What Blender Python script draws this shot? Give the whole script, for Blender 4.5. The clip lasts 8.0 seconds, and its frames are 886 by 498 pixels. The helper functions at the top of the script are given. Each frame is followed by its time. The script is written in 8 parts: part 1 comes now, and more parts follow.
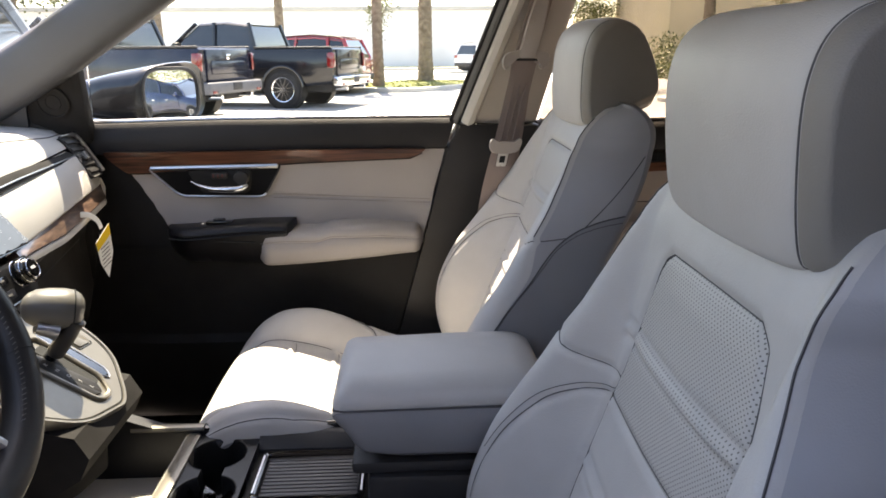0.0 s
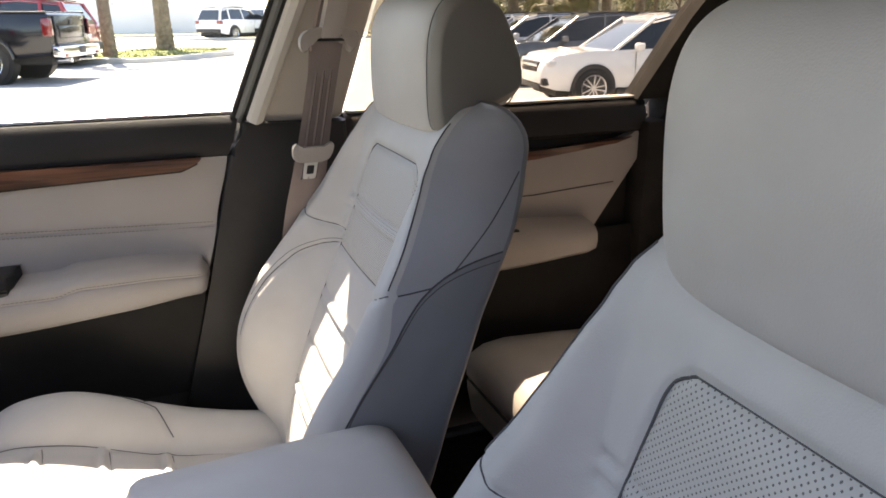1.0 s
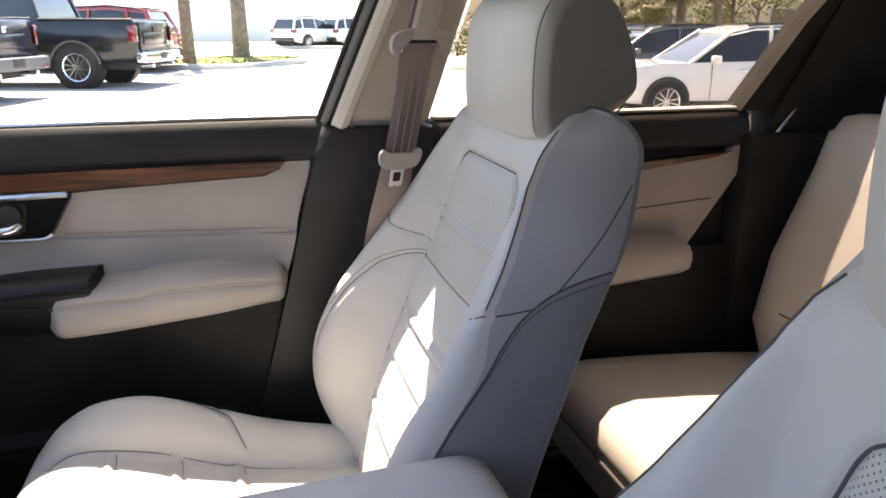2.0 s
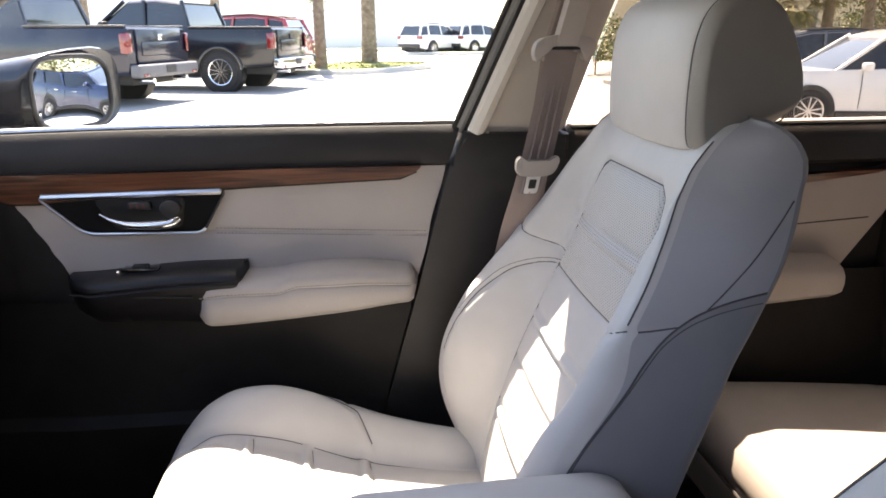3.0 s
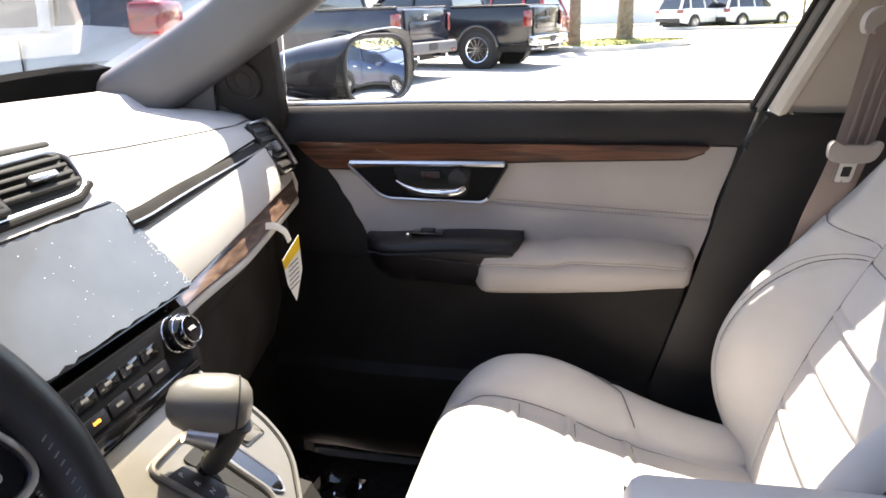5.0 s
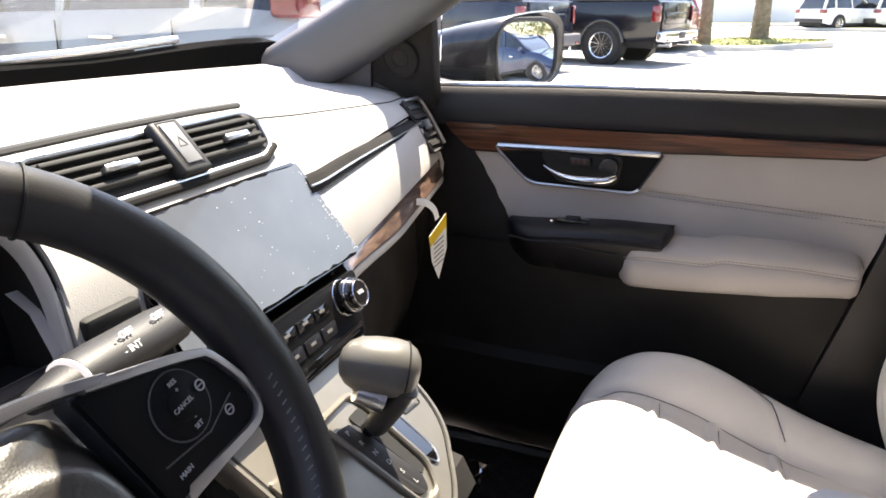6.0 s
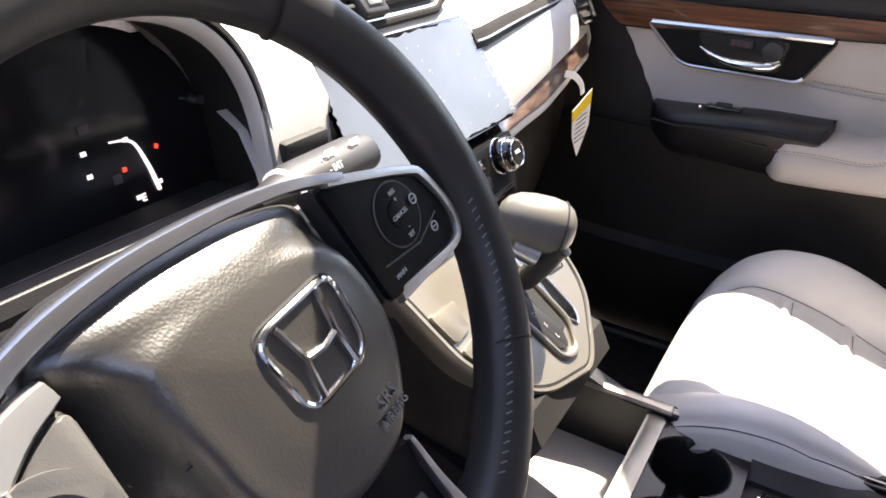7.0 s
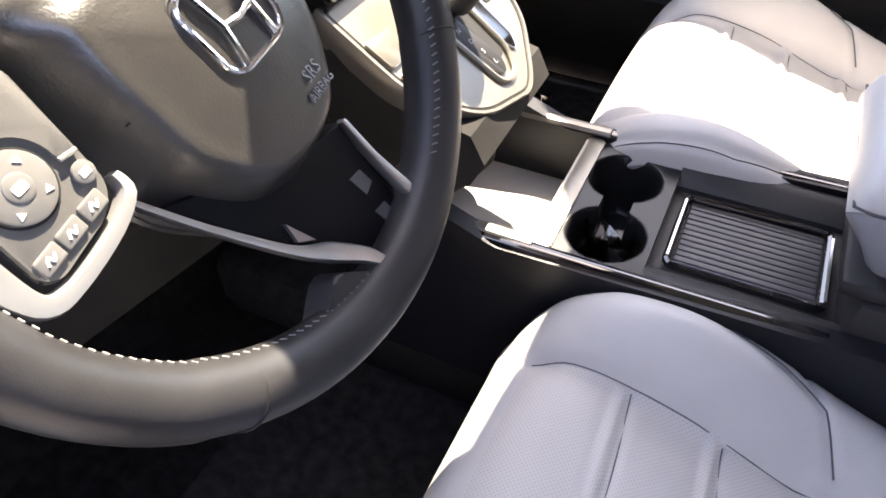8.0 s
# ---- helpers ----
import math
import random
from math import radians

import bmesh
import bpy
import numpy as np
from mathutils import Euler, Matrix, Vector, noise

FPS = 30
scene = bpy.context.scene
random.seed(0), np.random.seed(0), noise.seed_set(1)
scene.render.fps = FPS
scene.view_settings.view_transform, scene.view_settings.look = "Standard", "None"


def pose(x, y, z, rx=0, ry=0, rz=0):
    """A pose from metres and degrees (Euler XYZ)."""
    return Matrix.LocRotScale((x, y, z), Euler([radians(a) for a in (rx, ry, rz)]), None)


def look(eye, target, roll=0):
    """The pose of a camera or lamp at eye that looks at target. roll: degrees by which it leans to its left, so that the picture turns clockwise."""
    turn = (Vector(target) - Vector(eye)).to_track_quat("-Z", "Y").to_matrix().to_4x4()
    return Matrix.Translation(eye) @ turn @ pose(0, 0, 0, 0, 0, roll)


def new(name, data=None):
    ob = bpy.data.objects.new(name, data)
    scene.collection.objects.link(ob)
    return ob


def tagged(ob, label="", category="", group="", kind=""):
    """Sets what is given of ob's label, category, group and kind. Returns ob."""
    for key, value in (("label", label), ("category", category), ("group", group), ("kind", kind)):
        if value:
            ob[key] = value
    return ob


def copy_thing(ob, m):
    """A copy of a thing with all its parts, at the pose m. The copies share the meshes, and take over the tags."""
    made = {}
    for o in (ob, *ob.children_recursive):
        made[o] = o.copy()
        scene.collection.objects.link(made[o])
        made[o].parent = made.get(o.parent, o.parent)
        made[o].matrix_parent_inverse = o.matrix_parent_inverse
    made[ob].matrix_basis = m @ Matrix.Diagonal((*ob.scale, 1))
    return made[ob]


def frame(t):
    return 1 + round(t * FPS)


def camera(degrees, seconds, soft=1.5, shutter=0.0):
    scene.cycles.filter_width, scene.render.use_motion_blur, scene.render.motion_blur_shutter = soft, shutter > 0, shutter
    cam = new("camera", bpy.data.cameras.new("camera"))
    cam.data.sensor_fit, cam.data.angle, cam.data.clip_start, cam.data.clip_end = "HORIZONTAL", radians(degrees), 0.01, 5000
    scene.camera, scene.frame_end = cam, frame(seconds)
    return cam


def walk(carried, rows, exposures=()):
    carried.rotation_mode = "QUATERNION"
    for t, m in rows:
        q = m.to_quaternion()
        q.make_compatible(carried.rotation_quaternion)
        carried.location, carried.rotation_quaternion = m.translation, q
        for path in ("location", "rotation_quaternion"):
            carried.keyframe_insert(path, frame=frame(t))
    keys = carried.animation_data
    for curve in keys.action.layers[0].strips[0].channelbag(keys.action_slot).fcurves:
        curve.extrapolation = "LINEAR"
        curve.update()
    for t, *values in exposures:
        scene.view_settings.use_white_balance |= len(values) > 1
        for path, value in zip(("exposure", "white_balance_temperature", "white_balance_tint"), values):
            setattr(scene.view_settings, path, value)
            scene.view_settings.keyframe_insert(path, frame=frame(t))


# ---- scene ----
cam = camera(64.5, 8.0, soft=1.7)
PATH = [
    (0, (-0.103, -0.893, 1.243), (-0.018, 1.03, 0.701), -0.4),
    (0.2, (-0.125, -0.798, 1.246), (0.143, 1.109, 0.707), -0.8),
    (0.5, (-0.141, -0.668, 1.26), (0.363, 1.179, 0.68), -1.6),
    (1, (-0.136, -0.557, 1.262), (0.577, 1.202, 0.629), -0.3),
    (1.2, (-0.141, -0.531, 1.257), (0.565, 1.231, 0.627), 0.1),
    (2.3, (-0.16, -0.48, 1.248), (0.307, 1.37, 0.647), -0.1),
    (2.5, (-0.164, -0.478, 1.25), (0.241, 1.387, 0.65), -0.2),
    (3, (-0.183, -0.474, 1.249), (0.056, 1.422, 0.658), -0.1),
    (3.5, (-0.203, -0.477, 1.248), (-0.122, 1.43, 0.651), -0.1),
    (4, (-0.223, -0.481, 1.247), (-0.29, 1.426, 0.648), 0.1),
    (4.5, (-0.244, -0.49, 1.245), (-0.462, 1.405, 0.642), -0.2),
    (4.7, (-0.242, -0.487, 1.252), (-0.548, 1.387, 0.623), -1.0),
    (5.8, (-0.306, -0.492, 1.232), (-0.945, 1.291, 0.589), -0.5),
    (6, (-0.318, -0.502, 1.231), (-1.016, 1.255, 0.578), -0.2),
    (6.5, (-0.349, -0.524, 1.223), (-1.205, 1.146, 0.53), 0.5),
    (6.7, (-0.354, -0.536, 1.214), (-1.253, 1.065, 0.421), 0.9),
    (7, (-0.359, -0.549, 1.204), (-1.251, 0.976, 0.266), 1.7),
    (7.2, (-0.359, -0.554, 1.194), (-1.204, 0.906, 0.119), 2.0),
    (7.5, (-0.347, -0.567, 1.188), (-1.137, 0.823, -0.013), 1.0),
    (8, (-0.314, -0.587, 1.17), (-0.953, 0.68, -0.24), -1.3),
]
EXPOSURES = [(0, 2.62, 8050, 20), (0.5, 2.48, 8150, 20), (1, 2.62, 7850, 20), (2.5, 2.86, 7600, 22), (4.5, 2.96, 7500, 22.5), (6, 2.74, 7550, 23), (7, 3.18, 7450, 26), (8, 3.74, 7850, 25)]
walk(cam, [(t, look(eye, target, roll)) for t, eye, target, roll in PATH], EXPOSURES)

# ---- light: a clear midday, sun high on the car's right ----
SUN_TO = Vector((-0.06, 0.54, 1.0)).normalized()
world = bpy.data.worlds.new("world")
scene.world = world
world.use_nodes = True
sky = world.node_tree.nodes.new("ShaderNodeTexSky")
sky.sky_type, sky.sun_disc = "NISHITA", False
sky.sun_elevation = math.asin(SUN_TO.z)
sky.sun_rotation = math.atan2(SUN_TO.x, SUN_TO.y)
world.node_tree.links.new(sky.outputs["Color"], world.node_tree.nodes["Background"].inputs["Color"])
world.node_tree.nodes["Background"].inputs["Strength"].default_value = 0.12
sun = new("sun", bpy.data.lights.new("sun", "SUN"))
sun.data.energy, sun.data.angle, sun.data.color = 5.0, radians(0.53), (1.0, 0.95, 0.87)
sun.matrix_world = look(SUN_TO * 50, (0, 0, 0))


# ---- materials ----
def material(name, color, rough=0.5, metal=0.0, spec=0.5, vary=0.0, vary_scale=8.0, grain=0.0, grain_scale=300.0,
             emit=None, emit_strength=0.0, coat=0.0, second=None, random=0.0, rough_vary=0.0):
    """A surface with colour variation at two scales and fine relief."""
    m = bpy.data.materials.new(name)
    m.use_nodes = True
    nt = m.node_tree
    b = nt.nodes["Principled BSDF"]
    b.inputs["Base Color"].default_value = (*color, 1)
    b.inputs["Roughness"].default_value = rough
    b.inputs["Metallic"].default_value = metal
    b.inputs["Specular IOR Level"].default_value = spec
    b.inputs["Coat Weight"].default_value = coat
    b.inputs["Coat Roughness"].default_value = 0.05
    tc = nt.nodes.new("ShaderNodeTexCoord")
    if vary or second:
        big = nt.nodes.new("ShaderNodeTexNoise")
        big.inputs["Scale"].default_value = vary_scale
        big.inputs["Detail"].default_value = 6
        nt.links.new(tc.outputs["Object"], big.inputs["Vector"])
        mix = nt.nodes.new("ShaderNodeMix")
        mix.data_type = "RGBA"
        lo = [c * (1 - vary) for c in color]
        hi = list(second) if second else [min(1, c * (1 + vary)) for c in color]
        mix.inputs["A"].default_value = (*lo, 1)
        mix.inputs["B"].default_value = (*hi, 1)
        ramp = nt.nodes.new("ShaderNodeMapRange")
        ramp.inputs["From Min"].default_value, ramp.inputs["From Max"].default_value = 0.3, 0.7
        nt.links.new(big.outputs["Fac"], ramp.inputs["Value"])
        nt.links.new(ramp.outputs["Result"], mix.inputs["Factor"])
        out = mix.outputs["Result"]
        if random:
            info = nt.nodes.new("ShaderNodeObjectInfo")
            hsv = nt.nodes.new("ShaderNodeHueSaturation")
            mr = nt.nodes.new("ShaderNodeMapRange")
            mr.inputs["To Min"].default_value, mr.inputs["To Max"].default_value = 1 - random, 1 + random
            nt.links.new(info.outputs["Random"], mr.inputs["Value"])
            nt.links.new(mr.outputs["Result"], hsv.inputs["Value"])
            nt.links.new(out, hsv.inputs["Color"])
            out = hsv.outputs["Color"]
        nt.links.new(out, b.inputs["Base Color"])
        if rough_vary:
            rr = nt.nodes.new("ShaderNodeMapRange")
            rr.inputs["To Min"].default_value, rr.inputs["To Max"].default_value = rough - rough_vary, rough + rough_vary
            nt.links.new(big.outputs["Fac"], rr.inputs["Value"])
            nt.links.new(rr.outputs["Result"], b.inputs["Roughness"])
    if grain:
        vo = nt.nodes.new("ShaderNodeTexVoronoi")
        vo.inputs["Scale"].default_value = grain_scale
        no = nt.nodes.new("ShaderNodeTexNoise")
        no.inputs["Scale"].default_value = grain_scale * 0.3
        no.inputs["Detail"].default_value = 5
        add = nt.nodes.new("ShaderNodeMath")
        bump = nt.nodes.new("ShaderNodeBump")
        bump.inputs["Strength"].default_value = grain
        bump.inputs["Distance"].default_value = 0.3 / grain_scale
        nt.links.new(tc.outputs["Object"], vo.inputs["Vector"])
        nt.links.new(tc.outputs["Object"], no.inputs["Vector"])
        nt.links.new(vo.outputs["Distance"], add.inputs[0])
        nt.links.new(no.outputs["Fac"], add.inputs[1])
        nt.links.new(add.outputs["Value"], bump.inputs["Height"])
        nt.links.new(bump.outputs["Normal"], b.inputs["Normal"])
    if emit:
        b.inputs["Emission Color"].default_value = (*emit, 1)
        b.inputs["Emission Strength"].default_value = emit_strength
    return m


def perforated(name, color, axes, pitch=0.0052, depth=0.35):
    """Leather with rows of small punched holes; axes: the two object axes along which the rows run."""
    m = material(name, color, 0.5, vary=0.04, grain=0.3, grain_scale=900)
    nt = m.node_tree
    b = nt.nodes["Principled BSDF"]
    old = b.inputs["Base Color"].links[0].from_socket
    tc = nt.nodes.new("ShaderNodeTexCoord")
    sep = nt.nodes.new("ShaderNodeSeparateXYZ")
    nt.links.new(tc.outputs["Object"], sep.inputs["Vector"])

    def node(op, a, c=None):
        n = nt.nodes.new("ShaderNodeMath")
        n.operation = op
        for k, v in enumerate((a, c)):
            if v is None:
                continue
            if isinstance(v, (int, float)):
                n.inputs[k].default_value = v
            else:
                nt.links.new(v, n.inputs[k])
        return n.outputs["Value"]

    p, q = (node("DIVIDE", sep.outputs[a], pitch) for a in axes)
    a, c = node("ADD", p, q), node("SUBTRACT", p, q)
    a, c = (node("ABSOLUTE", node("SUBTRACT", node("FRACT", v), 0.5)) for v in (a, c))
    hole = node("LESS_THAN", node("ADD", node("MULTIPLY", a, a), node("MULTIPLY", c, c)), 0.036)
    mix = nt.nodes.new("ShaderNodeMix")
    mix.data_type = "RGBA"
    nt.links.new(hole, mix.inputs["Factor"])
    nt.links.new(old, mix.inputs["A"])
    mix.inputs["B"].default_value = (color[0] * depth, color[1] * depth, color[2] * depth, 1)
    nt.links.new(mix.outputs["Result"], b.inputs["Base Color"])
    return m


def wood(name, dark, light, along):
    m = material(name, dark, 0.28, coat=0.6)
    nt = m.node_tree
    tc = nt.nodes.new("ShaderNodeTexCoord")
    mp = nt.nodes.new("ShaderNodeMapping")
    mp.inputs["Scale"].default_value = [6 if k == along else 110 for k in range(3)]
    no = nt.nodes.new("ShaderNodeTexNoise")
    no.inputs["Scale"].default_value, no.inputs["Detail"].default_value, no.inputs["Distortion"].default_value = 1.0, 8, 0.6
    ramp = nt.nodes.new("ShaderNodeValToRGB")
    ramp.color_ramp.elements[0].position, ramp.color_ramp.elements[0].color = 0.36, (*dark, 1)
    ramp.color_ramp.elements[1].position, ramp.color_ramp.elements[1].color = 0.66, (*light, 1)
    nt.links.new(tc.outputs["Object"], mp.inputs["Vector"])
    nt.links.new(mp.outputs["Vector"], no.inputs["Vector"])
    nt.links.new(no.outputs["Fac"], ramp.inputs["Fac"])
    nt.links.new(ramp.outputs["Color"], nt.nodes["Principled BSDF"].inputs["Base Color"])
    return m


def pane_material(name, tint, gloss=1.0):
    """A thin clear pane: light goes straight through, the surface mirrors a little."""
    m = bpy.data.materials.new(name)
    m.use_nodes = True
    nt = m.node_tree
    nt.nodes.remove(nt.nodes["Principled BSDF"])
    tr, gl = nt.nodes.new("ShaderNodeBsdfTransparent"), nt.nodes.new("ShaderNodeBsdfGlossy")
    tr.inputs["Color"].default_value = (*tint, 1)
    gl.inputs["Roughness"].default_value = 0.0
    fr, mx = nt.nodes.new("ShaderNodeFresnel"), nt.nodes.new("ShaderNodeMixShader")
    fr.inputs["IOR"].default_value = 1.0 + 0.45 * gloss
    nt.links.new(fr.outputs["Fac"], mx.inputs["Fac"])
    nt.links.new(tr.outputs["BSDF"], mx.inputs[1])
    nt.links.new(gl.outputs["BSDF"], mx.inputs[2])
    nt.links.new(mx.outputs["Shader"], nt.nodes["Material Output"].inputs["Surface"])
    return m


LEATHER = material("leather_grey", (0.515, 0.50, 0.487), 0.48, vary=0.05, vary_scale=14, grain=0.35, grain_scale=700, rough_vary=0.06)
# side vinyl made darker and bluer to hold the shade on it
LEATHER_SIDE_SHADED = material("vinyl_grey_shaded", (0.245, 0.245, 0.262), 0.55, vary=0.05, vary_scale=10, grain=0.35, grain_scale=800)
# shaded copy of LEATHER for the backrest's upper sides
LEATHER_UPPER_SHADED = material("leather_upper_shaded", (0.375, 0.37, 0.39), 0.5, vary=0.05, vary_scale=12, grain=0.35, grain_scale=700)
PERF_BACK = perforated("perforated_back", (0.50, 0.48, 0.455), (1, 2), depth=0.24)
PERF_CUSHION = perforated("perforated_cushion", (0.50, 0.48, 0.455), (0, 1), 0.0045, 0.72)
THREAD = material("thread_grey", (0.085, 0.082, 0.086), 0.8)
THREAD_DOOR = material("thread_door", (0.19, 0.178, 0.172), 0.8)
SWITCH_BLACK = material("black_switch_panel", (0.008, 0.008, 0.011), 0.42, spec=0.35, vary=0.2, vary_scale=10, grain=0.3, grain_scale=600)
SOFT_GREY = material("soft_touch_grey", (0.47, 0.45, 0.425), 0.6, vary=0.05, vary_scale=9, grain=0.4, grain_scale=900)
DOOR_GREY = material("door_leatherette", (0.38, 0.354, 0.343), 0.55, vary=0.05, vary_scale=7, grain=0.35, grain_scale=600)
BLACK = material("black_plastic", (0.021, 0.020, 0.021), 0.52, vary=0.25, vary_scale=12, grain=0.3, grain_scale=950)
BLACK_MATTE = material("matte_black_trim", (0.026, 0.024, 0.023), 0.85, spec=0.15, vary=0.25, vary_scale=12, grain=0.3, grain_scale=800)
BLACK_DOOR = material("black_door_top", (0.020, 0.019, 0.021), 0.6, spec=0.35, vary=0.25, vary_scale=6, grain=0.3, grain_scale=500)
DARK = material("dark_recess", (0.010, 0.010, 0.010), 0.7, vary=0.3)
COWL_BLACK = material("cowl_black", (0.004, 0.004, 0.004), 0.95, spec=0.05, vary=0.2)
PIANO = material("piano_black", (0.006, 0.006, 0.007), 0.06, coat=1.0, vary=0.3, vary_scale=40)
CHROME = material("chrome", (0.80, 0.80, 0.81), 0.10, metal=1.0, vary=0.04, vary_scale=60)
SATIN = material("satin_silver", (0.62, 0.62, 0.64), 0.30, metal=1.0, vary=0.05, vary_scale=60, grain=0.1, grain_scale=1500)
CHAMPAGNE = material("champagne_trim", (0.27, 0.245, 0.205), 0.36, metal=0.65, vary=0.06, vary_scale=30)
WOOD_DOOR = wood("wood_trim_x", (0.036, 0.014, 0.009), (0.185, 0.074, 0.042), 0)
WOOD_DASH = wood("wood_trim_y", (0.048, 0.028, 0.022), (0.185, 0.118, 0.086), 1)
CARPET = material("black_carpet", (0.019, 0.018, 0.018), 0.95, spec=0.1, vary=0.4, vary_scale=60, grain=1.0, grain_scale=900)
PILLAR = material("pillar_cloth", (0.46, 0.43, 0.40), 0.85, spec=0.2, vary=0.05, grain=0.3, grain_scale=900)
HEADLINER = material("headliner", (0.52, 0.49, 0.46), 0.95, spec=0.1, vary=0.04, grain=0.4, grain_scale=700)
BELT = material("belt_webbing", (0.26, 0.205, 0.19), 0.8, vary=0.08, grain=0.7, grain_scale=700)
BELT_PLASTIC = material("belt_plastic", (0.37, 0.33, 0.305), 0.5, vary=0.05, grain=0.2)
WHEEL_LEATHER = material("wheel_leather", (0.021, 0.020, 0.021), 0.42, spec=0.5, vary=0.25, vary_scale=20, grain=0.12, grain_scale=800)
PAD = material("airbag_cover", (0.031, 0.0275, 0.024), 0.36, spec=1.0, vary=0.15, vary_scale=12, grain=0.2, grain_scale=680)
BLADE = material("satin_blade", (0.36, 0.36, 0.39), 0.28, metal=0.9, vary=0.05, vary_scale=40, grain=0.08, grain_scale=1500)
SILVER_PAINT = material("silver_paint", (0.52, 0.515, 0.51), 0.32, metal=0.75, vary=0.04, vary_scale=40, grain=0.08, grain_scale=1500)
# left key pad: paler taupe puts the sunlight on it into the colour
KEY_TAUPE_LIT = material("sunlit_key_panel", (0.105, 0.100, 0.094), 0.42, vary=0.06, vary_scale=40, grain=0.2, grain_scale=1200)
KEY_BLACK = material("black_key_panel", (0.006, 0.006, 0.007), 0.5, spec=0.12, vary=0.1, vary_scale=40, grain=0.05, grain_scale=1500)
# left keys, lightened the same way for the sun
KEY_GLOSS_LIT = material("sunlit_glossy_key", (0.15, 0.145, 0.138), 0.16, coat=0.5, vary=0.06, vary_scale=40)
SCREEN = material("screen_glass", (0.014, 0.014, 0.016), 0.12, coat=0.0, spec=0.25, vary=0.2)
FILM = material("protective_film", (0.13, 0.142, 0.16), 0.30, coat=0.4, vary=0.12, vary_scale=18)
WHITE = material("white_print", (0.80, 0.80, 0.78), 0.6, vary=0.03)
YELLOW = material("yellow_print", (0.85, 0.55, 0.01), 0.6, vary=0.04)
DULL_PRINT = material("dull_legend", (0.16, 0.15, 0.14), 0.5)
PRINT = material("pale_legend", (0.55, 0.55, 0.55), 0.5, emit=(0.8, 0.82, 0.85), emit_strength=0.15)
LIT_WHITE = material("lit_white", (0.6, 0.6, 0.6), 0.5, emit=(0.9, 0.95, 1.0), emit_strength=0.2)
LIT_RED = material("lit_red", (0.5, 0.02, 0.02), 0.5, emit=(1.0, 0.05, 0.03), emit_strength=0.35)
DULL_RED = material("dull_red", (0.10, 0.02, 0.018), 0.5)
LIT_ORANGE = material("lit_orange", (0.5, 0.15, 0.02), 0.5, emit=(1.0, 0.25, 0.03), emit_strength=0.6)
RUBBER = material("rubber", (0.016, 0.016, 0.017), 0.75, vary=0.2, grain=0.4, grain_scale=200)
GLASS_SIDE = pane_material("side_glass", (0.90, 0.93, 0.91), 0.5)
GLASS_REAR = pane_material("privacy_glass", (0.65, 0.62, 0.57), 0.5)
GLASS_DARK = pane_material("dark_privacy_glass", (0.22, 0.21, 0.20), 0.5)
GLASS_FRONT = pane_material("windshield_glass", (0.74, 0.785, 0.77), 1.0)
CLEAR_PLASTIC = pane_material("clear_plastic", (0.86, 0.86, 0.86), 1.3)


# ---- building helpers ----
ORIGIN = {}


def thing(name, base, label, category, group="", kind=""):
    ob = new(name)
    ob.location = base
    ob.empty_display_size = 0.05
    ORIGIN[ob] = Vector(base)
    return tagged(ob, label, category, group, kind)


def to_mesh(name, bm, mat, smooth=38):
    me = bpy.data.meshes.new(name)
    bmesh.ops.recalc_face_normals(bm, faces=bm.faces)
    bm.to_mesh(me)
    bm.free()
    if mat:
        me.materials.append(mat)
    if smooth:
        me.shade_smooth()
        me.set_sharp_from_angle(angle=radians(smooth))
    return me


def part(name, bm, mat, parent, label="", smooth=38):
    """One mesh, authored in the place's coordinates, under a thing or under a part of it."""
    base = ORIGIN[parent]
    bmesh.ops.translate(bm, verts=bm.verts, vec=-base)
    ob = new(name, to_mesh(name, bm, mat, smooth))
    ob.parent = parent
    ORIGIN[ob] = base
    return tagged(ob, label)


def structure(name, bm, mat, label, smooth=38, kind="structure", category=""):
    ob = new(name, to_mesh(name, bm, mat, smooth))
    ORIGIN[ob] = Vector((0, 0, 0))
    return tagged(ob, label, category or name.split("_")[0], kind=kind)


def loft(bm, rings, closed=True, caps=True):
    """Joins rings of equal length, each a list of points."""
    vs = [[bm.verts.new(p) for p in r] for r in rings]
    n = len(vs[0])
    for a, b in zip(vs, vs[1:]):
        for i in range(n if closed else n - 1):
            j = (i + 1) % n
            bm.faces.new((a[i], a[j], b[j], b[i]))
    if caps and closed:
        bm.faces.new(vs[0][::-1])
        bm.faces.new(vs[-1])
    return bm


def box(x0, x1, y0, y1, z0, z1, bevel=0.0, seg=2, bm=None):
    own = bmesh.new()
    bmesh.ops.create_cube(own, size=1)
    for v in own.verts:
        v.co = Vector((x0 + (v.co.x + 0.5) * (x1 - x0), y0 + (v.co.y + 0.5) * (y1 - y0), z0 + (v.co.z + 0.5) * (z1 - z0)))
    if bevel:
        bmesh.ops.bevel(own, geom=own.edges[:], offset=bevel, segments=seg, profile=0.5, affect="EDGES")
    if bm is None:
        return own
    merge(bm, own)
    return bm


def merge(bm, other, m=None):
    """Adds a bmesh to another, moved by m."""
    me = bpy.data.meshes.new("piece")
    if m is not None:
        bmesh.ops.transform(other, matrix=m, verts=other.verts)
    other.to_mesh(me)
    other.free()
    bm.from_mesh(me)
    bpy.data.meshes.remove(me)
    return bm


def moved(bm, m):
    bmesh.ops.transform(bm, matrix=m, verts=bm.verts)
    return bm


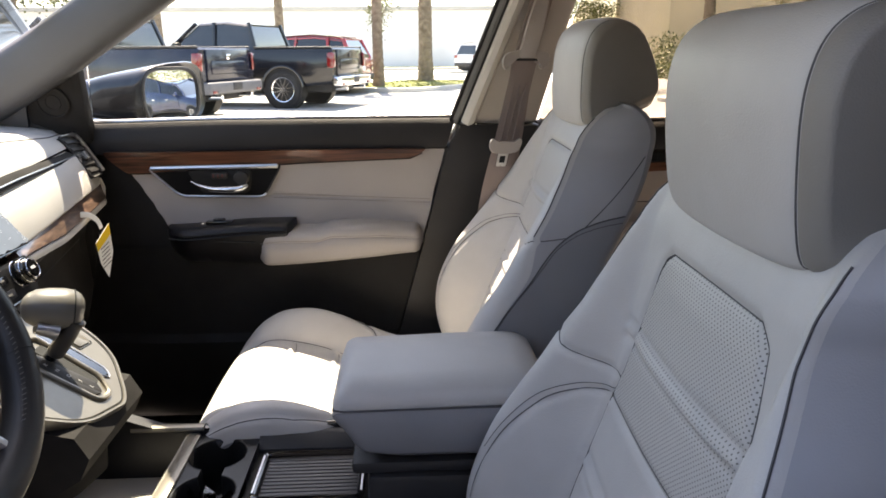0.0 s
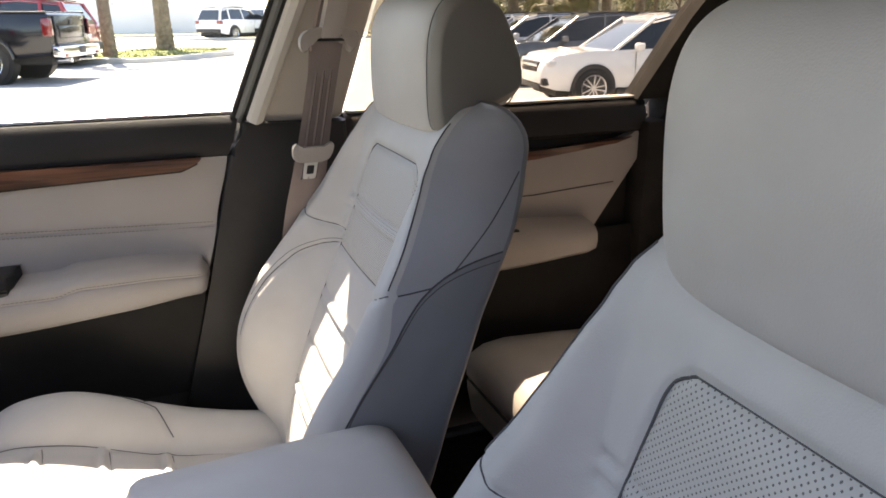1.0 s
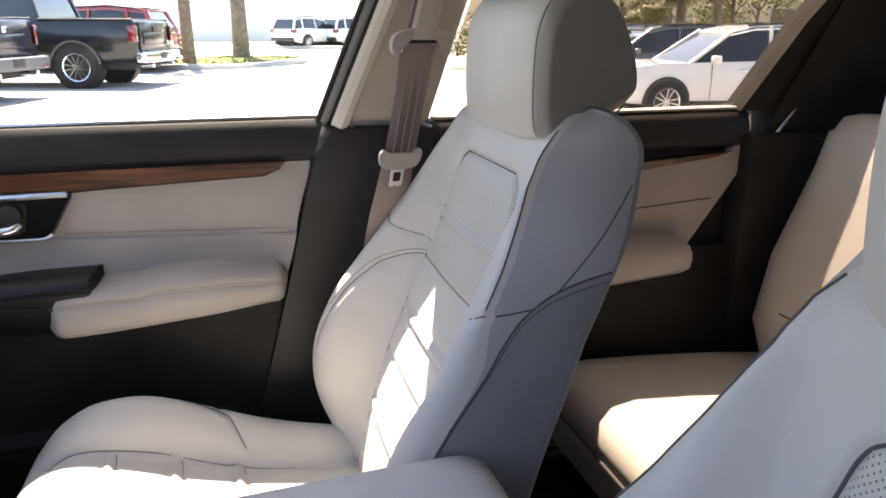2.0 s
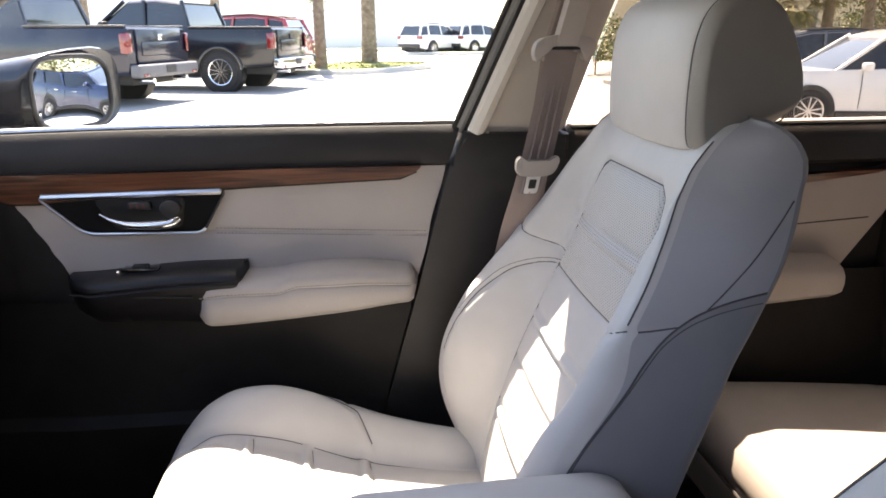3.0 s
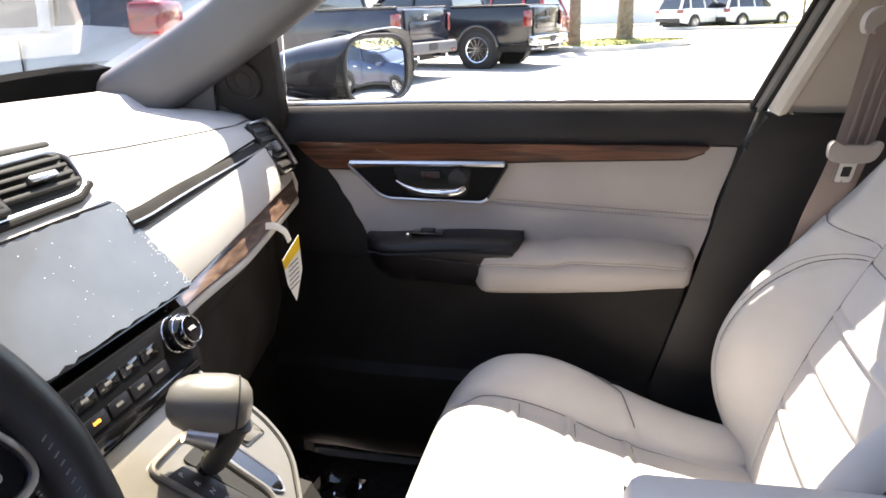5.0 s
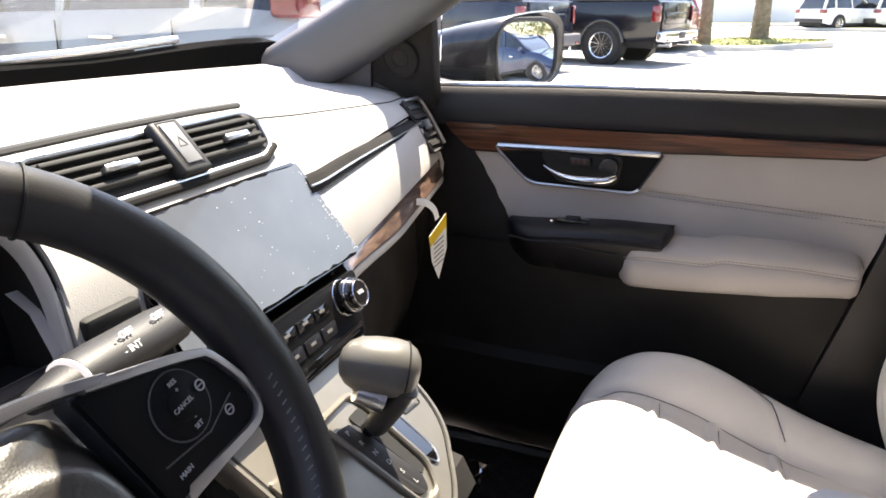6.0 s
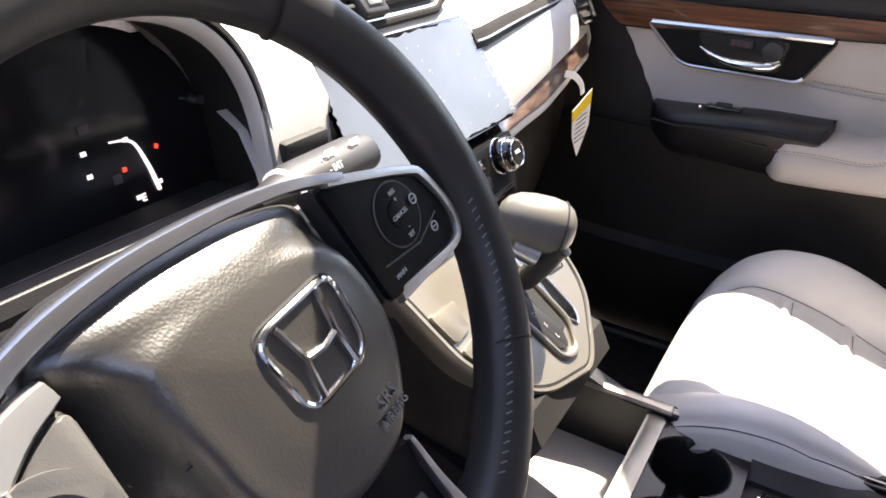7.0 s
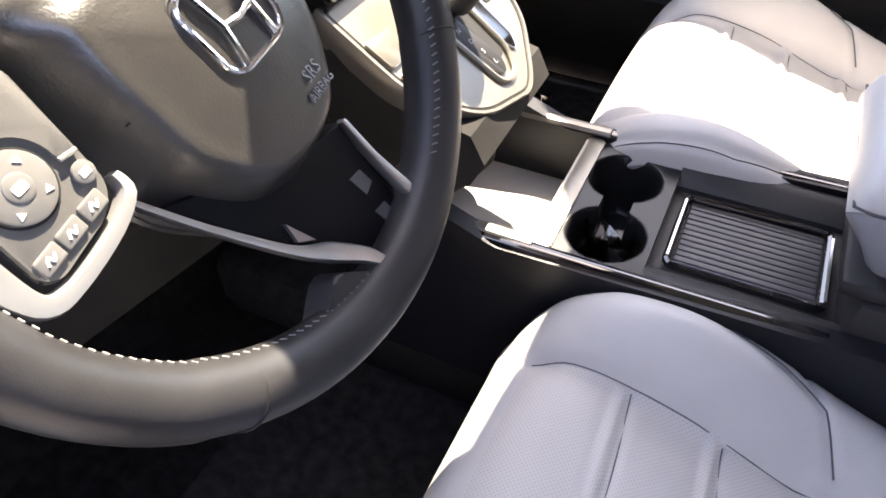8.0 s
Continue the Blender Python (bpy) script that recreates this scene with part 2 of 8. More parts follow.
def frames_along(pts, closed=False, up=Vector((0, 0, 1))):
    pts = [Vector(p) for p in pts]
    n = len(pts)
    out, side = [], None
    for i, p in enumerate(pts):
        a = pts[i - 1] if (closed or i) else p
        b = pts[(i + 1) % n] if (closed or i < n - 1) else p
        t = (b - a).normalized()
        if side is None:
            side = t.cross(up)
            if side.length < 0.05:
                side = t.cross(Vector((1, 0, 0)))
        side = (side - t * side.dot(t)).normalized()
        out.append((p, t, side, side.cross(t).normalized()))
    return out


def tube(pts, r, n=8, closed=False, bm=None, flat=1.0, up=Vector((0, 0, 1))):
    """A round or flattened strand along points; r may be a list."""
    bm = bm or bmesh.new()
    rs = r if isinstance(r, (list, tuple)) else [r] * len(pts)
    rings = []
    for (p, t, s, w), q in zip(frames_along(pts, closed, up), rs):
        rings.append([p + s * math.cos(2 * math.pi * k / n) * q + w * math.sin(2 * math.pi * k / n) * q * flat for k in range(n)])
    if closed:
        rings.append(rings[0])
    loft(bm, rings, caps=not closed)
    if closed:
        bmesh.ops.remove_doubles(bm, verts=bm.verts, dist=1e-6)
    return bm


def curve(pts, n=40, closed=False):
    """A smooth line through points (Catmull-Rom)."""
    p = [Vector(a) for a in pts]
    m = len(p)
    out, spans = [], m if closed else m - 1
    for i in range(spans):
        a, b, c, d = (p[(i + k) % m] if closed else p[min(max(i + k, 0), m - 1)] for k in (-1, 0, 1, 2))
        steps = max(2, n // spans)
        for s in range(steps):
            t = s / steps
            out.append(0.5 * ((2 * b) + (c - a) * t + (2 * a - 5 * b + 4 * c - d) * t * t + (3 * b - a - 3 * c + d) * t ** 3))
    if not closed:
        out.append(p[-1])
    return out


def rounded(pts, r, n=5):
    """A polygon of 2D points with its corners rounded."""
    out, m = [], len(pts)
    for i in range(m):
        a, b, c = (Vector((*pts[(i + k) % m], 0)) for k in (-1, 0, 1))
        q = r[i] if isinstance(r, (list, tuple)) else r
        u, w = (a - b), (c - b)
        cut = min(q, u.length * 0.49, w.length * 0.49)
        s, e = b + u.normalized() * cut, b + w.normalized() * cut
        for k in range(n + 1):
            t = k / n
            v = s * (1 - t) ** 2 + b * 2 * t * (1 - t) + e * t * t
            out.append((v.x, v.y))
    return out


def plate(outline, to3, d0, d1, bevel=0.0, bm=None, seg=2):
    """A 2D outline made solid between the depths d0 and d1; to3(u, v, d) lays it into the place."""
    own = bmesh.new()
    loft(own, [[to3(u, v, d) for u, v in outline] for d in (d0, d1)])
    if bevel:
        top = [e for e in own.edges if all(len(f.verts) <= 4 for f in e.link_faces) is False]
        bmesh.ops.bevel(own, geom=top, offset=bevel, segments=seg, profile=0.5, affect="EDGES", clamp_overlap=True)
    if bm is None:
        return own
    return merge(bm, own)


def frame_of(origin, u, v):
    """to3 for plate(): the plane through origin with the axes u and v; depth is along u x v."""
    o, u, v = Vector(origin), Vector(u).normalized(), Vector(v)
    v = (v - u * v.dot(u)).normalized()
    n = u.cross(v)
    return lambda a, b, d: o + u * a + v * b + n * d


def lerp(table, x):
    if x <= table[0][0]:
        return table[0][1]
    for (a, p), (b, q) in zip(table, table[1:]):
        if x <= b:
            t = (x - a) / (b - a)
            t = t * t * (3 - 2 * t) * 0.5 + t * 0.5
            return p + (q - p) * t
    return table[-1][1]


def step(a, b, x):
    t = min(1, max(0, (x - a) / (b - a)))
    return t * t * (3 - 2 * t)


def text_mesh(words, size, mat_plane, depth=0.0006):
    """Letters in the built-in font, as a bmesh laid out by a matrix."""
    cu = bpy.data.curves.new("letters", "FONT")
    cu.body, cu.size, cu.align_x, cu.align_y, cu.extrude, cu.resolution_u = words, size, "CENTER", "CENTER", depth, 2
    ob = bpy.data.objects.new("letters", cu)
    me = bpy.data.meshes.new_from_object(ob)
    bm = bmesh.new()
    bm.from_mesh(me)
    bpy.data.meshes.remove(me)
    bpy.data.objects.remove(ob)
    bpy.data.curves.remove(cu)
    bmesh.ops.transform(bm, matrix=mat_plane, verts=bm.verts)
    return bm


def plane_matrix(o, u, v):
    u = Vector(u).normalized()
    v = (Vector(v) - u * Vector(v).dot(u)).normalized()
    m = Matrix((u, v, u.cross(v))).transposed().to_4x4()
    m.translation = Vector(o)
    return m


FRONT_PILLAR = material("front_pillar_grain", (0.072, 0.074, 0.080), 0.6, vary=0.06, grain=0.4, grain_scale=600)
SATIN_DARK = material("door_frame_grey", (0.22, 0.225, 0.23), 0.35, vary=0.1)
PALE_EDGE = material("pale_edge", (0.62, 0.60, 0.57), 0.5, vary=0.05)


# ---- car shell: floor, roof, pillars, openings ----
def body_y(z):
    """Half width of the cabin's side at a height: upright to the sill, leaning in above it."""
    return 0.745 - 0.38 * max(0.0, z - 1.09)


PAINT = material("dark_metallic_paint", (0.018, 0.020, 0.026), 0.25, metal=0.4, coat=1.0, vary=0.1, vary_scale=3)


def build_floor():
    bm = box(-1.15, 1.75, -0.74, 0.745, 0.28, 0.33)
    box(-0.95, 0.9, -0.10, 0.13, 0.33, 0.45, 0.03, bm=bm)
    structure("floor", bm, CARPET, "black carpeted car floor with a raised centre tunnel")
    bm = bmesh.new()
    loft(bm, [[(x, y, z) for y in (-0.74, 0.745)] for x, z in ((-0.80, 0.33), (-0.98, 0.36), (-1.14, 0.62), (-1.16, 1.02))], closed=False)
    bmesh.ops.solidify(bm, geom=bm.faces[:], thickness=0.02)
    structure("wall_firewall", bm, CARPET, "black carpeted bulkhead of the front footwell")
    structure("wall_rear", box(1.72, 1.76, -0.74, 0.745, 0.33, 1.20), BLACK, "black trim at the back of the load bay")


def header(x, y):
    """How the roof's front edge runs in plan: bowed, its unseen windshield corners extended to shade the seat."""
    return 0.05 * (y / 0.6) ** 2 * step(0.1, -0.48, x) - 0.095 * step(0.42, 0.52, abs(y)) * step(-0.40, -0.48, x)


def build_roof():
    bm = bmesh.new()
    rows = []
    for x, z in ((-0.490, 1.472), (-0.35, 1.545), (0.1, 1.575), (0.7, 1.57), (1.3, 1.53), (1.72, 1.44)):
        rows.append([(x + header(x, y), y, z - 0.10 * (abs(y) / 0.6) ** 4) for y in np.linspace(-0.585, 0.585, 17)])
    loft(bm, rows, closed=False)
    bmesh.ops.solidify(bm, geom=bm.faces[:], thickness=-0.03)
    structure("ceiling", bm, HEADLINER, "pale grey cloth headliner")
    bm = bmesh.new()
    rows = []
    for x, z in ((-0.500, 1.505), (-0.35, 1.60), (0.1, 1.635), (0.7, 1.63), (1.3, 1.59), (1.78, 1.46)):
        rows.append([(x + header(x, y), y, z - 0.11 * (abs(y) / 0.6) ** 4) for y in np.linspace(-0.64, 0.64, 17)])
    loft(bm, rows, closed=False)
    bmesh.ops.solidify(bm, geom=bm.faces[:], thickness=-0.012)
    structure("roof", bm, PAINT, "dark painted car roof")
    # unseen cover, its width chosen for the shadow across the steering wheel
    bm = bmesh.new()
    loft(bm, [[(x, -w, z), (x, w, z), (x, w * 0.92, z - h), (x, -w * 0.92, z - h)] for x, w, z, h in ((-0.655, 0.10, 1.395, 0.012), (-0.56, 0.145, 1.435, 0.045), (-0.46, 0.155, 1.470, 0.05), (-0.36, 0.155, 1.53, 0.05))])
    bmesh.ops.bevel(bm, geom=bm.edges[:], offset=0.008, segments=2, profile=0.5, affect="EDGES", clamp_overlap=True)
    structure("trim_sensor_cover", bm, BLACK, "unseen black cover at the top middle of the windshield, shades the wheel")
    for s, name in ((1, "right"), (-1, "left")):
        bm = bmesh.new()
        # rail drops, out of view, set where its shadow ends on the seat
        loft(bm, [[(x, s * y, z - drop) for y, z in ((0.64, 1.525), (0.635, 1.435), (0.60, 1.42), (0.56, 1.49))] for x, drop in ((-0.50, 0.055), (-0.36, 0.030), (-0.15, 0.0), (0.05, -0.035), (0.9, -0.02), (1.76, 0.0))])
        structure("trim_roof_rail_" + name, bm, HEADLINER, "pale grey roof rail lining above the side windows")


def side_panel(bm, outline, y0, y1):
    """A panel of the cabin's right side from an outline in x and z, following the lean of the side."""
    return plate(outline, lambda a, b, d: Vector((a, body_y(b) + d, b)), y0, y1, bm=bm)


def build_pillars():
    for s, name in ((1, "right"), (-1, "left")):
        flip = Matrix.Diagonal((1, s, 1, 1))
        # slanted front pillar
        bm = bmesh.new()
        rings = []
        spine = curve([(-1.30, 0.70, 1.01), (-1.13, 0.695, 1.10), (-0.919, 0.680, 1.207), (-0.685, 0.620, 1.335), (-0.52, 0.590, 1.435), (-0.44, 0.575, 1.49)], 30)
        for k, c in enumerate(spine):
            w = 0.066 - 0.018 * k / len(spine)
            ring = []
            for a in range(16):
                q = 2 * math.pi * a / 16
                e = math.copysign(abs(math.cos(q)) ** 0.7, math.cos(q))
                f = math.copysign(abs(math.sin(q)) ** 0.7, math.sin(q))
                ring.append(c + Vector((0.45, -0.05, -0.89)).normalized() * e * w + Vector((0.1, 0.9, 0.05)) * f * 0.045)
            rings.append(ring)
        loft(bm, rings)
        structure("trim_front_pillar_" + name, moved(bm, flip), FRONT_PILLAR, "grey front pillar lining beside the windshield")
        bm = box(-1.30, -0.852, 0.738, 0.795, 0.30, 1.03, 0.01)
        structure("wall_kick_panel_" + name, moved(bm, flip), BLACK_MATTE, "black kick panel at the end of the footwell")
        # foot of the front pillar between windshield, dashboard and mirror corner
        bm = plate(rounded([(-1.24, 1.05), (-0.940, 1.05), (-0.930, 1.150), (-0.845, 1.222), (-0.80, 1.262), (-0.90, 1.255), (-1.12, 1.13)], [0.01, 0.01, 0.03, 0.01, 0.005, 0.005, 0.01], 4), lambda a, b, d: Vector((a, body_y(b) + d, b)), -0.046, 0.0, 0.006)
        structure("trim_pillar_foot_" + name, moved(bm, flip), FRONT_PILLAR, "grey foot of the front pillar lining")
        # centre pillar
        bm = bmesh.new()
        side_panel(bm, [(0.036, 1.075), (0.186, 1.082), (0.225, 1.25), (0.285, 1.50), (0.175, 1.50), (0.108, 1.30)], -0.012, 0.06)
        bmesh.ops.bevel(bm, geom=bm.edges[:], offset=0.010, segments=3, profile=0.5, affect="EDGES", clamp_overlap=True)
        structure("trim_centre_pillar_" + name, moved(bm, flip), PILLAR, "beige-grey centre pillar lining with a belt slot")
        bm = bmesh.new()
        plate([(0.004, 1.085), (0.19, 1.080), (0.19, 0.9), (0.12, 0.36), (-0.21, 0.36), (-0.145, 0.56), (-0.079, 0.80), (-0.051, 0.912), (-0.021, 1.03), (-0.006, 1.04)],
              lambda a, b, d: Vector((a, 0.715 + d, b)), 0.0, 0.08, 0.008, bm=bm)
        structure("trim_pillar_base_" + name, moved(bm, flip), BLACK, "black plastic lower lining of the centre pillar")
        # rear pillar
        bm = bmesh.new()
        side_panel(bm, [(0.90, 1.02), (1.70, 1.02), (1.72, 1.50), (1.20, 1.50), (0.99, 1.34)], -0.02, 0.05)
        structure("trim_rear_pillar_" + name, moved(bm, flip), BLACK_MATTE, "black rear pillar lining")
        bm = box(0.86, 1.74, s * 0.70 if s > 0 else -0.80, 0.80 if s > 0 else -0.70, 0.33, 1.04, 0.01)
        structure("wall_rear_side_" + name, bm, BLACK_MATTE, "black lower lining beside the rear seat")
    # unseen rounded corner of the front window's frame, added to trim the sun patch
    corner = [(-0.06, 1.47)] + [(-0.06 + 0.155 * math.sin(q), 1.43 - 0.14 * (1 - math.cos(q))) for q in np.linspace(0, 1.45, 10)] + [(0.14, 1.36), (0.16, 1.47)]
    structure("trim_window_corner", side_panel(bmesh.new(), corner, -0.006, 0.012), SATIN_DARK, "unseen dark grey corner of the door frame that trims the sun patch")
    # door frame and seals along the rear edge of the front window
    def strip(name, dx, r, mat, label, dy=-0.004):
        structure(name, tube([(dx + 0.37 * (z - 1.09), body_y(z) + dy, z) for z in np.linspace(1.085, 1.50, 8)], r), mat, label)
    strip("trim_window_seal", -0.011, 0.0045, RUBBER, "black rubber seal at the window's rear edge")
    strip("trim_door_frame", 0.000, 0.0085, SATIN_DARK, "dark grey door frame beside the window", 0.0)
    strip("trim_door_seal", 0.011, 0.0045, RUBBER, "black rubber seal between door and centre pillar")
    # edge made paler than the pillar to hold the skylight falling on it
    strip("trim_pillar_edge", 0.028, 0.015, PALE_EDGE, "front edge of the centre pillar lining, skylight in its pale tone", -0.016)


def build_windows():
    def pane(name, outline, mat, label, dy=0.022):
        bm = bmesh.new()
        side_panel(bm, outline, dy, dy + 0.004)
        ob = structure(name, bm, mat, label, smooth=0)
        return ob
    pane("window_1", [(-0.83, 1.06), (0.03, 1.06), (0.19, 1.50), (-0.50, 1.50), (-0.80, 1.24)], GLASS_SIDE, "clear side window of the front passenger door")
    pane("window_2", [(0.19, 1.06), (0.86, 1.06), (1.00, 1.38), (0.92, 1.50), (0.30, 1.50)], GLASS_REAR, "privacy-tinted side window of the rear passenger door")
    bm = bmesh.new()
    rows = []
    for t in np.linspace(0, 1, 9):
        rows.append([(-1.45 + 0.965 * t + 0.10 * (abs(y) / 0.64) ** 2 * (1 - 0.6 * t), y * (1 - 0.12 * t), 1.08 + 0.41 * t) for y in np.linspace(-0.68, 0.68, 15)])
    loft(bm, rows, closed=False)
    bmesh.ops.solidify(bm, geom=bm.faces[:], thickness=0.005)
    structure("window_windshield", bm, GLASS_FRONT, "laminated windshield with faint reflections of the dashboard")
    # unseen window, tinted far darker than its right twin to dim the rear
    bm = bmesh.new()
    side_panel(bm, [(0.19, 1.06), (0.86, 1.06), (1.00, 1.38), (0.92, 1.50), (0.30, 1.50)], 0.022, 0.026)
    structure("window_3", moved(bm, Matrix.Diagonal((1, -1, 1, 1))), GLASS_DARK, "unseen rear left door window, tinted extra dark to dim the cabin", smooth=0)
    bm = bmesh.new()
    side_panel(bm, [(0.19, 0.36), (0.98, 0.36), (0.98, 1.07), (0.19, 1.07)], 0.0, 0.10)
    structure("door_3", moved(bm, Matrix.Diagonal((1, -1, 1, 1))), DOOR_GREY, "closed rear left door with plain grey lining", smooth=0)
    # the driver's door, standing open out of view to cut light from the left
    swing = Matrix.Translation((-0.84, -0.775, 0)) @ Matrix.Rotation(radians(-50), 4, "Z")
    bm = box(0.0, 1.02, -0.07, 0.0, 0.42, 1.06, 0.03, 3)
    merge(bm, plate(rounded([(0.10, 1.05), (0.30, 1.20), (0.56, 1.42), (0.62, 1.44), (0.96, 1.42), (0.90, 1.05)], 0.02, 3), lambda a, b, d: Vector((a, -0.045 + d, b)), 0.0, 0.006))
    structure("door_4", moved(bm, swing), BLACK_DOOR, "unseen open driver door with dark inner lining, cuts side light", smooth=40)
    bm = bmesh.new()
    loft(bm, [[(x, y, z) for y in np.linspace(-0.60, 0.60, 7)] for x, z in ((1.90, 1.06), (1.84, 1.25), (1.75, 1.45))], closed=False)
    bmesh.ops.solidify(bm, geom=bm.faces[:], thickness=0.004)
    structure("window_4", bm, GLASS_REAR, "privacy-tinted window of the tailgate")
    # frit and lower seal
    bm = bmesh.new()
    loft(bm, [[(-1.27 + 0.11 * (abs(y) / 0.64) ** 2, y, 1.10), (-1.275 + 0.11 * (abs(y) / 0.64) ** 2, y, 1.148 + 0.02 * step(0.3, 0.66, abs(y))), (-1.30 + 0.10 * (abs(y) / 0.64) ** 2, y, 1.155 + 0.02 * step(0.3, 0.66, abs(y))), (-1.35 + 0.10 * (abs(y) / 0.64) ** 2, y, 1.10)] for y in np.linspace(-0.70, 0.70, 21)])
    structure("trim_cowl_seal", bm, COWL_BLACK, "black lower edge of the windshield")


def build_hood():
    bm = bmesh.new()
    rows = []
    for x, z in ((-1.40, 1.105), (-1.7, 1.085), (-2.0, 1.03), (-2.22, 0.92), (-2.32, 0.72)):
        rows.append([(x + 0.10 * (abs(y) / 0.8) ** 2, y, z - 0.09 * (abs(y) / 0.85) ** 4) for y in np.linspace(-0.82, 0.82, 15)])
    loft(bm, rows, closed=False)
    bmesh.ops.solidify(bm, geom=bm.faces[:], thickness=0.02)
    structure("hood", bm, PAINT, "dark painted engine hood ahead of the windshield")
    bm = box(-2.3, -0.9, 0.80, 0.90, 0.35, 0.93, 0.04, 3)
    structure("fender", bm, PAINT, "dark painted front fender")
    w = thing("windshield_wiper", (-1.42, 0.2, 1.12), "black wiper arm resting along the windshield's base", "wiper")
    # arm made silver so the glare along it is in the colour
    part("arm", tube(curve([(-1.40, -0.30, 1.140), (-1.325, 0.05, 1.152), (-1.272, 0.30, 1.163), (-1.225, 0.52, 1.178)], 20), 0.0065, 8), SATIN, w, "wiper arm in silver that carries its glare")
    part("blade", tube(curve([(-1.375, -0.15, 1.138), (-1.300, 0.20, 1.150), (-1.250, 0.44, 1.162)], 14), 0.006, 6), RUBBER, w, "black rubber blade")
    for s in (1, -1):
        bm = box(-0.9, 1.8, s * 0.80 if s > 0 else -0.90, 0.90 if s > 0 else -0.80, 0.22, 0.34, 0.03, 3)
        structure("sill_right" if s > 0 else "sill_left", bm, PAINT, "dark painted sill below the doors")
    for k, (x, s) in enumerate(((-1.35, 1), (1.31, 1), (-1.35, -1), (1.31, -1))):
        wheel_at((x, s * 0.80, 0.355), (0, s, 0), 0.355, "road_wheel", None, "black tyre on a silver alloy wheel of the parked car")
    bm = bmesh.new()
    for s in (1, -1):
        box(0.98 if s > 0 else 0.98, 2.05, s * 0.81 if s > 0 else -0.90, 0.90 if s > 0 else -0.81, 0.34, 1.06, 0.03, 2, bm=bm)
    box(1.78, 2.08, -0.82, 0.82, 0.40, 1.05, 0.05, 3, bm=bm)
    structure("rear_body", bm, PAINT, "dark painted rear quarter panels and tailgate base")


def wheel_at(center, axis, r, name, parent, label, width=0.24, spokes=5, rim_mat=None):
    """A wheel: tyre and spoked rim, its face towards axis."""
    c, a = Vector(center), Vector(axis).normalized()
    m = Matrix.Translation(c) @ a.to_track_quat("Z", "Y").to_matrix().to_4x4()
    if parent is None:
        w = thing(name, c, label, "wheel")
    else:
        w = parent
    bm = bmesh.new()
    prof = [(0.68, -0.5), (0.80, -0.52), (0.95, -0.46), (1.0, -0.3), (1.0, 0.3), (0.95, 0.46), (0.80, 0.52), (0.68, 0.5), (0.66, 0.3), (0.66, -0.3)]
    n = 28
    loft(bm, [[(p * r * math.cos(2 * math.pi * k / n), p * r * math.sin(2 * math.pi * k / n), q * width) for p, q in prof] for k in range(n)] + [[(p * r, 0, q * width) for p, q in prof]], caps=False)
    bmesh.ops.remove_doubles(bm, verts=bm.verts, dist=1e-5)
    tyre = part("tyre", moved(bm, m), RUBBER, w)
    bm = bmesh.new()
    prof = [(0.665, 0.50), (0.685, 0.46), (0.62, 0.40), (0.60, 0.1), (0.60, -0.1)]
    loft(bm, [[(p * r * math.cos(2 * math.pi * k / n), p * r * math.sin(2 * math.pi * k / n), q * width) for p, q in prof] for k in range(n + 1)], closed=False)
    for k in range(spokes):
        q = 2 * math.pi * k / spokes
        d, s = Vector((math.cos(q), math.sin(q), 0)), Vector((-math.sin(q), math.cos(q), 0))
        for side in (-1, 1):
            o = d * 0.08 * r + s * side * 0.04 * r
            e = d * 0.63 * r + s * side * 0.15 * r
            rr = 0.045 * r
            loft(bm, [[p + s * x + Vector((0, 0, z * width)) for x, z in ((-rr, 0.25), (rr, 0.25), (rr * 0.7, 0.40), (-rr * 0.7, 0.40))] for p in (o, e)])
    bmesh.ops.create_cone(bm, cap_ends=True, segments=16, radius1=0.14 * r, radius2=0.11 * r, depth=0.12 * width, matrix=Matrix.Translation((0, 0, 0.36 * width)))
    bmesh.ops.create_cone(bm, cap_ends=True, segments=24, radius1=0.58 * r, radius2=0.58 * r, depth=0.02 * width, matrix=Matrix.Translation((0, 0, 0.02 * width)))
    part("rim", moved(bm, m), rim_mat or CHROME, tyre if parent else w)
    return w


build_floor()
build_roof()
build_pillars()
build_windows()
build_hood()


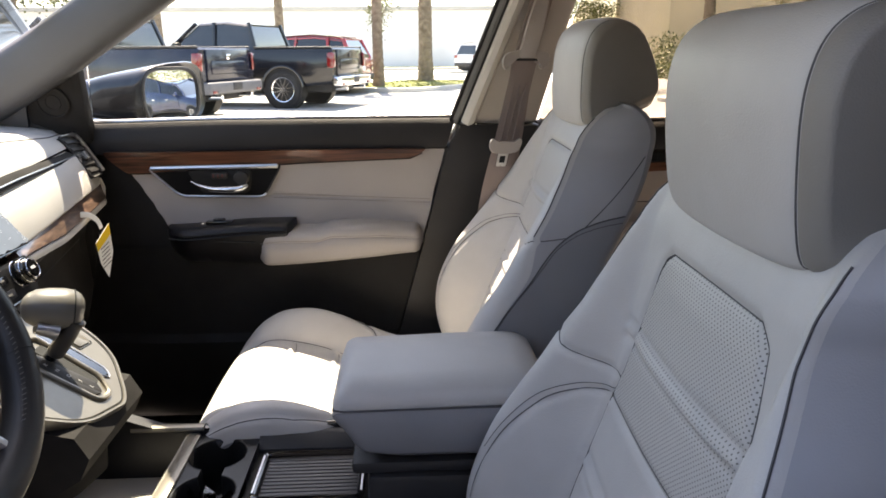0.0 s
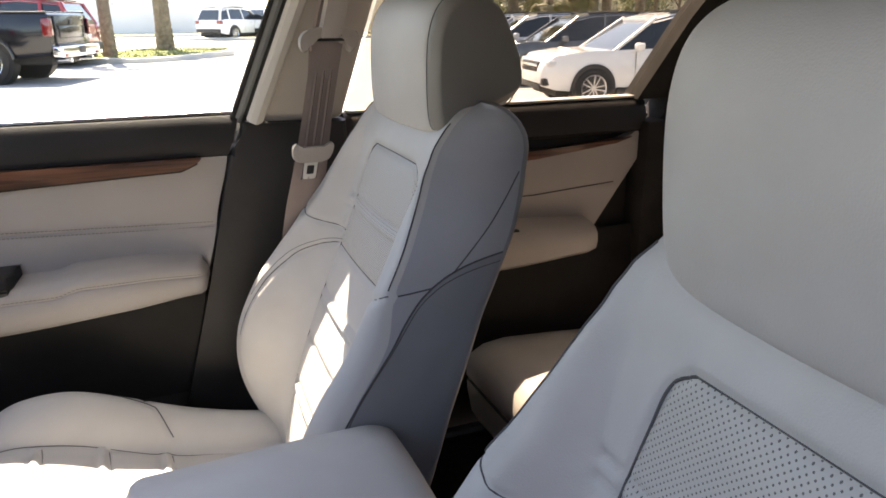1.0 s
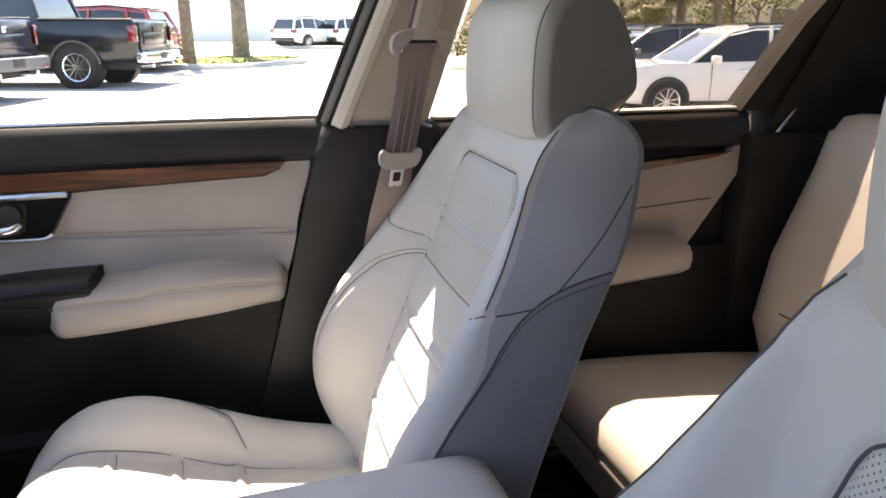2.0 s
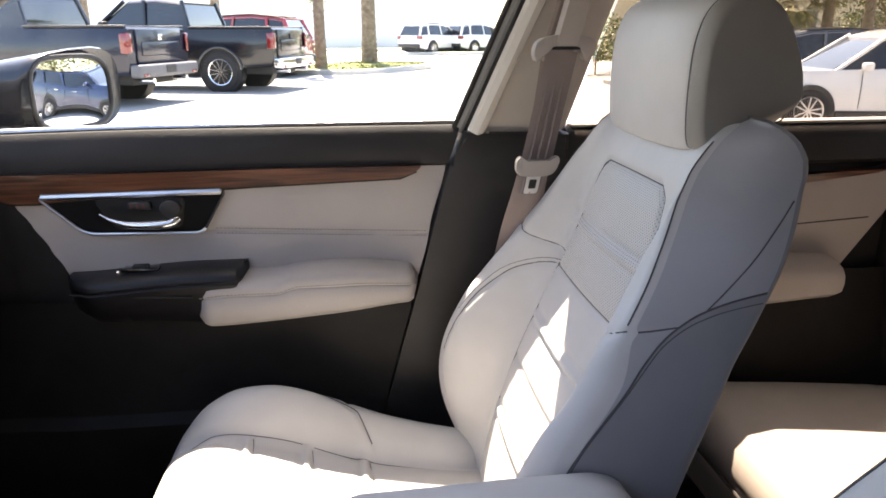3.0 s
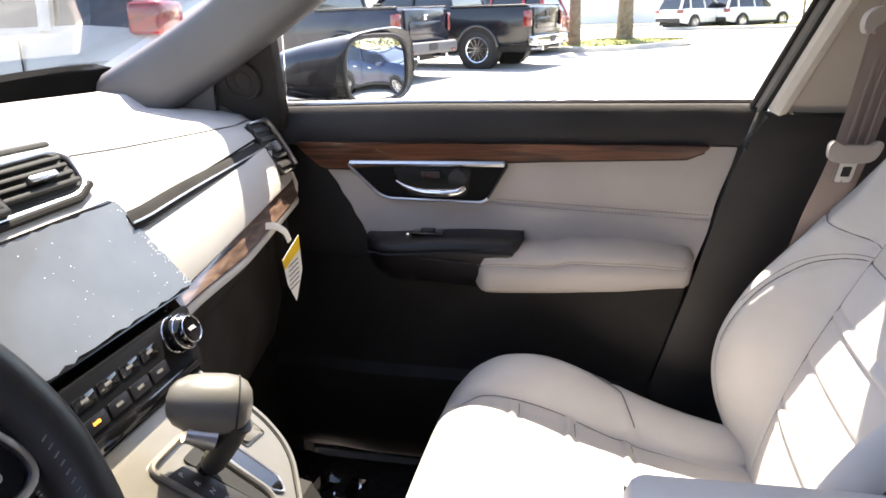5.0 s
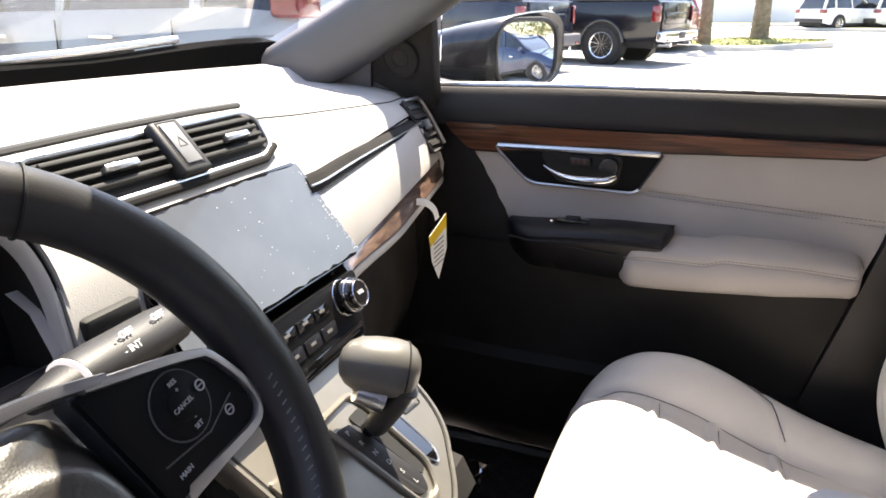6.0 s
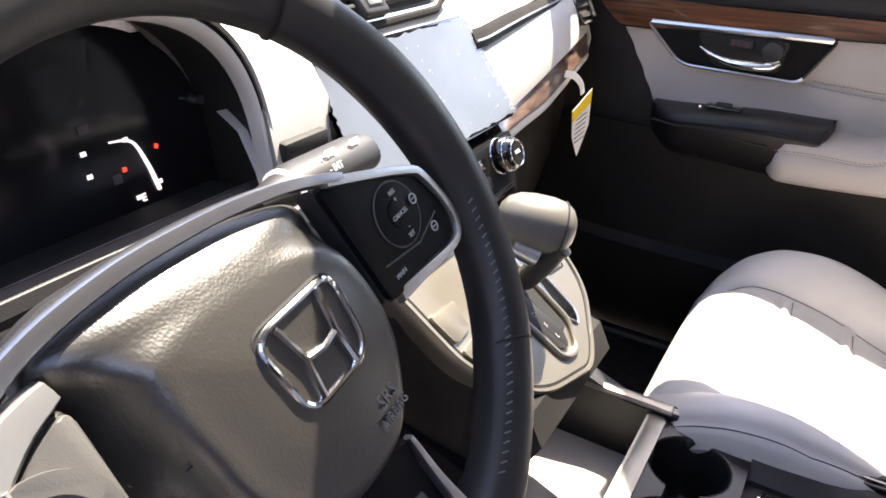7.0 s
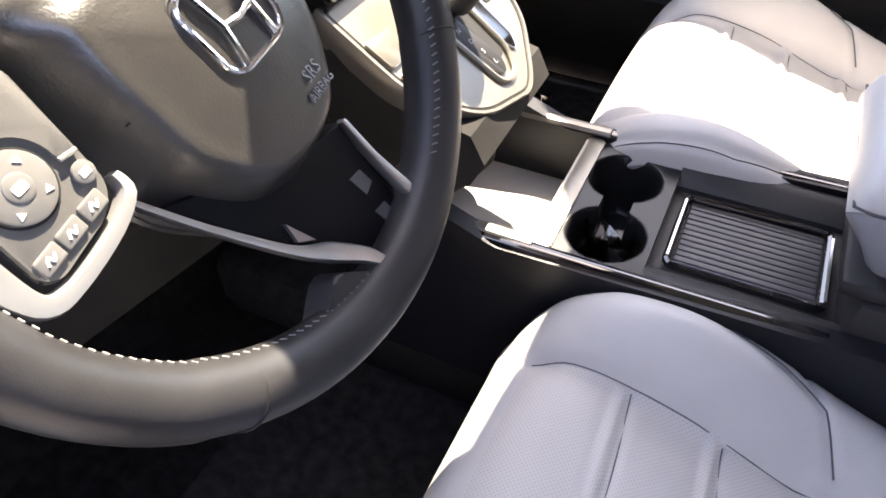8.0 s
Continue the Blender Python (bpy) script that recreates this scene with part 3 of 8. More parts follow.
# ---- front passenger door ----
def build_front_door():
    door = thing("door_1", (-0.4, 0.76, 0.36), "closed front passenger door with grey, black and wood-look inner trim", "door", kind="structure")
    # lower black panel with pocket
    bm = bmesh.new()
    rows = []
    for z, y in ((0.36, 0.735), (0.42, 0.700), (0.575, 0.690), (0.588, 0.715), (0.66, 0.722), (0.76, 0.728), (0.80, 0.735)):
        rear = lerp([(0.36, -0.20), (0.54, -0.150), (0.80, -0.085)], z)
        rows.append([(x, y + 0.012 * step(-0.68, -0.80, x), z) for x in np.linspace(-0.88, rear, 14)])
    loft(bm, rows, closed=False)
    bmesh.ops.solidify(bm, geom=bm.faces[:], thickness=-0.03)
    part("lower_panel", bm, BLACK, door, "black grained lower door panel with a pocket")
    part("door_core", box(-0.87, -0.02, 0.765, 0.85, 0.34, 1.05, 0.01), BLACK, door)
    part("outer_skin", box(-0.90, 0.0, 0.855, 0.90, 0.34, 1.05, 0.02), PAINT, door, "dark painted outer door skin")
    # black shoulder
    bm = bmesh.new()
    sec = [(0.80, 1.088), (0.770, 1.090), (0.752, 1.096), (0.740, 1.095), (0.728, 1.082), (0.724, 1.050), (0.728, 1.030), (0.745, 1.024), (0.80, 1.02)]
    rings = []
    for x in np.linspace(-0.87, 0.0, 15):
        dz = -0.006 * step(-0.5, -0.87, x)
        rear = 0.0
        rings.append([(x - (1.096 - z) * 0.35 * step(-0.2, 0.0, x), y, z + dz) for y, z in sec])
    loft(bm, rings)
    part("shoulder", bm, BLACK_DOOR, door, "black soft shoulder below the window")
    part("sill_strip", tube([(x, 0.752, 1.0985 - 0.006 * step(-0.5, -0.87, x)) for x in np.linspace(-0.83, -0.005, 12)], 0.0055), SATIN, door, "bright weather strip along the window")
    # wood strip
    top = [(-0.800, 1.029), (-0.6, 1.028), (-0.35, 1.029), (-0.068, 1.029)]
    low = [(-0.078, 1.020), (-0.106, 1.008), (-0.35, 1.000), (-0.55, 0.990), (-0.66, 0.984), (-0.70, 0.980), (-0.752, 0.980), (-0.781, 1.006)]
    bm = plate(rounded(top + low, 0.010, 3), lambda a, b, d: Vector((a, 0.729 + d - 0.006 * step(0.98, 1.03, b), b)), -0.006, 0.02, 0.003)
    part("wood_trim", bm, WOOD_DOOR, door, "brown wood-grain trim strip")
    part("trim_gap", tube([(a, 0.7285 - 0.006 * step(0.98, 1.03, b), b - 0.0015) for a, b in low[:-1]], 0.0022, 6), DARK, door)
    # grey panel
    bm = bmesh.new()
    rows = []
    zs = list(np.linspace(0.80, 1.026, 36)) + [0.9225, 0.9195, 0.9165]
    for z in sorted(zs):
        left = lerp([(0.80, -0.638), (0.84, -0.662), (0.866, -0.677), (0.90, -0.698), (0.94, -0.722), (0.98, -0.746), (1.026, -0.768)], z)
        right = lerp([(0.80, -0.083), (0.912, -0.055), (1.026, -0.026)], z)
        row = []
        for x in np.linspace(left, right, 40):
            seam = 0.9215 - 0.018 * (x + 0.415) / 0.36 if x > -0.43 else 0.922
            y = 0.735 - 0.010 * step(0.93, 0.85, z)
            if x > -0.45:
                y += 0.0035 * math.exp(-((z - seam) / 0.003) ** 2)
            row.append((x, y, z))
        rows.append(row)
    loft(bm, rows, closed=False)
    part("armrest_panel", bm, DOOR_GREY, door, "light grey stitched leatherette door panel")
    for dz in (0.0045, -0.0045):
        bm = bmesh.new()
        for k in range(58):
            x = -0.425 + k * 0.0063
            z = 0.9215 - 0.018 * (x + 0.415) / 0.36 + dz
            tube([(x, 0.7335, z), (x + 0.0042, 0.7335, z)], 0.0007, 4, bm=bm)
        part("stitching", bm, THREAD_DOOR, door)
    # handle bezel
    out = [(-0.704, 0.991), (-0.402, 0.994), (-0.444, 0.922), (-0.636, 0.926)]
    loop = rounded(out, [0.014, 0.010, 0.014, 0.020], 5)
    bm = plate(loop, lambda a, b, d: Vector((a, 0.727 + d, b)), 0.0, 0.02)
    bz = part("handle_bezel", bm, KEY_BLACK, door, "dark glossy bezel round the inner door handle")
    part("bezel_frame", tube([(a, 0.724, b) for a, b in loop[13:] + loop[:8]], 0.0027, 8), SATIN, bz, "bright silver frame")
    part("bezel_edge", tube([(a, 0.725, b) for a, b in loop[7:14]], 0.0020, 8), BLACK, bz)
    part("bezel_top_strip", tube([(-0.695, 0.723, 0.9905), (-0.41, 0.723, 0.9935)], 0.0060, 8), SATIN, bz)
    part("handle_cup", plate(rounded([(-0.618, 0.984), (-0.468, 0.985), (-0.478, 0.931), (-0.585, 0.931)], 0.014), lambda a, b, d: Vector((a, 0.7245 + d, b)), 0, 0.006, 0.002), DARK, bz)
    pts = curve([(-0.606, 0.716, 0.961), (-0.585, 0.706, 0.953), (-0.555, 0.700, 0.9460), (-0.520, 0.700, 0.9445), (-0.493, 0.703, 0.9460), (-0.478, 0.708, 0.953)], 26)
    part("door_handle", tube(pts, [0.0022 + 0.0075 * step(0.0, 0.62, k / (len(pts) - 1)) - 0.003 * step(0.85, 1.0, k / (len(pts) - 1)) for k in range(len(pts))], 12, flat=0.8), CHROME, bz, "chrome inner door handle")
    part("handle_pivot", plate([(-0.492 + 0.017 * math.cos(q), 0.968 + 0.015 * math.sin(q)) for q in np.linspace(0, 2 * math.pi, 25)[:-1]], lambda a, b, d: Vector((a, 0.709 + d, b)), 0.0, 0.016, 0.003), BLACK, bz, "round black boss of the handle")
    part("lock_switch", box(-0.560, -0.524, 0.714, 0.726, 0.966, 0.980, 0.003), BLACK, bz)
    bm = bmesh.new()
    for k in range(3):
        box(-0.556 + k * 0.010, -0.553 + k * 0.010, 0.7132, 0.7136, 0.969, 0.977, bm=bm)
    part("lock_legend", bm, DULL_RED, bz)
    # switch panel
    bm = bmesh.new()
    rings = []
    for x in np.linspace(-0.674, -0.372, 40):
        e = max(0.04, min(1.0, (1 - (1 - min(1, (x + 0.674) / 0.070)) ** 2) ** 0.5, (1 - (1 - min(1, (-0.372 - x) / 0.020)) ** 2) ** 0.5))
        top = 0.856 + 0.012 * step(-0.66, -0.45, x)
        low = top - 0.020 - (0.062 + 0.016 * step(-0.62, -0.44, x)) * e
        y0 = 0.738 - 0.082 * e
        rings.append([(x, 0.745, top), (x, 0.725, top + 0.004), (x, y0 + 0.030, top + 0.004), (x, y0 + 0.010, top + 0.001), (x, y0 + 0.002, top - 0.006), (x, y0, top - 0.013), (x, y0 + 0.0035, top - 0.0165), (x, y0 + 0.0035, top - 0.0185), (x, y0 + 0.001, top - 0.021), (x, y0 + 0.012, top - 0.021 + (low - top) * 0.45), (x, y0 + 0.040, low), (x, 0.745, low - 0.004)])
    loft(bm, rings)
    sw = part("switch_panel", bm, SWITCH_BLACK, door, "black window-switch panel ahead of the armrest")
    part("window_switch", box(-0.575, -0.515, 0.685, 0.708, 0.8665, 0.8735, 0.003), PIANO, sw)
    part("switch_tab", box(-0.558, -0.532, 0.688, 0.702, 0.872, 0.878, 0.002), BLACK, sw)
    part("switch_edge", tube([(-0.655, 0.668, 0.838), (-0.55, 0.661, 0.832), (-0.46, 0.659, 0.828)], 0.0018, 6), DARK, sw)
    bm = bmesh.new()
    for x in (-0.585, -0.508):
        box(x, x + 0.003, 0.693, 0.697, 0.8655, 0.8672, bm=bm)
    part("switch_marks", bm, PRINT, sw)
    # padded armrest
    bm = bmesh.new()
    rings = []
    for x in np.linspace(-0.466, -0.078, 40):
        e = (1 - (1 - min(1, (x + 0.466) / 0.035)) ** 2) ** 0.5
        f = (1 - (1 - min(1, (-0.078 - x) / 0.022)) ** 2) ** 0.5
        g = max(0.05, min(e, f))
        up = 0.010 * step(-0.325, -0.285, x)
        top = 0.838 + up + 0.004 * step(-0.46, -0.40, x) - 0.010 * step(-0.2, -0.08, x)
        low = 0.769 + 0.020 * step(-0.45, -0.08, x)
        mid = (top + low) / 2
        y0 = 0.735 - 0.080 * g * (1 - 0.25 * step(-0.22, -0.08, x))
        ring = []
        for y, z in ((0.74, top + 0.014), (0.716, top + 0.012), (y0 + 0.028, top + 0.009), (y0 + 0.010, top + 0.006), (y0 + 0.003, top - 0.001), (y0 + 0.0010, top - 0.0125), (y0 + 0.003, top - 0.0155), (y0 + 0.0005, top - 0.018), (y0, mid - 0.002), (y0 + 0.003, low + 0.012), (y0 + 0.011, low + 0.003), (y0 + 0.025, low), (0.74, low - 0.004)):
            ring.append((x, y, mid + (z - mid) * (0.35 + 0.65 * g)))
        rings.append(ring)
    loft(bm, rings)
    arm = part("armrest", bm, DOOR_GREY, door, "light grey padded armrest", smooth=60)
    bm = bmesh.new()
    for k in range(56):
        x = -0.448 + k * 0.0063
        if x > -0.10:
            break
        top = 0.838 + 0.010 * step(-0.325, -0.285, x) + 0.004 * step(-0.46, -0.40, x) - 0.010 * step(-0.2, -0.08, x)
        y0 = 0.735 - 0.080 * (1 - 0.25 * step(-0.22, -0.08, x))
        tube([(x, y0 + 0.0005, top - 0.0115), (x + 0.004, y0 + 0.0005, top - 0.0115)], 0.0007, 4, bm=bm)
    part("stitching", bm, THREAD_DOOR, arm)
    # mirror corner with tweeter
    bm = plate(rounded([(-0.960, 1.05), (-0.815, 1.05), (-0.800, 1.245), (-0.83, 1.25), (-0.95, 1.16)], 0.012, 4), lambda a, b, d: Vector((a, body_y(b) - 0.03 + d, b)), 0, 0.03, 0.004)
    sail = part("mirror_corner", bm, BLACK_MATTE, door, "black triangular corner cover with a round tweeter")
    to3 = frame_of((-0.872, 0.6855, 1.143), (1, 0, 0), (0, -0.305, 1))
    disc = lambda r: [(r * math.cos(q), r * math.sin(q)) for q in np.linspace(0, 2 * math.pi, 33)[:-1]]
    part("tweeter_grille", plate(disc(0.031), to3, -0.002, 0.0025, 0.001), BLACK_MATTE, sail, "black round tweeter grille")
    part("tweeter_ring", tube([to3(a, b, 0.002) for a, b in disc(0.033)], 0.0034, 8, closed=True), BLACK_MATTE, sail)
    part("tweeter_dome", tube([to3(a, b, 0.002) for a, b in disc(0.016)], 0.0022, 6, closed=True), BLACK_MATTE, sail)
    return door


def build_rear_door():
    door = thing("door_2", (0.55, 0.76, 0.36), "closed rear passenger door with grey inner panel and wood-look strip", "door", kind="structure")
    bm = bmesh.new()
    sec = [(0.80, 1.085), (0.770, 1.086), (0.750, 1.088), (0.735, 1.080), (0.726, 1.060), (0.726, 1.020), (0.745, 1.010), (0.80, 1.01)]
    loft(bm, [[(x, y, z) for y, z in sec] for x in (0.19, 0.5, 0.87)])
    part("shoulder", bm, BLACK_DOOR, door, "black shoulder below the rear window")
    part("sill_strip", box(0.20, 0.86, 0.742, 0.775, 1.0865, 1.092, 0.002), SOFT_GREY, door, "pale dusty sill along the rear window")
    part("door_core", box(0.19, 0.97, 0.765, 0.85, 0.36, 1.05, 0.01), BLACK, door)
    part("outer_skin", box(0.01, 0.97, 0.855, 0.90, 0.34, 1.05, 0.02), PAINT, door, "dark painted outer door skin")
    bm = plate([(0.20, 0.988), (0.60, 0.990), (0.84, 1.004), (0.80, 0.992), (0.60, 0.972), (0.20, 0.958)], lambda a, b, d: Vector((a, 0.724 + d, b)), 0, 0.02, 0.003)
    part("wood_trim", bm, WOOD_DOOR, door, "dark wood-grain trim strip")
    bm = plate([(0.20, 0.985), (0.62, 0.988), (0.80, 0.992), (0.845, 1.014), (0.895, 1.016), (0.885, 0.985), (0.745, 0.790), (0.20, 0.76)], lambda a, b, d: Vector((a, 0.732 + d, b)), 0, 0.02, 0.003)
    part("door_panel", bm, DOOR_GREY, door, "light grey leatherette rear door panel")
    bm = tube([(0.2, 0.7315, 0.895), (0.6, 0.7315, 0.893), (0.80, 0.7315, 0.905)], 0.0014, 5)
    part("seam", bm, THREAD, door)
    bm = bmesh.new()
    rings = []
    for x in np.linspace(0.20, 0.742, 30):
        f = max(0.06, (1 - (1 - min(1, (0.742 - x) / 0.03)) ** 2) ** 0.5)
        y0 = 0.735 - 0.075 * f
        top, low = 0.838 - 0.012 * step(0.5, 0.74, x), 0.752 + 0.012 * step(0.5, 0.74, x)
        mid = (top + low) / 2
        rings.append([(x, y, mid + (z - mid) * (0.4 + 0.6 * f)) for y, z in ((0.74, top + 0.01), (y0 + 0.03, top + 0.004), (y0 + 0.012, top - 0.003), (y0 + 0.002, top - 0.015), (y0, mid), (y0 + 0.004, low + 0.012), (y0 + 0.02, low), (0.74, low))])
    loft(bm, rings)
    part("armrest", bm, DOOR_GREY, door, "light grey padded armrest")
    part("pull_recess", box(0.42, 0.535, 0.672, 0.70, 0.829, 0.8385, 0.003), DARK, door, "black pull recess in the armrest")
    bm = bmesh.new()
    rows = [[(x, y, z) for x in np.linspace(0.19, 0.95, 8)] for z, y in ((0.36, 0.74), (0.45, 0.705), (0.60, 0.70), (0.72, 0.722), (0.80, 0.735))]
    loft(bm, rows, closed=False)
    bmesh.ops.solidify(bm, geom=bm.faces[:], thickness=-0.03)
    part("lower_panel", bm, BLACK, door, "black lower rear door panel")
    bm = bmesh.new()
    side_panel(bm, [(0.845, 1.085), (0.935, 1.085), (1.06, 1.36), (1.10, 1.50), (1.02, 1.50), (0.98, 1.36), (0.918, 1.255)], -0.018, 0.04)
    part("window_post", bm, BLACK_MATTE, door, "black slanted post behind the rear window")
    part("seal", tube([(0.96 + 0.45 * (z - 1.09), body_y(z) - 0.022, z) for z in (1.03, 1.2, 1.36, 1.5)], 0.006), SATIN, door, "thin bright door seal")
    return door


build_front_door()
build_rear_door()


# ---- seats ----
def polyline_distance(p, q, lines):
    best = 9.0
    for line in lines:
        for (a, b), (c, d) in zip(line, line[1:]):
            ux, uy = c - a, d - b
            t = max(0.0, min(1.0, ((p - a) * ux + (q - b) * uy) / (ux * ux + uy * uy + 1e-12)))
            best = min(best, math.hypot(p - a - t * ux, q - b - t * uy))
    return best


def split_parts(verts, faces, key, mats, parent, base):
    """Distributes faces to one mesh per key."""
    groups = {}
    for f in faces:
        groups.setdefault(key(f), []).append(f)
    out = {}
    for name, fs in groups.items():
        index, vs, nf = {}, [], []
        for f in fs:
            row = []
            for i in f:
                if i not in index:
                    index[i] = len(vs)
                    vs.append(Vector(verts[i]) - base)
                row.append(index[i])
            nf.append(row)
        me = bpy.data.meshes.new(name)
        me.from_pydata(vs, [], nf)
        me.materials.append(mats[name][0])
        me.shade_smooth()
        ob = new(name, me)
        ob.parent = parent
        ORIGIN[ob] = base
        tagged(ob, mats[name][1])
        out[name] = ob
    return out


ZC = [(-0.515, 0.42), (-0.512, 0.50), (-0.502, 0.575), (-0.485, 0.618), (-0.46, 0.640), (-0.42, 0.648), (-0.35, 0.632), (-0.25, 0.603), (-0.15, 0.582), (-0.05, 0.568), (0.06, 0.56)]
ZB = [(-0.515, 0.42), (-0.512, 0.51), (-0.502, 0.575), (-0.47, 0.640), (-0.42, 0.686), (-0.36, 0.700), (-0.30, 0.694), (-0.24, 0.668), (-0.16, 0.632), (-0.09, 0.609), (0.06, 0.58)]
XI = [(0.50, -0.010), (0.60, 0.004), (0.70, 0.031), (0.80, 0.066), (0.898, 0.108), (0.93, 0.121), (1.075, 0.162), (1.13, 0.178), (1.16, 0.19)]
XB = [(0.50, 0.01), (0.542, -0.008), (0.622, -0.046), (0.709, -0.060), (0.792, -0.038), (0.871, 0.010), (0.93, 0.058), (0.97, 0.088), (1.04, 0.126), (1.10, 0.152), (1.15, 0.170), (1.163, 0.176)]
XR = [(0.50, 0.076), (0.791, 0.161), (0.849, 0.184), (0.917, 0.214), (0.973, 0.236), (1.017, 0.262), (1.065, 0.287), (1.117, 0.298), (1.16, 0.298)]
WB = [(0.50, 0.228), (0.60, 0.254), (0.72, 0.268), (0.86, 0.264), (0.93, 0.247), (0.965, 0.229), (1.045, 0.193), (1.10, 0.172), (1.125, 0.165), (1.140, 0.157), (1.150, 0.148), (1.157, 0.136), (1.163, 0.115)]


def soft(table, z, memo):
    """A table read with its corners rounded off; the top of the backrest keeps its own curve."""
    if z not in memo:
        w = 0.045 * step(1.12, 1.06, z)
        memo[z] = sum(lerp(table, z + w * k / 4) for k in range(-4, 5)) / 9
    return memo[z]


WB_MEMO, XB_MEMO, XI_MEMO = {}, {}, {}


def wb(z, side=1):
    """Half width of the backrest; the bolster beside the door is fuller than the inner one."""
    return soft(WB, z, WB_MEMO) - (0.021 * step(0.50, 0.66, z) * (1 - 0.5 * step(0.90, 1.03, z)) * step(1.135, 1.08, z) if side < 0 else 0.0)


def dome(z):
    """The rounded top edge of the backrest, 0 below it and 1 at its crest."""
    q = min(1.0, max(0.0, (z - 1.095) / 0.068))
    return 1 - math.sqrt(1 - q * q)


def back_x(s, z):
    """Depth of the backrest's front at a place across and a height."""
    wz, a = wb(z, s), abs(s)
    xi, xb = soft(XI, z, XI_MEMO) + 0.040 * dome(z), soft(XB, z, XB_MEMO) + 0.040 * dome(z)
    if s < 0:
        xb += 0.006 * step(0.95, 0.88, z) * step(0.55, 0.65, z)
    x = xi + (xb - xi) * step(0.142 if s > 0 else 0.136, (0.236 if s > 0 else 0.216) - 0.05 * step(0.86, 1.03, z), a)
    r = 0.034 - 0.022 * step(0.90, 0.97, z)
    q = min(1, (a - (wz - r)) / r)
    if q > 0:
        x += r * (1 - math.sqrt(max(0, 1 - q * q)))
    if in_insert_back(s, z):
        e = min(1, a / insert_half(z))
        x -= 0.005 * math.cos(e * 1.57) * step(1.08, 1.05, z)
        for c in (0.9865, 0.8365, 0.6835):
            x -= 0.0048 * math.exp(-((z - c) / 0.008) ** 2) * (1 - e ** 6)
    if z < 1.11:
        x += 0.0042 * math.exp(-(polyline_distance(s, z, BACK_SEAMS) / 0.0038) ** 2)
    return x


def flare(z):
    """How much wider the backrest is behind its front edge."""
    return 0.004 + 0.026 * step(0.88, 1.05, z)


# the side seam: how far back it lies at each height, from the front edge (0) to the rear edge (1)
SIDE_SEAM = [(0.50, 0.012), (0.70, 0.012), (0.80, 0.014), (0.840, 0.018), (0.870, 0.032), (0.90, 0.07), (0.926, 0.15), (0.952, 0.27), (0.972, 0.42), (0.984, 0.58), (0.992, 0.76), (0.998, 0.985), (1.2, 0.985)]
XR_MEMO = {}


def rear_x(z):
    """Depth of the backrest's rear at a height."""
    if z not in XR_MEMO:
        XR_MEMO[z] = sum(lerp(XR, z + 0.06 * k / 6) for k in range(-6, 7)) / 13 - 0.014 - dome(z) * 0.045
    return XR_MEMO[z]


def cushion_seams():
    lines = []
    for s in (-1, 1):
        lines.append([(-0.475, s * 0.150), (-0.42, s * 0.160), (-0.30, s * 0.158), (-0.15, s * 0.148), (0.03, s * 0.135)])
        lines.append([(-0.225, s * 0.248), (-0.195, s * 0.205), (-0.165, s * 0.150)])
        lines.append([(-0.47, s * 0.232), (-0.40, s * 0.240), (-0.30, s * 0.236), (-0.24, s * 0.225), (-0.195, s * 0.205)])
    for x in (-0.375, -0.358, -0.285, -0.268, -0.195, -0.178):
        lines.append([(x, -0.155), (x + 0.008, 0.0), (x, 0.155)])
    return lines


def back_seams():
    lines = []
    for s in (-1, 1):
        lines.append([(s * 0.085, 1.080), (s * 0.103, 1.066), (s * 0.112, 1.03), (s * 0.126, 0.95), (s * 0.142, 0.90), (s * 0.145, 0.72), (s * 0.135, 0.52)])
        lines.append([(s * 0.131, 0.935), (s * 0.18, 0.943), (s * 0.232, 0.962)])
        if s > 0:
            lines.append([(0.134, 0.915), (0.175, 0.905), (0.205, 0.875), (0.226, 0.80), (0.232, 0.72), (0.220, 0.60)])
    lines.append([(-0.085, 1.080), (0.085, 1.080)])
    for z in (0.995, 0.978, 0.913, 0.845, 0.828, 0.765, 0.692, 0.675):
        lines.append([(-0.145, z), (0.145, z)])
    return lines


BACK_SEAMS = back_seams()


def insert_half(z):
    return lerp([(0.52, 0.135), (0.72, 0.145), (0.90, 0.142), (0.95, 0.126), (1.03, 0.112), (1.066, 0.103), (1.08, 0.085)], z)


def in_insert_back(s, z):
    return z <= 1.08 and abs(s) < insert_half(z)


CUSHION_SEAMS = cushion_seams()


ZC_MEMO, ZB_MEMO = {}, {}


def seat_z(table, x, memo):
    """A height table of the cushion with its corners rounded off behind the front roll."""
    if x not in memo:
        w = 0.036 * step(-0.508, -0.44, x)
        memo[x] = sum(lerp(table, x + w * k / 4) for k in range(-4, 5)) / 9
    return memo[x]


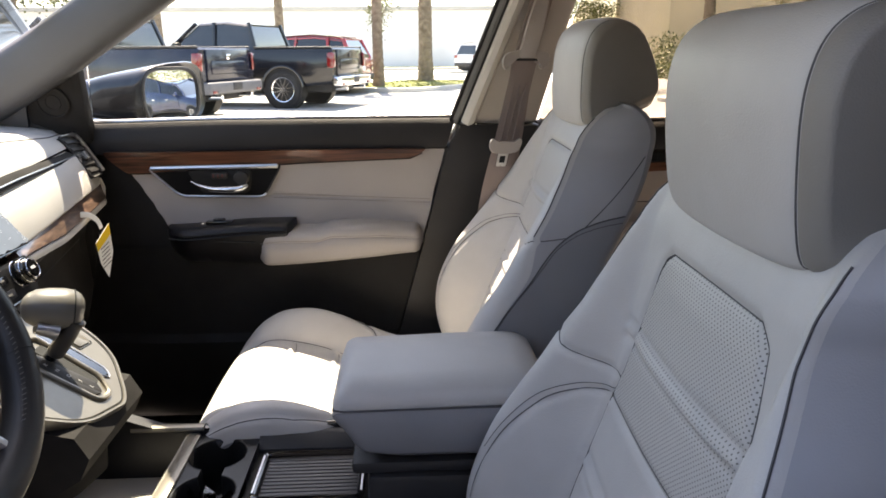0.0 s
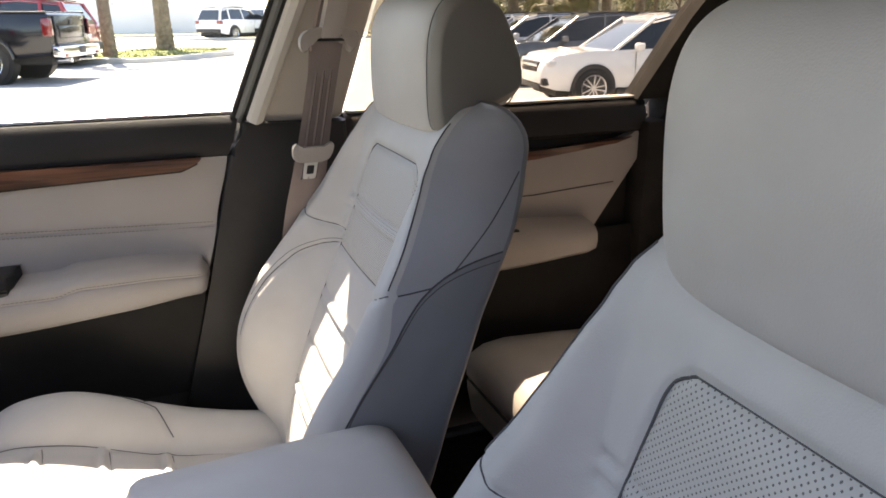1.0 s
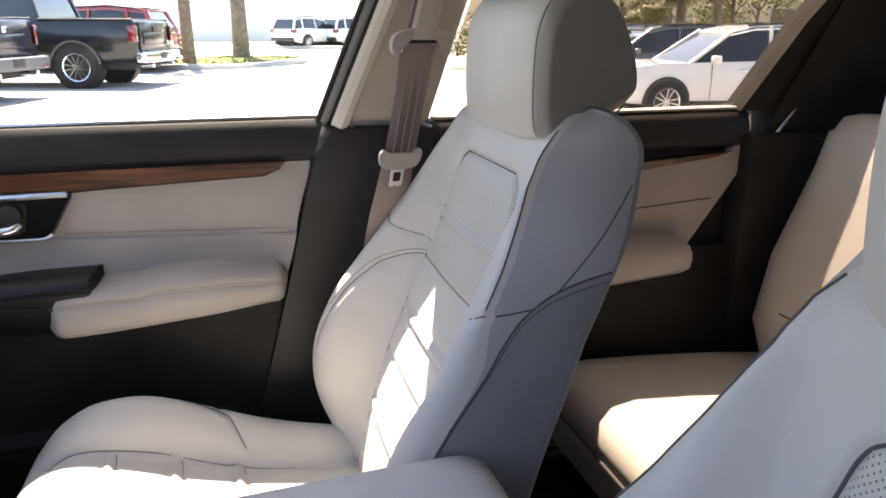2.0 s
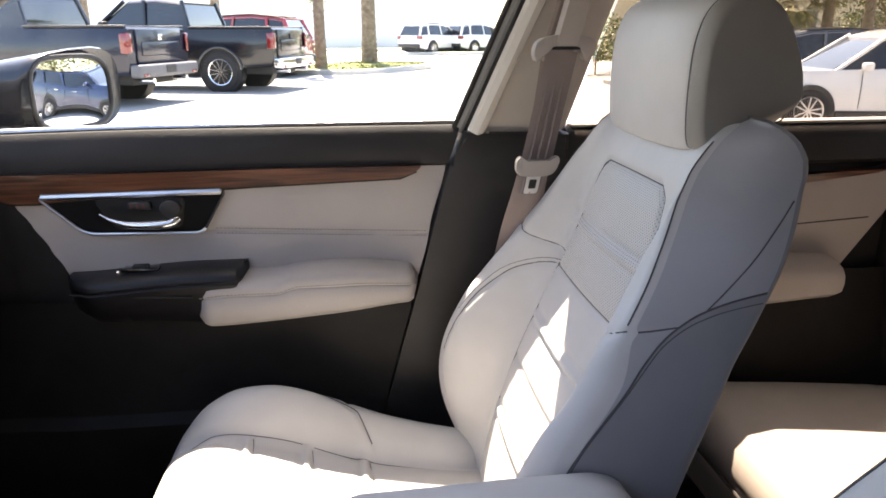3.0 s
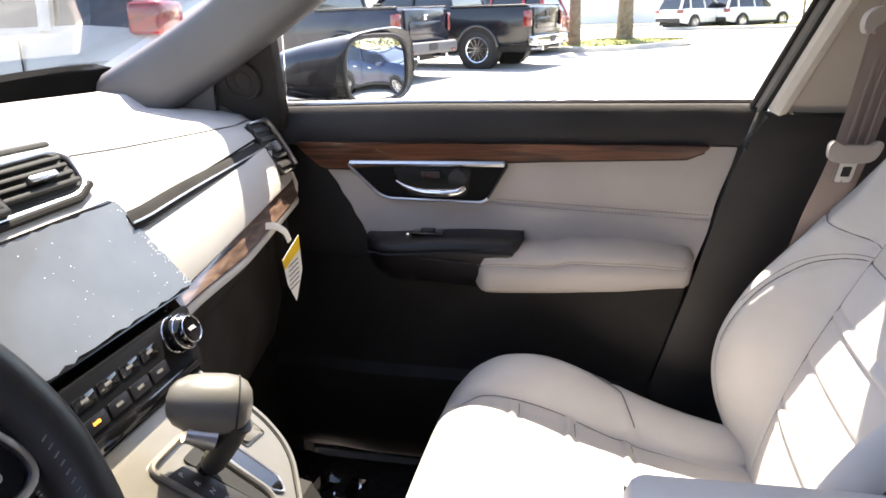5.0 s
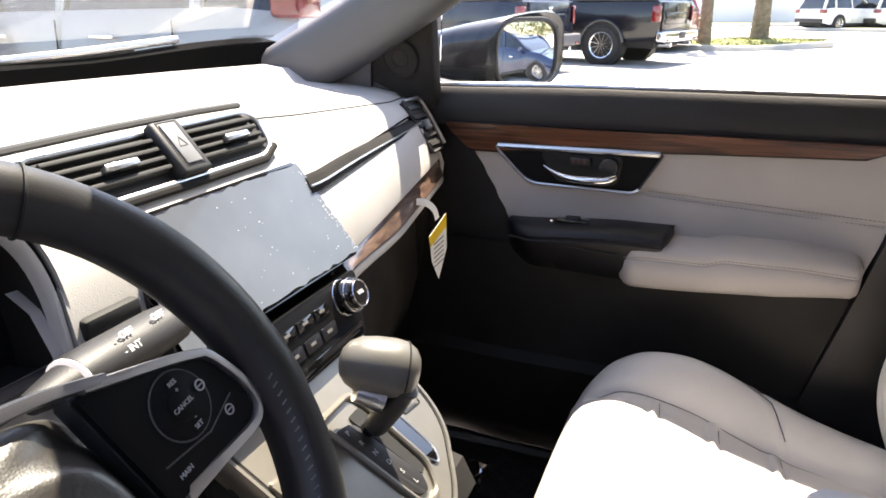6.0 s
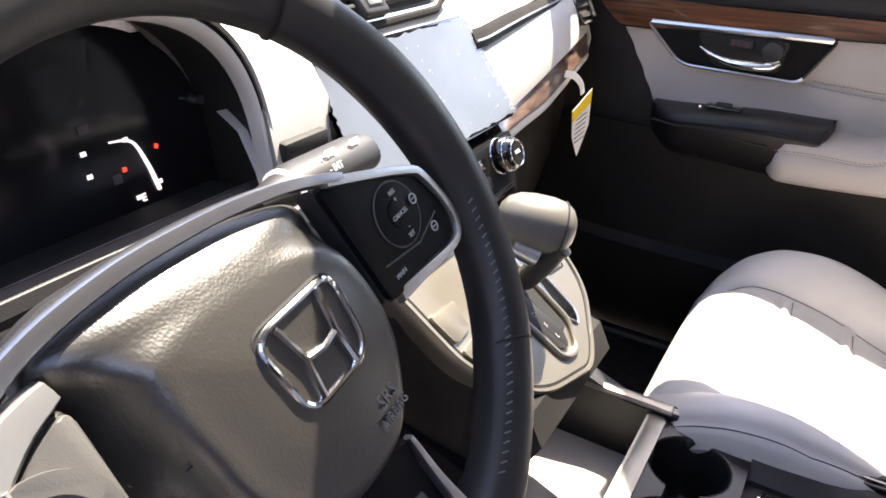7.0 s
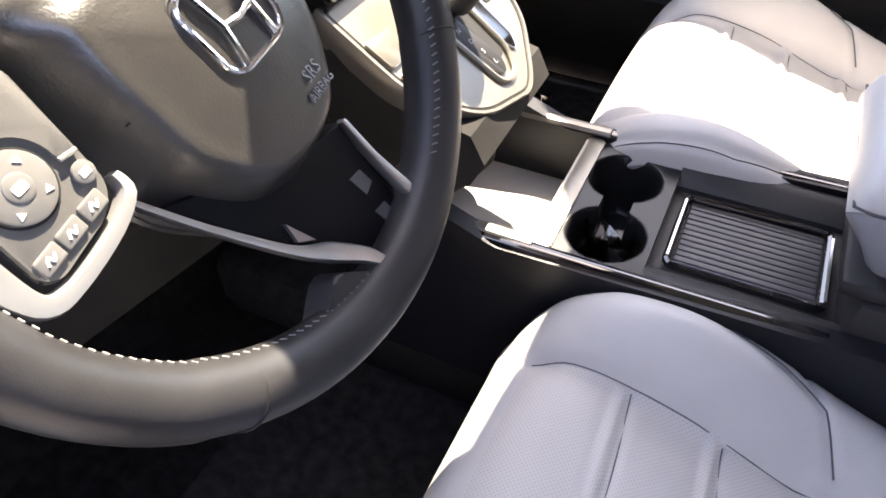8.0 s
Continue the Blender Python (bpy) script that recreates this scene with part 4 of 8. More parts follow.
def cushion_top(x, s):
    """Height of the cushion at a place along and across it."""
    zc, zb, a = seat_z(ZC, x, ZC_MEMO), seat_z(ZB, x, ZB_MEMO), abs(s)
    wx = 0.252 - 0.030 * step(-0.44, -0.515, x) - 0.012 * step(-0.15, 0.05, x)
    z = zc + (zb - zc) * step(0.125, 0.215, a) - 0.010 * math.exp(-((a - 0.152) / 0.014) ** 2) * step(-0.5, -0.44, x)
    z += 0.006 * math.cos(a / 0.155 * 1.57) if a < 0.155 else 0
    q = min(1, (a - (wx - 0.042)) / 0.042)
    if q > 0:
        z -= 0.045 * (1 - math.sqrt(max(0, 1 - q * q)))
    if x > -0.5:
        z -= 0.0045 * math.exp(-(polyline_distance(x, s, CUSHION_SEAMS) / 0.0042) ** 2)
        if a < 0.155:
            for c in (-0.3665, -0.2765, -0.1865):
                z += 0.0045 * math.exp(-((x - c) / 0.009) ** 2)
    return z


# headrest leather darkened in colour for the shade on its inner side
HEADREST_SIDE_SHADED = material("headrest_shaded", (0.235, 0.218, 0.203), 0.5, vary=0.05, vary_scale=14, grain=0.35, grain_scale=700)


def build_front_seat():
    """The passenger's seat, in the place's coordinates with its middle at y = 0.366."""
    y0 = 0.366
    base = Vector((-0.2, y0, 0.33))
    seat = thing("front_seat", base, "light grey leather front seat with perforated inserts and bolsters", "seat", "front seats")
    # cushion
    xs = [-0.515, -0.5145, -0.512, -0.508, -0.502, -0.494, -0.485] + list(np.linspace(-0.476, 0.05, 112))
    w = 0.252
    ss = []
    for k in range(141):
        ss.append(-1 + 2 * k / 140)
    verts, faces, meta = [], [], []
    cols = 141 + 10
    for x in xs:
        zc, zb = seat_z(ZC, x, ZC_MEMO), seat_z(ZB, x, ZB_MEMO)
        wx = w - 0.030 * step(-0.44, -0.515, x) - 0.012 * step(-0.15, 0.05, x)
        top = lambda s, x=x: cushion_top(x, s)
        row = []
        ze = top(wx)
        for j in range(5):
            t = j / 5
            row.append((x, -wx * (0.93 + 0.07 * t), 0.40 + (min(ze, top(-wx)) - 0.40) * t))
        for k in ss:
            row.append((x, k * wx, top(k * wx)))
        for j in range(4, -1, -1):
            t = j / 5
            row.append((x, wx * (0.93 + 0.07 * t), 0.40 + (ze - 0.40) * t))
        for p in row:
            meta.append((p[0], p[1]))
            verts.append((p[0], p[1] + y0, p[2]))
    n = len(row)
    for i in range(len(xs) - 1):
        for j in range(n - 1):
            faces.append((i * n + j, (i + 1) * n + j, (i + 1) * n + j + 1, i * n + j + 1))

    def ckey(f):
        x, s = sum(meta[i][0] for i in f) / 4, sum(meta[i][1] for i in f) / 4
        j = f[0] % n
        if j < 5:
            return "cushion_side_inner"
        if j >= n - 6:
            return "cushion_side_outer"
        lim = lerp([(-0.475, 0.150), (-0.42, 0.160), (-0.30, 0.158), (-0.15, 0.148), (0.03, 0.135)], x)
        return "cushion_insert" if abs(s) < lim and x > -0.455 else "cushion"

    got = split_parts(verts, faces, ckey, {"cushion": (LEATHER, ""), "cushion_insert": (PERF_CUSHION, "perforated leather cushion middle"), "cushion_side_inner": (LEATHER_SIDE_SHADED, ""), "cushion_side_outer": (LEATHER_SIDE_SHADED, "")}, seat, base)
    for s in (-1, 1):
        bm = bmesh.new()
        for line in ([(-0.45, s * 0.240), (-0.40, s * 0.243), (-0.30, s * 0.240), (-0.24, s * 0.228), (-0.195, s * 0.207), (-0.170, s * 0.160)],):
            pts = []
            for a, b in zip(line, line[1:]):
                for t in np.linspace(0, 1, 9)[:-1]:
                    x, q = a[0] + (b[0] - a[0]) * t, a[1] + (b[1] - a[1]) * t
                    zc, zb = seat_z(ZC, x, ZC_MEMO), seat_z(ZB, x, ZB_MEMO)
                    g = (abs(q) - 0.21) / 0.042
                    z = zc + (zb - zc) * step(0.125, 0.215, abs(q)) - (0.045 * (1 - math.sqrt(max(0, 1 - g * g))) if g > 0 else 0)
                    pts.append((x, y0 + q, z - 0.0018))
            tube(pts, 0.0009, 5, bm=bm)
        part("cushion_seam", bm, THREAD, seat)
    for x in (-0.358, -0.268, -0.178):
        half = lerp([(-0.475, 0.150), (-0.42, 0.160), (-0.30, 0.158), (-0.15, 0.148), (0.03, 0.135)], x) - 0.004
        pts = [(x + 0.008 * (1 - (q / half) ** 2), y0 + q, cushion_top(x + 0.008 * (1 - (q / half) ** 2), q) + 0.0005) for q in np.linspace(-half, half, 30)]
        part("cushion_seam", tube(pts, 0.0007, 5), THREAD, seat)
    for s in (-1, 1):
        pts = []
        for x in np.linspace(-0.455, 0.0, 60):
            q = s * lerp([(-0.475, 0.150), (-0.42, 0.160), (-0.30, 0.158), (-0.15, 0.148), (0.03, 0.135)], x)
            pts.append((x, y0 + q, cushion_top(x, q) + 0.0005))
        part("cushion_seam", tube(pts, 0.0008, 5), THREAD, seat)
    # frame and skirt below the cushion
    bm = box(-0.46, 0.08, y0 - 0.235, y0 + 0.235, 0.37, 0.45, 0.02, 3)
    part("seat_base", bm, BLACK, seat, "black plastic seat base")
    for s in (-1, 1):
        part("seat_rail", box(-0.50, 0.12, y0 + s * 0.19 - 0.02, y0 + s * 0.19 + 0.02, 0.33, 0.375, 0.004), SATIN, seat, "metal slide rail")
    # backrest
    zs = list(np.linspace(0.50, 1.125, 150)) + [1.133, 1.141, 1.148, 1.154, 1.159, 1.163]
    verts, faces, meta = [], [], []
    nf, ns, nr = 161, 24, 24
    for z in zs:
        wz, wn, fl = wb(z), wb(z, -1), flare(z)
        xr, fs = rear_x(z), lerp(SIDE_SEAM, z)
        cols = [fs * k / 12 if k < 12 else fs + (1 - fs) * (k - 12) / 12 for k in range(ns)]
        ring = []
        for k in range(nf):
            u = -1 + 2 * k / (nf - 1)
            s = (wz if u > 0 else wn) * (u * 1.12 - 0.12 * u * abs(u))
            ring.append((back_x(s, z), s, z, "f"))
        xf = ring[-1][0]
        for t in cols[1:]:
            ring.append((xf + (xr - 0.014 - xf) * t, wz + fl * math.sin(math.pi / 2 * t), z, "s"))
        for k in range(nr + 1):
            t = k / nr
            wr = (wz if t < 0.5 else wn) + fl
            s = wr * math.sin((1 - 2 * t) * math.pi / 2)
            q = max(0, (abs(s) - wr + 0.03) / 0.03)
            ring.append((xr - 0.014 * (1 - math.sqrt(max(0, 1 - q * q))), s, z, "r"))
        xf = ring[0][0]
        for t in cols[:0:-1]:
            ring.append((xf + (xr - 0.014 - xf) * t, -wn - fl * math.sin(math.pi / 2 * t), z, "s"))
        for p in ring:
            meta.append((p[1], p[2], p[3]))
            verts.append((p[0], p[1] + y0, p[2]))
    n = len(ring)
    for i in range(len(zs) - 1):
        for j in range(n):
            k = (j + 1) % n
            faces.append((i * n + j, i * n + k, (i + 1) * n + k, (i + 1) * n + j))
    faces.append(tuple((len(zs) - 1) * n + j for j in range(n)))

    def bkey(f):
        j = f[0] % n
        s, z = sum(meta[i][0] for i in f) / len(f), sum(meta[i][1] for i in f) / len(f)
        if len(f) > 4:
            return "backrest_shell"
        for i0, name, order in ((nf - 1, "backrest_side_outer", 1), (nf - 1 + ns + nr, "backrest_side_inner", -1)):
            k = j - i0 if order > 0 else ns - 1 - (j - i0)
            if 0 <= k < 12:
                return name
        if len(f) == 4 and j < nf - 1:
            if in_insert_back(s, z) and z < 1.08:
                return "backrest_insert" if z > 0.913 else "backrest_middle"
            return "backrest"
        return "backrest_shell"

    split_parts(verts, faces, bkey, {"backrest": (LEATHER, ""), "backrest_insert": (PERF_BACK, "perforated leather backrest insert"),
                                     "backrest_middle": (LEATHER, "stitched lower backrest"), "backrest_side_outer": (LEATHER_UPPER_SHADED, ""), "backrest_side_inner": (LEATHER_UPPER_SHADED, "smooth grey leather upper side panel, shade in its tone"), "backrest_shell": (LEATHER_SIDE_SHADED, "grey vinyl backrest side and rear, shade in its tone")}, seat, base)
    # piping along both upper edges, stitched seams on the front and the sides
    def side_point(s, z, f):
        xf, xr = back_x(s * wb(z, s), z), rear_x(z) - 0.014
        return (xf + (xr - xf) * f, y0 + s * (wb(z, s) + flare(z) * math.sin(math.pi / 2 * f) + 0.0002), z)

    def front_line(pts, n, r, name="seam", lift=0.0):
        way = curve([(p, q, 0) for p, q in pts], n)
        part(name, tube([(back_x(p.x, p.y) + lift, y0 + p.x, p.y) for p in way], r, 6), THREAD, seat)

    for s in (-1, 1):
        pts = [(back_x(s * (wb(z, s) - 0.0035), z) - 0.0004, y0 + s * (wb(z, s) - 0.0030), z) for z in np.linspace(0.964, 1.140, 40)]
        part("piping", tube(pts, 0.0010, 6), THREAD, seat, "dark piping along the backrest edge")
        front_line([(s * 0.085, 1.080), (s * 0.103, 1.066), (s * 0.112, 1.03), (s * 0.126, 0.95), (s * 0.140, 0.905)], 36, 0.0014)
        front_line([(s * 0.131, 0.935), (s * 0.18, 0.943), (s * (wb(0.958, s) - 0.0035), 0.958)], 20, 0.0009)
        front_line([(s * 0.142, 0.90), (s * 0.145, 0.72), (s * 0.137, 0.54)], 50, 0.0012)
        pts = [side_point(s, z, f) for z, f in SIDE_SEAM[:-1]]
        part("side_seam", tube(curve(pts, 70), 0.0011, 6), THREAD, seat)
        pts = [side_point(s, z - 0.006 - 0.004 * f, min(1, f + 0.012)) for z, f in SIDE_SEAM[2:-1]]
        part("side_stitching", tube(curve(pts, 60), 0.0006, 5), THREAD, seat)
        pts = [side_point(s, z, f) for z, f in ((0.958, 0.0), (0.960, 0.14), (0.964, 0.345))]
        part("side_seam", tube(curve(pts, 12), 0.0009, 6), THREAD, seat)
        pts = [side_point(s, z, f) for z, f in ((0.981, 0.52), (1.00, 0.60), (1.03, 0.73), (1.06, 0.85), (1.085, 0.96))]
        part("side_seam", tube(curve(pts, 30), 0.0008, 6), THREAD, seat)
    front_line([(0.134, 0.915), (0.175, 0.905), (0.205, 0.875), (0.224, 0.81), (0.231, 0.74)], 40, 0.0009)
    front_line([(0.136, 0.921), (0.177, 0.911), (0.210, 0.879), (0.229, 0.812)], 34, 0.0005)
    front_line([(-0.085, 1.080), (0.0, 1.0805), (0.085, 1.080)], 24, 0.0014)
    front_line([(-0.139, 0.913), (0.0, 0.9135), (0.139, 0.913)], 24, 0.0014)
    # headrest
    prof = curve([(0.205, 1.128), (0.175, 1.122), (0.163, 1.135), (0.160, 1.19), (0.164, 1.245), (0.180, 1.280), (0.212, 1.294), (0.248, 1.280), (0.272, 1.240), (0.286, 1.195), (0.283, 1.160), (0.262, 1.146)], 72, closed=True)
    prof = [Vector((p.x, 0, p.y)) for p in prof]
    cen = Vector((0.222, 0, 1.205))
    bm = bmesh.new()
    rings = []
    half = 0.136
    for k in range(41):
        u = math.sin((-1 + 2 * k / 40) * math.pi / 2)
        s = half * u
        f = 0.82 + 0.18 * math.sqrt(max(0, 1 - abs(u) ** 7)) - 0.035 * math.exp(-((s + 0.114) / 0.003) ** 2)
        rings.append([(cen.x + (p.x - cen.x) * f + 0.012 * u * u, y0 + s, cen.z + (p.z - cen.z) * f + 0.013 * step(0.100, 0.134, abs(s)) * step(0.175, 0.215, p.x) * step(1.19, 1.15, p.z)) for p in prof])
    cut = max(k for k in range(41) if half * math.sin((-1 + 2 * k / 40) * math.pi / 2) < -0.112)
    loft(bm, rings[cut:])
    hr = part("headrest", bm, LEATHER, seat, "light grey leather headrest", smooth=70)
    part("headrest_side", loft(bmesh.new(), rings[:cut + 1]), HEADREST_SIDE_SHADED, hr, "grey headrest side panel with its shade painted in", smooth=70)
    u = -0.1145 / half
    f = 0.82 + 0.18 * math.sqrt(1 - abs(u) ** 7) - 0.026
    loop = [(cen.x + (p.x - cen.x) * f + 0.012 * u * u, y0 + half * u, cen.z + (p.z - cen.z) * f) for p in prof]
    part("headrest_seam", tube(loop, 0.0010, 6, closed=True), THREAD, hr)
    for s in (-1, 1):
        part("headrest_post", tube([(0.225, y0 + s * 0.06, 1.10), (0.232, y0 + s * 0.06, 1.17)], 0.006, 10), CHROME, seat, "steel headrest post")
    return seat


passenger_seat = build_front_seat()
driver_seat = copy_thing(passenger_seat, pose(-0.2 - 0.012, -0.354, 0.33 - 0.028))
for ob in driver_seat.children:
    if ob.name.startswith(("cushion", "seat_")):
        ob.location += Vector((0.045, 0.016, 0.0))
    else:
        # the driver's backrest stands a little more upright
        hinge = Matrix.Translation((0.31, 0.0, 0.63))
        ob.matrix_basis = hinge @ Matrix.Rotation(radians(-5.5), 4, "Y") @ hinge.inverted() @ ob.matrix_basis
tagged(passenger_seat, "light grey leather passenger seat, sunlit across cushion and lower back")
tagged(driver_seat, "light grey leather driver seat with perforated insert, in shade")


def build_rear_bench():
    base = Vector((0.7, 0.0, 0.33))
    seat = thing("rear_bench", base, "light grey leather rear bench with sunlit cushion front", "seat")
    for lo, hi in ((-0.66, -0.10), (-0.095, 0.095), (0.10, 0.665)):
        bm = bmesh.new()
        rings = []
        for y in np.linspace(lo, hi, 15):
            e = min(1, 0.55 + min(y - lo, hi - y) / 0.05) if min(y - lo, hi - y) < 0.025 else 1
            sec = [(0.97, 0.56), (0.80, 0.585), (0.62, 0.603), (0.50, 0.612), (0.450, 0.606), (0.422, 0.588), (0.412, 0.560), (0.412, 0.535), (0.417, 0.528), (0.413, 0.520), (0.414, 0.500), (0.425, 0.44), (0.97, 0.42)]
            rings.append([(x, y, 0.50 + (z - 0.50) * (0.85 + 0.15 * e)) for x, z in sec])
        loft(bm, rings)
        part("cushion", bm, LEATHER, seat, "", smooth=50)
        part("cushion_seam", tube([(0.4115, y, 0.5285) for y in np.linspace(lo + 0.01, hi - 0.01, 8)], 0.003, 6), THREAD, seat)
    for lo, hi in ((-0.64, -0.12), (-0.115, 0.115), (0.12, 0.645)):
        bm = bmesh.new()
        rings = []
        for y in np.linspace(lo, hi, 17):
            m = min(y - lo, hi - y)
            e = math.sqrt(max(0, 1 - (1 - min(1, m / 0.06)) ** 2))
            b = 0.03 * (1 - e)
            f = 0.030 * step(0.09, 0.0, m) if abs(hi - lo) > 0.3 else 0
            sec = [(0.885, 0.56), (0.875 - f, 0.66), (0.90 - f, 0.80), (0.945, 0.98), (0.965, 1.05), (0.99, 1.085), (1.03, 1.09), (1.06, 1.06), (1.03, 0.8), (1.0, 0.55)]
            rings.append([(x + (b if k < 6 else 0), y, z - (b if 4 < k < 8 else 0)) for k, (x, z) in enumerate(sec)])
        loft(bm, rings)
        part("backrest", bm, LEATHER, seat, "", smooth=50)
        if hi - lo > 0.3:
            c = (lo + hi) / 2
            hb = box(0.975, 1.075, c - 0.12, c + 0.12, 1.10, 1.26, 0.035, 4)
            part("headrest", hb, LEATHER, seat)
            part("seam", tube([(0.868, y, 0.70) for y in np.linspace(lo + 0.08, hi - 0.08, 6)], 0.002, 5), THREAD, seat)
    part("bench_base", box(0.47, 1.0, -0.65, 0.65, 0.33, 0.43, 0.01), BLACK, seat, "black seat base")
    b = thing("belt_buckle", (0.80, 0.47, 0.57), "pale seat belt buckle lying on the rear cushion", "buckle")
    part("buckle_body", moved(box(-0.018, 0.018, -0.028, 0.028, -0.006, 0.010, 0.004), Matrix.Translation((0.80, 0.50, 0.598)) @ Matrix.Rotation(radians(30), 4, "Z")), WHITE, b)
    part("buckle_strap", box(0.81, 0.92, 0.505, 0.545, 0.580, 0.586, 0.002), BELT, b)


build_rear_bench()


# ---- seat belt of the front passenger ----
def build_belt(s, y_in=0.0):
    belt = thing("seat_belt", (0.12, s * 0.66, 0.90), "greyish brown seat belt with guide loop on the pillar", "seat belt", "front belts")
    f = Matrix.Diagonal((1, s, 1, 1))
    up = Vector((0, 1, 0))
    ring = (0.136, 0.602, 1.224)
    bm = tube(curve([(0.136, 0.599, 1.224), (0.118, 0.592, 1.15), (0.098, 0.578, 1.07), (0.082, 0.574, 1.01), (0.068, 0.600, 0.93), (0.056, 0.640, 0.80), (0.050, 0.672, 0.60)], 30), 0.024, 10, flat=0.05, up=up)
    part("webbing", moved(bm, f), BELT, belt)
    for dx in (-0.012, 0.0, 0.012):
        bm = tube([(0.130 + dx, 0.6005, 1.195), (0.118 + dx, 0.588, 1.15), (0.098 + dx, 0.573, 1.07), (0.082 + dx, 0.5645, 1.01)], 0.0022, 5, up=up)
        part("webbing_fold", moved(bm, f), BELT, belt)
    bm = tube(curve([(0.134, 0.630, 1.215), (0.125, 0.640, 1.12), (0.110, 0.655, 1.0), (0.10, 0.665, 0.88)], 16), 0.023, 10, flat=0.05, up=up)
    part("rear_webbing", moved(bm, f), BELT, belt)
    half = [(0.0, 0.004), (0.016, 0.004), (0.027, 0.0), (0.031, -0.012), (0.037, -0.018), (0.043, -0.014), (0.047, -0.002), (0.046, 0.008), (0.040, 0.015), (0.028, 0.018), (0.016, 0.021), (0.0, 0.022)]
    loop = curve([(x, z) for x, z in half] + [(-x, z) for x, z in half[-2:0:-1]], 72, closed=True)
    to3 = lambda a, b, d: Vector((ring[0] + a + 0.25 * b, ring[1] - 0.008 + d, ring[2] + b))
    g = part("belt_guide", moved(plate([(p.x, p.y) for p in loop], to3, -0.009, 0.012, 0.003), f), BELT_PLASTIC, belt, "pale brown plastic belt guide")
    part("guide_slot", moved(plate(rounded([(-0.027, -0.001), (0.027, -0.001), (0.026, 0.006), (-0.026, 0.006)], 0.002), to3, -0.0035, 0.004), f), DARK, g)
    part("guide_arm", moved(plate(rounded([(-0.017, 0.004), (0.017, 0.004), (0.016, 0.075), (0.010, 0.15), (-0.010, 0.15), (-0.016, 0.075)], 0.006), to3, -0.014, 0.014, 0.005), f), BELT_PLASTIC, g, "pale brown height adjuster arm")
    part("adjuster_track", moved(plate(rounded([(-0.022, -0.02), (0.022, -0.02), (0.03, 0.25), (-0.012, 0.25)], 0.01), to3, 0.022, 0.045, 0.003), f), BELT, belt, "brownish adjuster track in the pillar")
    b3 = lambda a, b, d: Vector((0.092 + 0.88 * a + 0.2 * b, 0.5655 + d, 1.052 + b))
    pl = part("latch_plate", moved(plate(rounded([(-0.038, 0.010), (-0.034, 0.016), (-0.027, 0.014), (-0.022, 0.009), (0.022, 0.009), (0.027, 0.014), (0.034, 0.016), (0.038, 0.010), (0.036, -0.004), (0.030, -0.012), (0.015, -0.015), (-0.015, -0.015), (-0.030, -0.012), (-0.036, -0.004)], 0.006), b3, -0.007, 0.006, 0.003), f), BELT_PLASTIC, belt, "pale plastic latch plate")
    part("latch_tongue", moved(plate(rounded([(-0.012, -0.042), (0.012, -0.042), (0.012, -0.008), (-0.012, -0.008)], 0.004), b3, -0.0025, 0.0, 0.0008), f), PALE_EDGE, pl, "pale tongue")
    part("tongue_hole", moved(plate(rounded([(-0.0065, -0.034), (0.0065, -0.034), (0.0065, -0.020), (-0.0065, -0.020)], 0.002), b3, -0.0034, -0.0028), f), DARK, pl)
    return belt


build_belt(1)
belt_left = build_belt(-1)
belt_left.location.x += 0.13


# ---- dashboard ----
def dash_bend(y):
    """How far the dashboard's face runs forward towards the doors."""
    return -0.20 * max(0.0, abs(y) - 0.16) ** 1.05


def dash_fall(y):
    """How far the top sinks from the middle towards the passenger's door."""
    return 0.043 * min(1.0, max(0.0, (y - 0.06) / 0.54))


def dash_section(y):
    b, d = dash_bend(y), dash_fall(y)
    e = step(0.66, 0.715, abs(y))
    g = 0.10 * (abs(y) / 0.64) ** 2
    h = 0.0135 * (1 - step(0.13, 0.27, y))
    rows = [(-1.28, 1.04), (-1.275 + g, 1.118), (-1.25 + g, 1.128), (-1.15 + 0.6 * g, 1.132 - 0.2 * d), (-1.05, 1.132 - 0.75 * d), (-0.93, 1.131 - d), (-0.85 + b * 0.4, 1.1285 - d - 0.006 * e), (-0.818 - h * 0.5 + b * 0.6, 1.124 - d - 0.010 * e), (-0.804 - h + b * 0.6, 1.1200 - d - 0.012 * e)]
    s, f = (-0.7985 - h + b * 0.6, 1.1180 - d - 0.012 * e), (-0.738 + b, 1.052)
    bulge = 0.010 * step(0.13, 0.27, y) * (1 - 0.7 * step(0.3, 0.65, abs(y)))
    for k in range(6):
        q = k / 5
        rows.append((s[0] + (f[0] - s[0]) * q + bulge * 2.8 * q * (1 - q), s[1] + (f[1] - s[1]) * q + bulge * 2.8 * q * (1 - q)))
    return rows


def face_section(y):
    b = dash_bend(y)
    return [(-0.742 + b, 1.046), (-0.722 + b, 1.034), (-0.708 + b, 1.005), (-0.700 + b, 0.975), (-0.699 + b, 0.962), (-0.705 + b, 0.955)]


def strip_along(section, ys, bm=None):
    bm = bm or bmesh.new()
    return loft(bm, [[(x, y, z) for x, z in section(y)] for y in ys], closed=False)


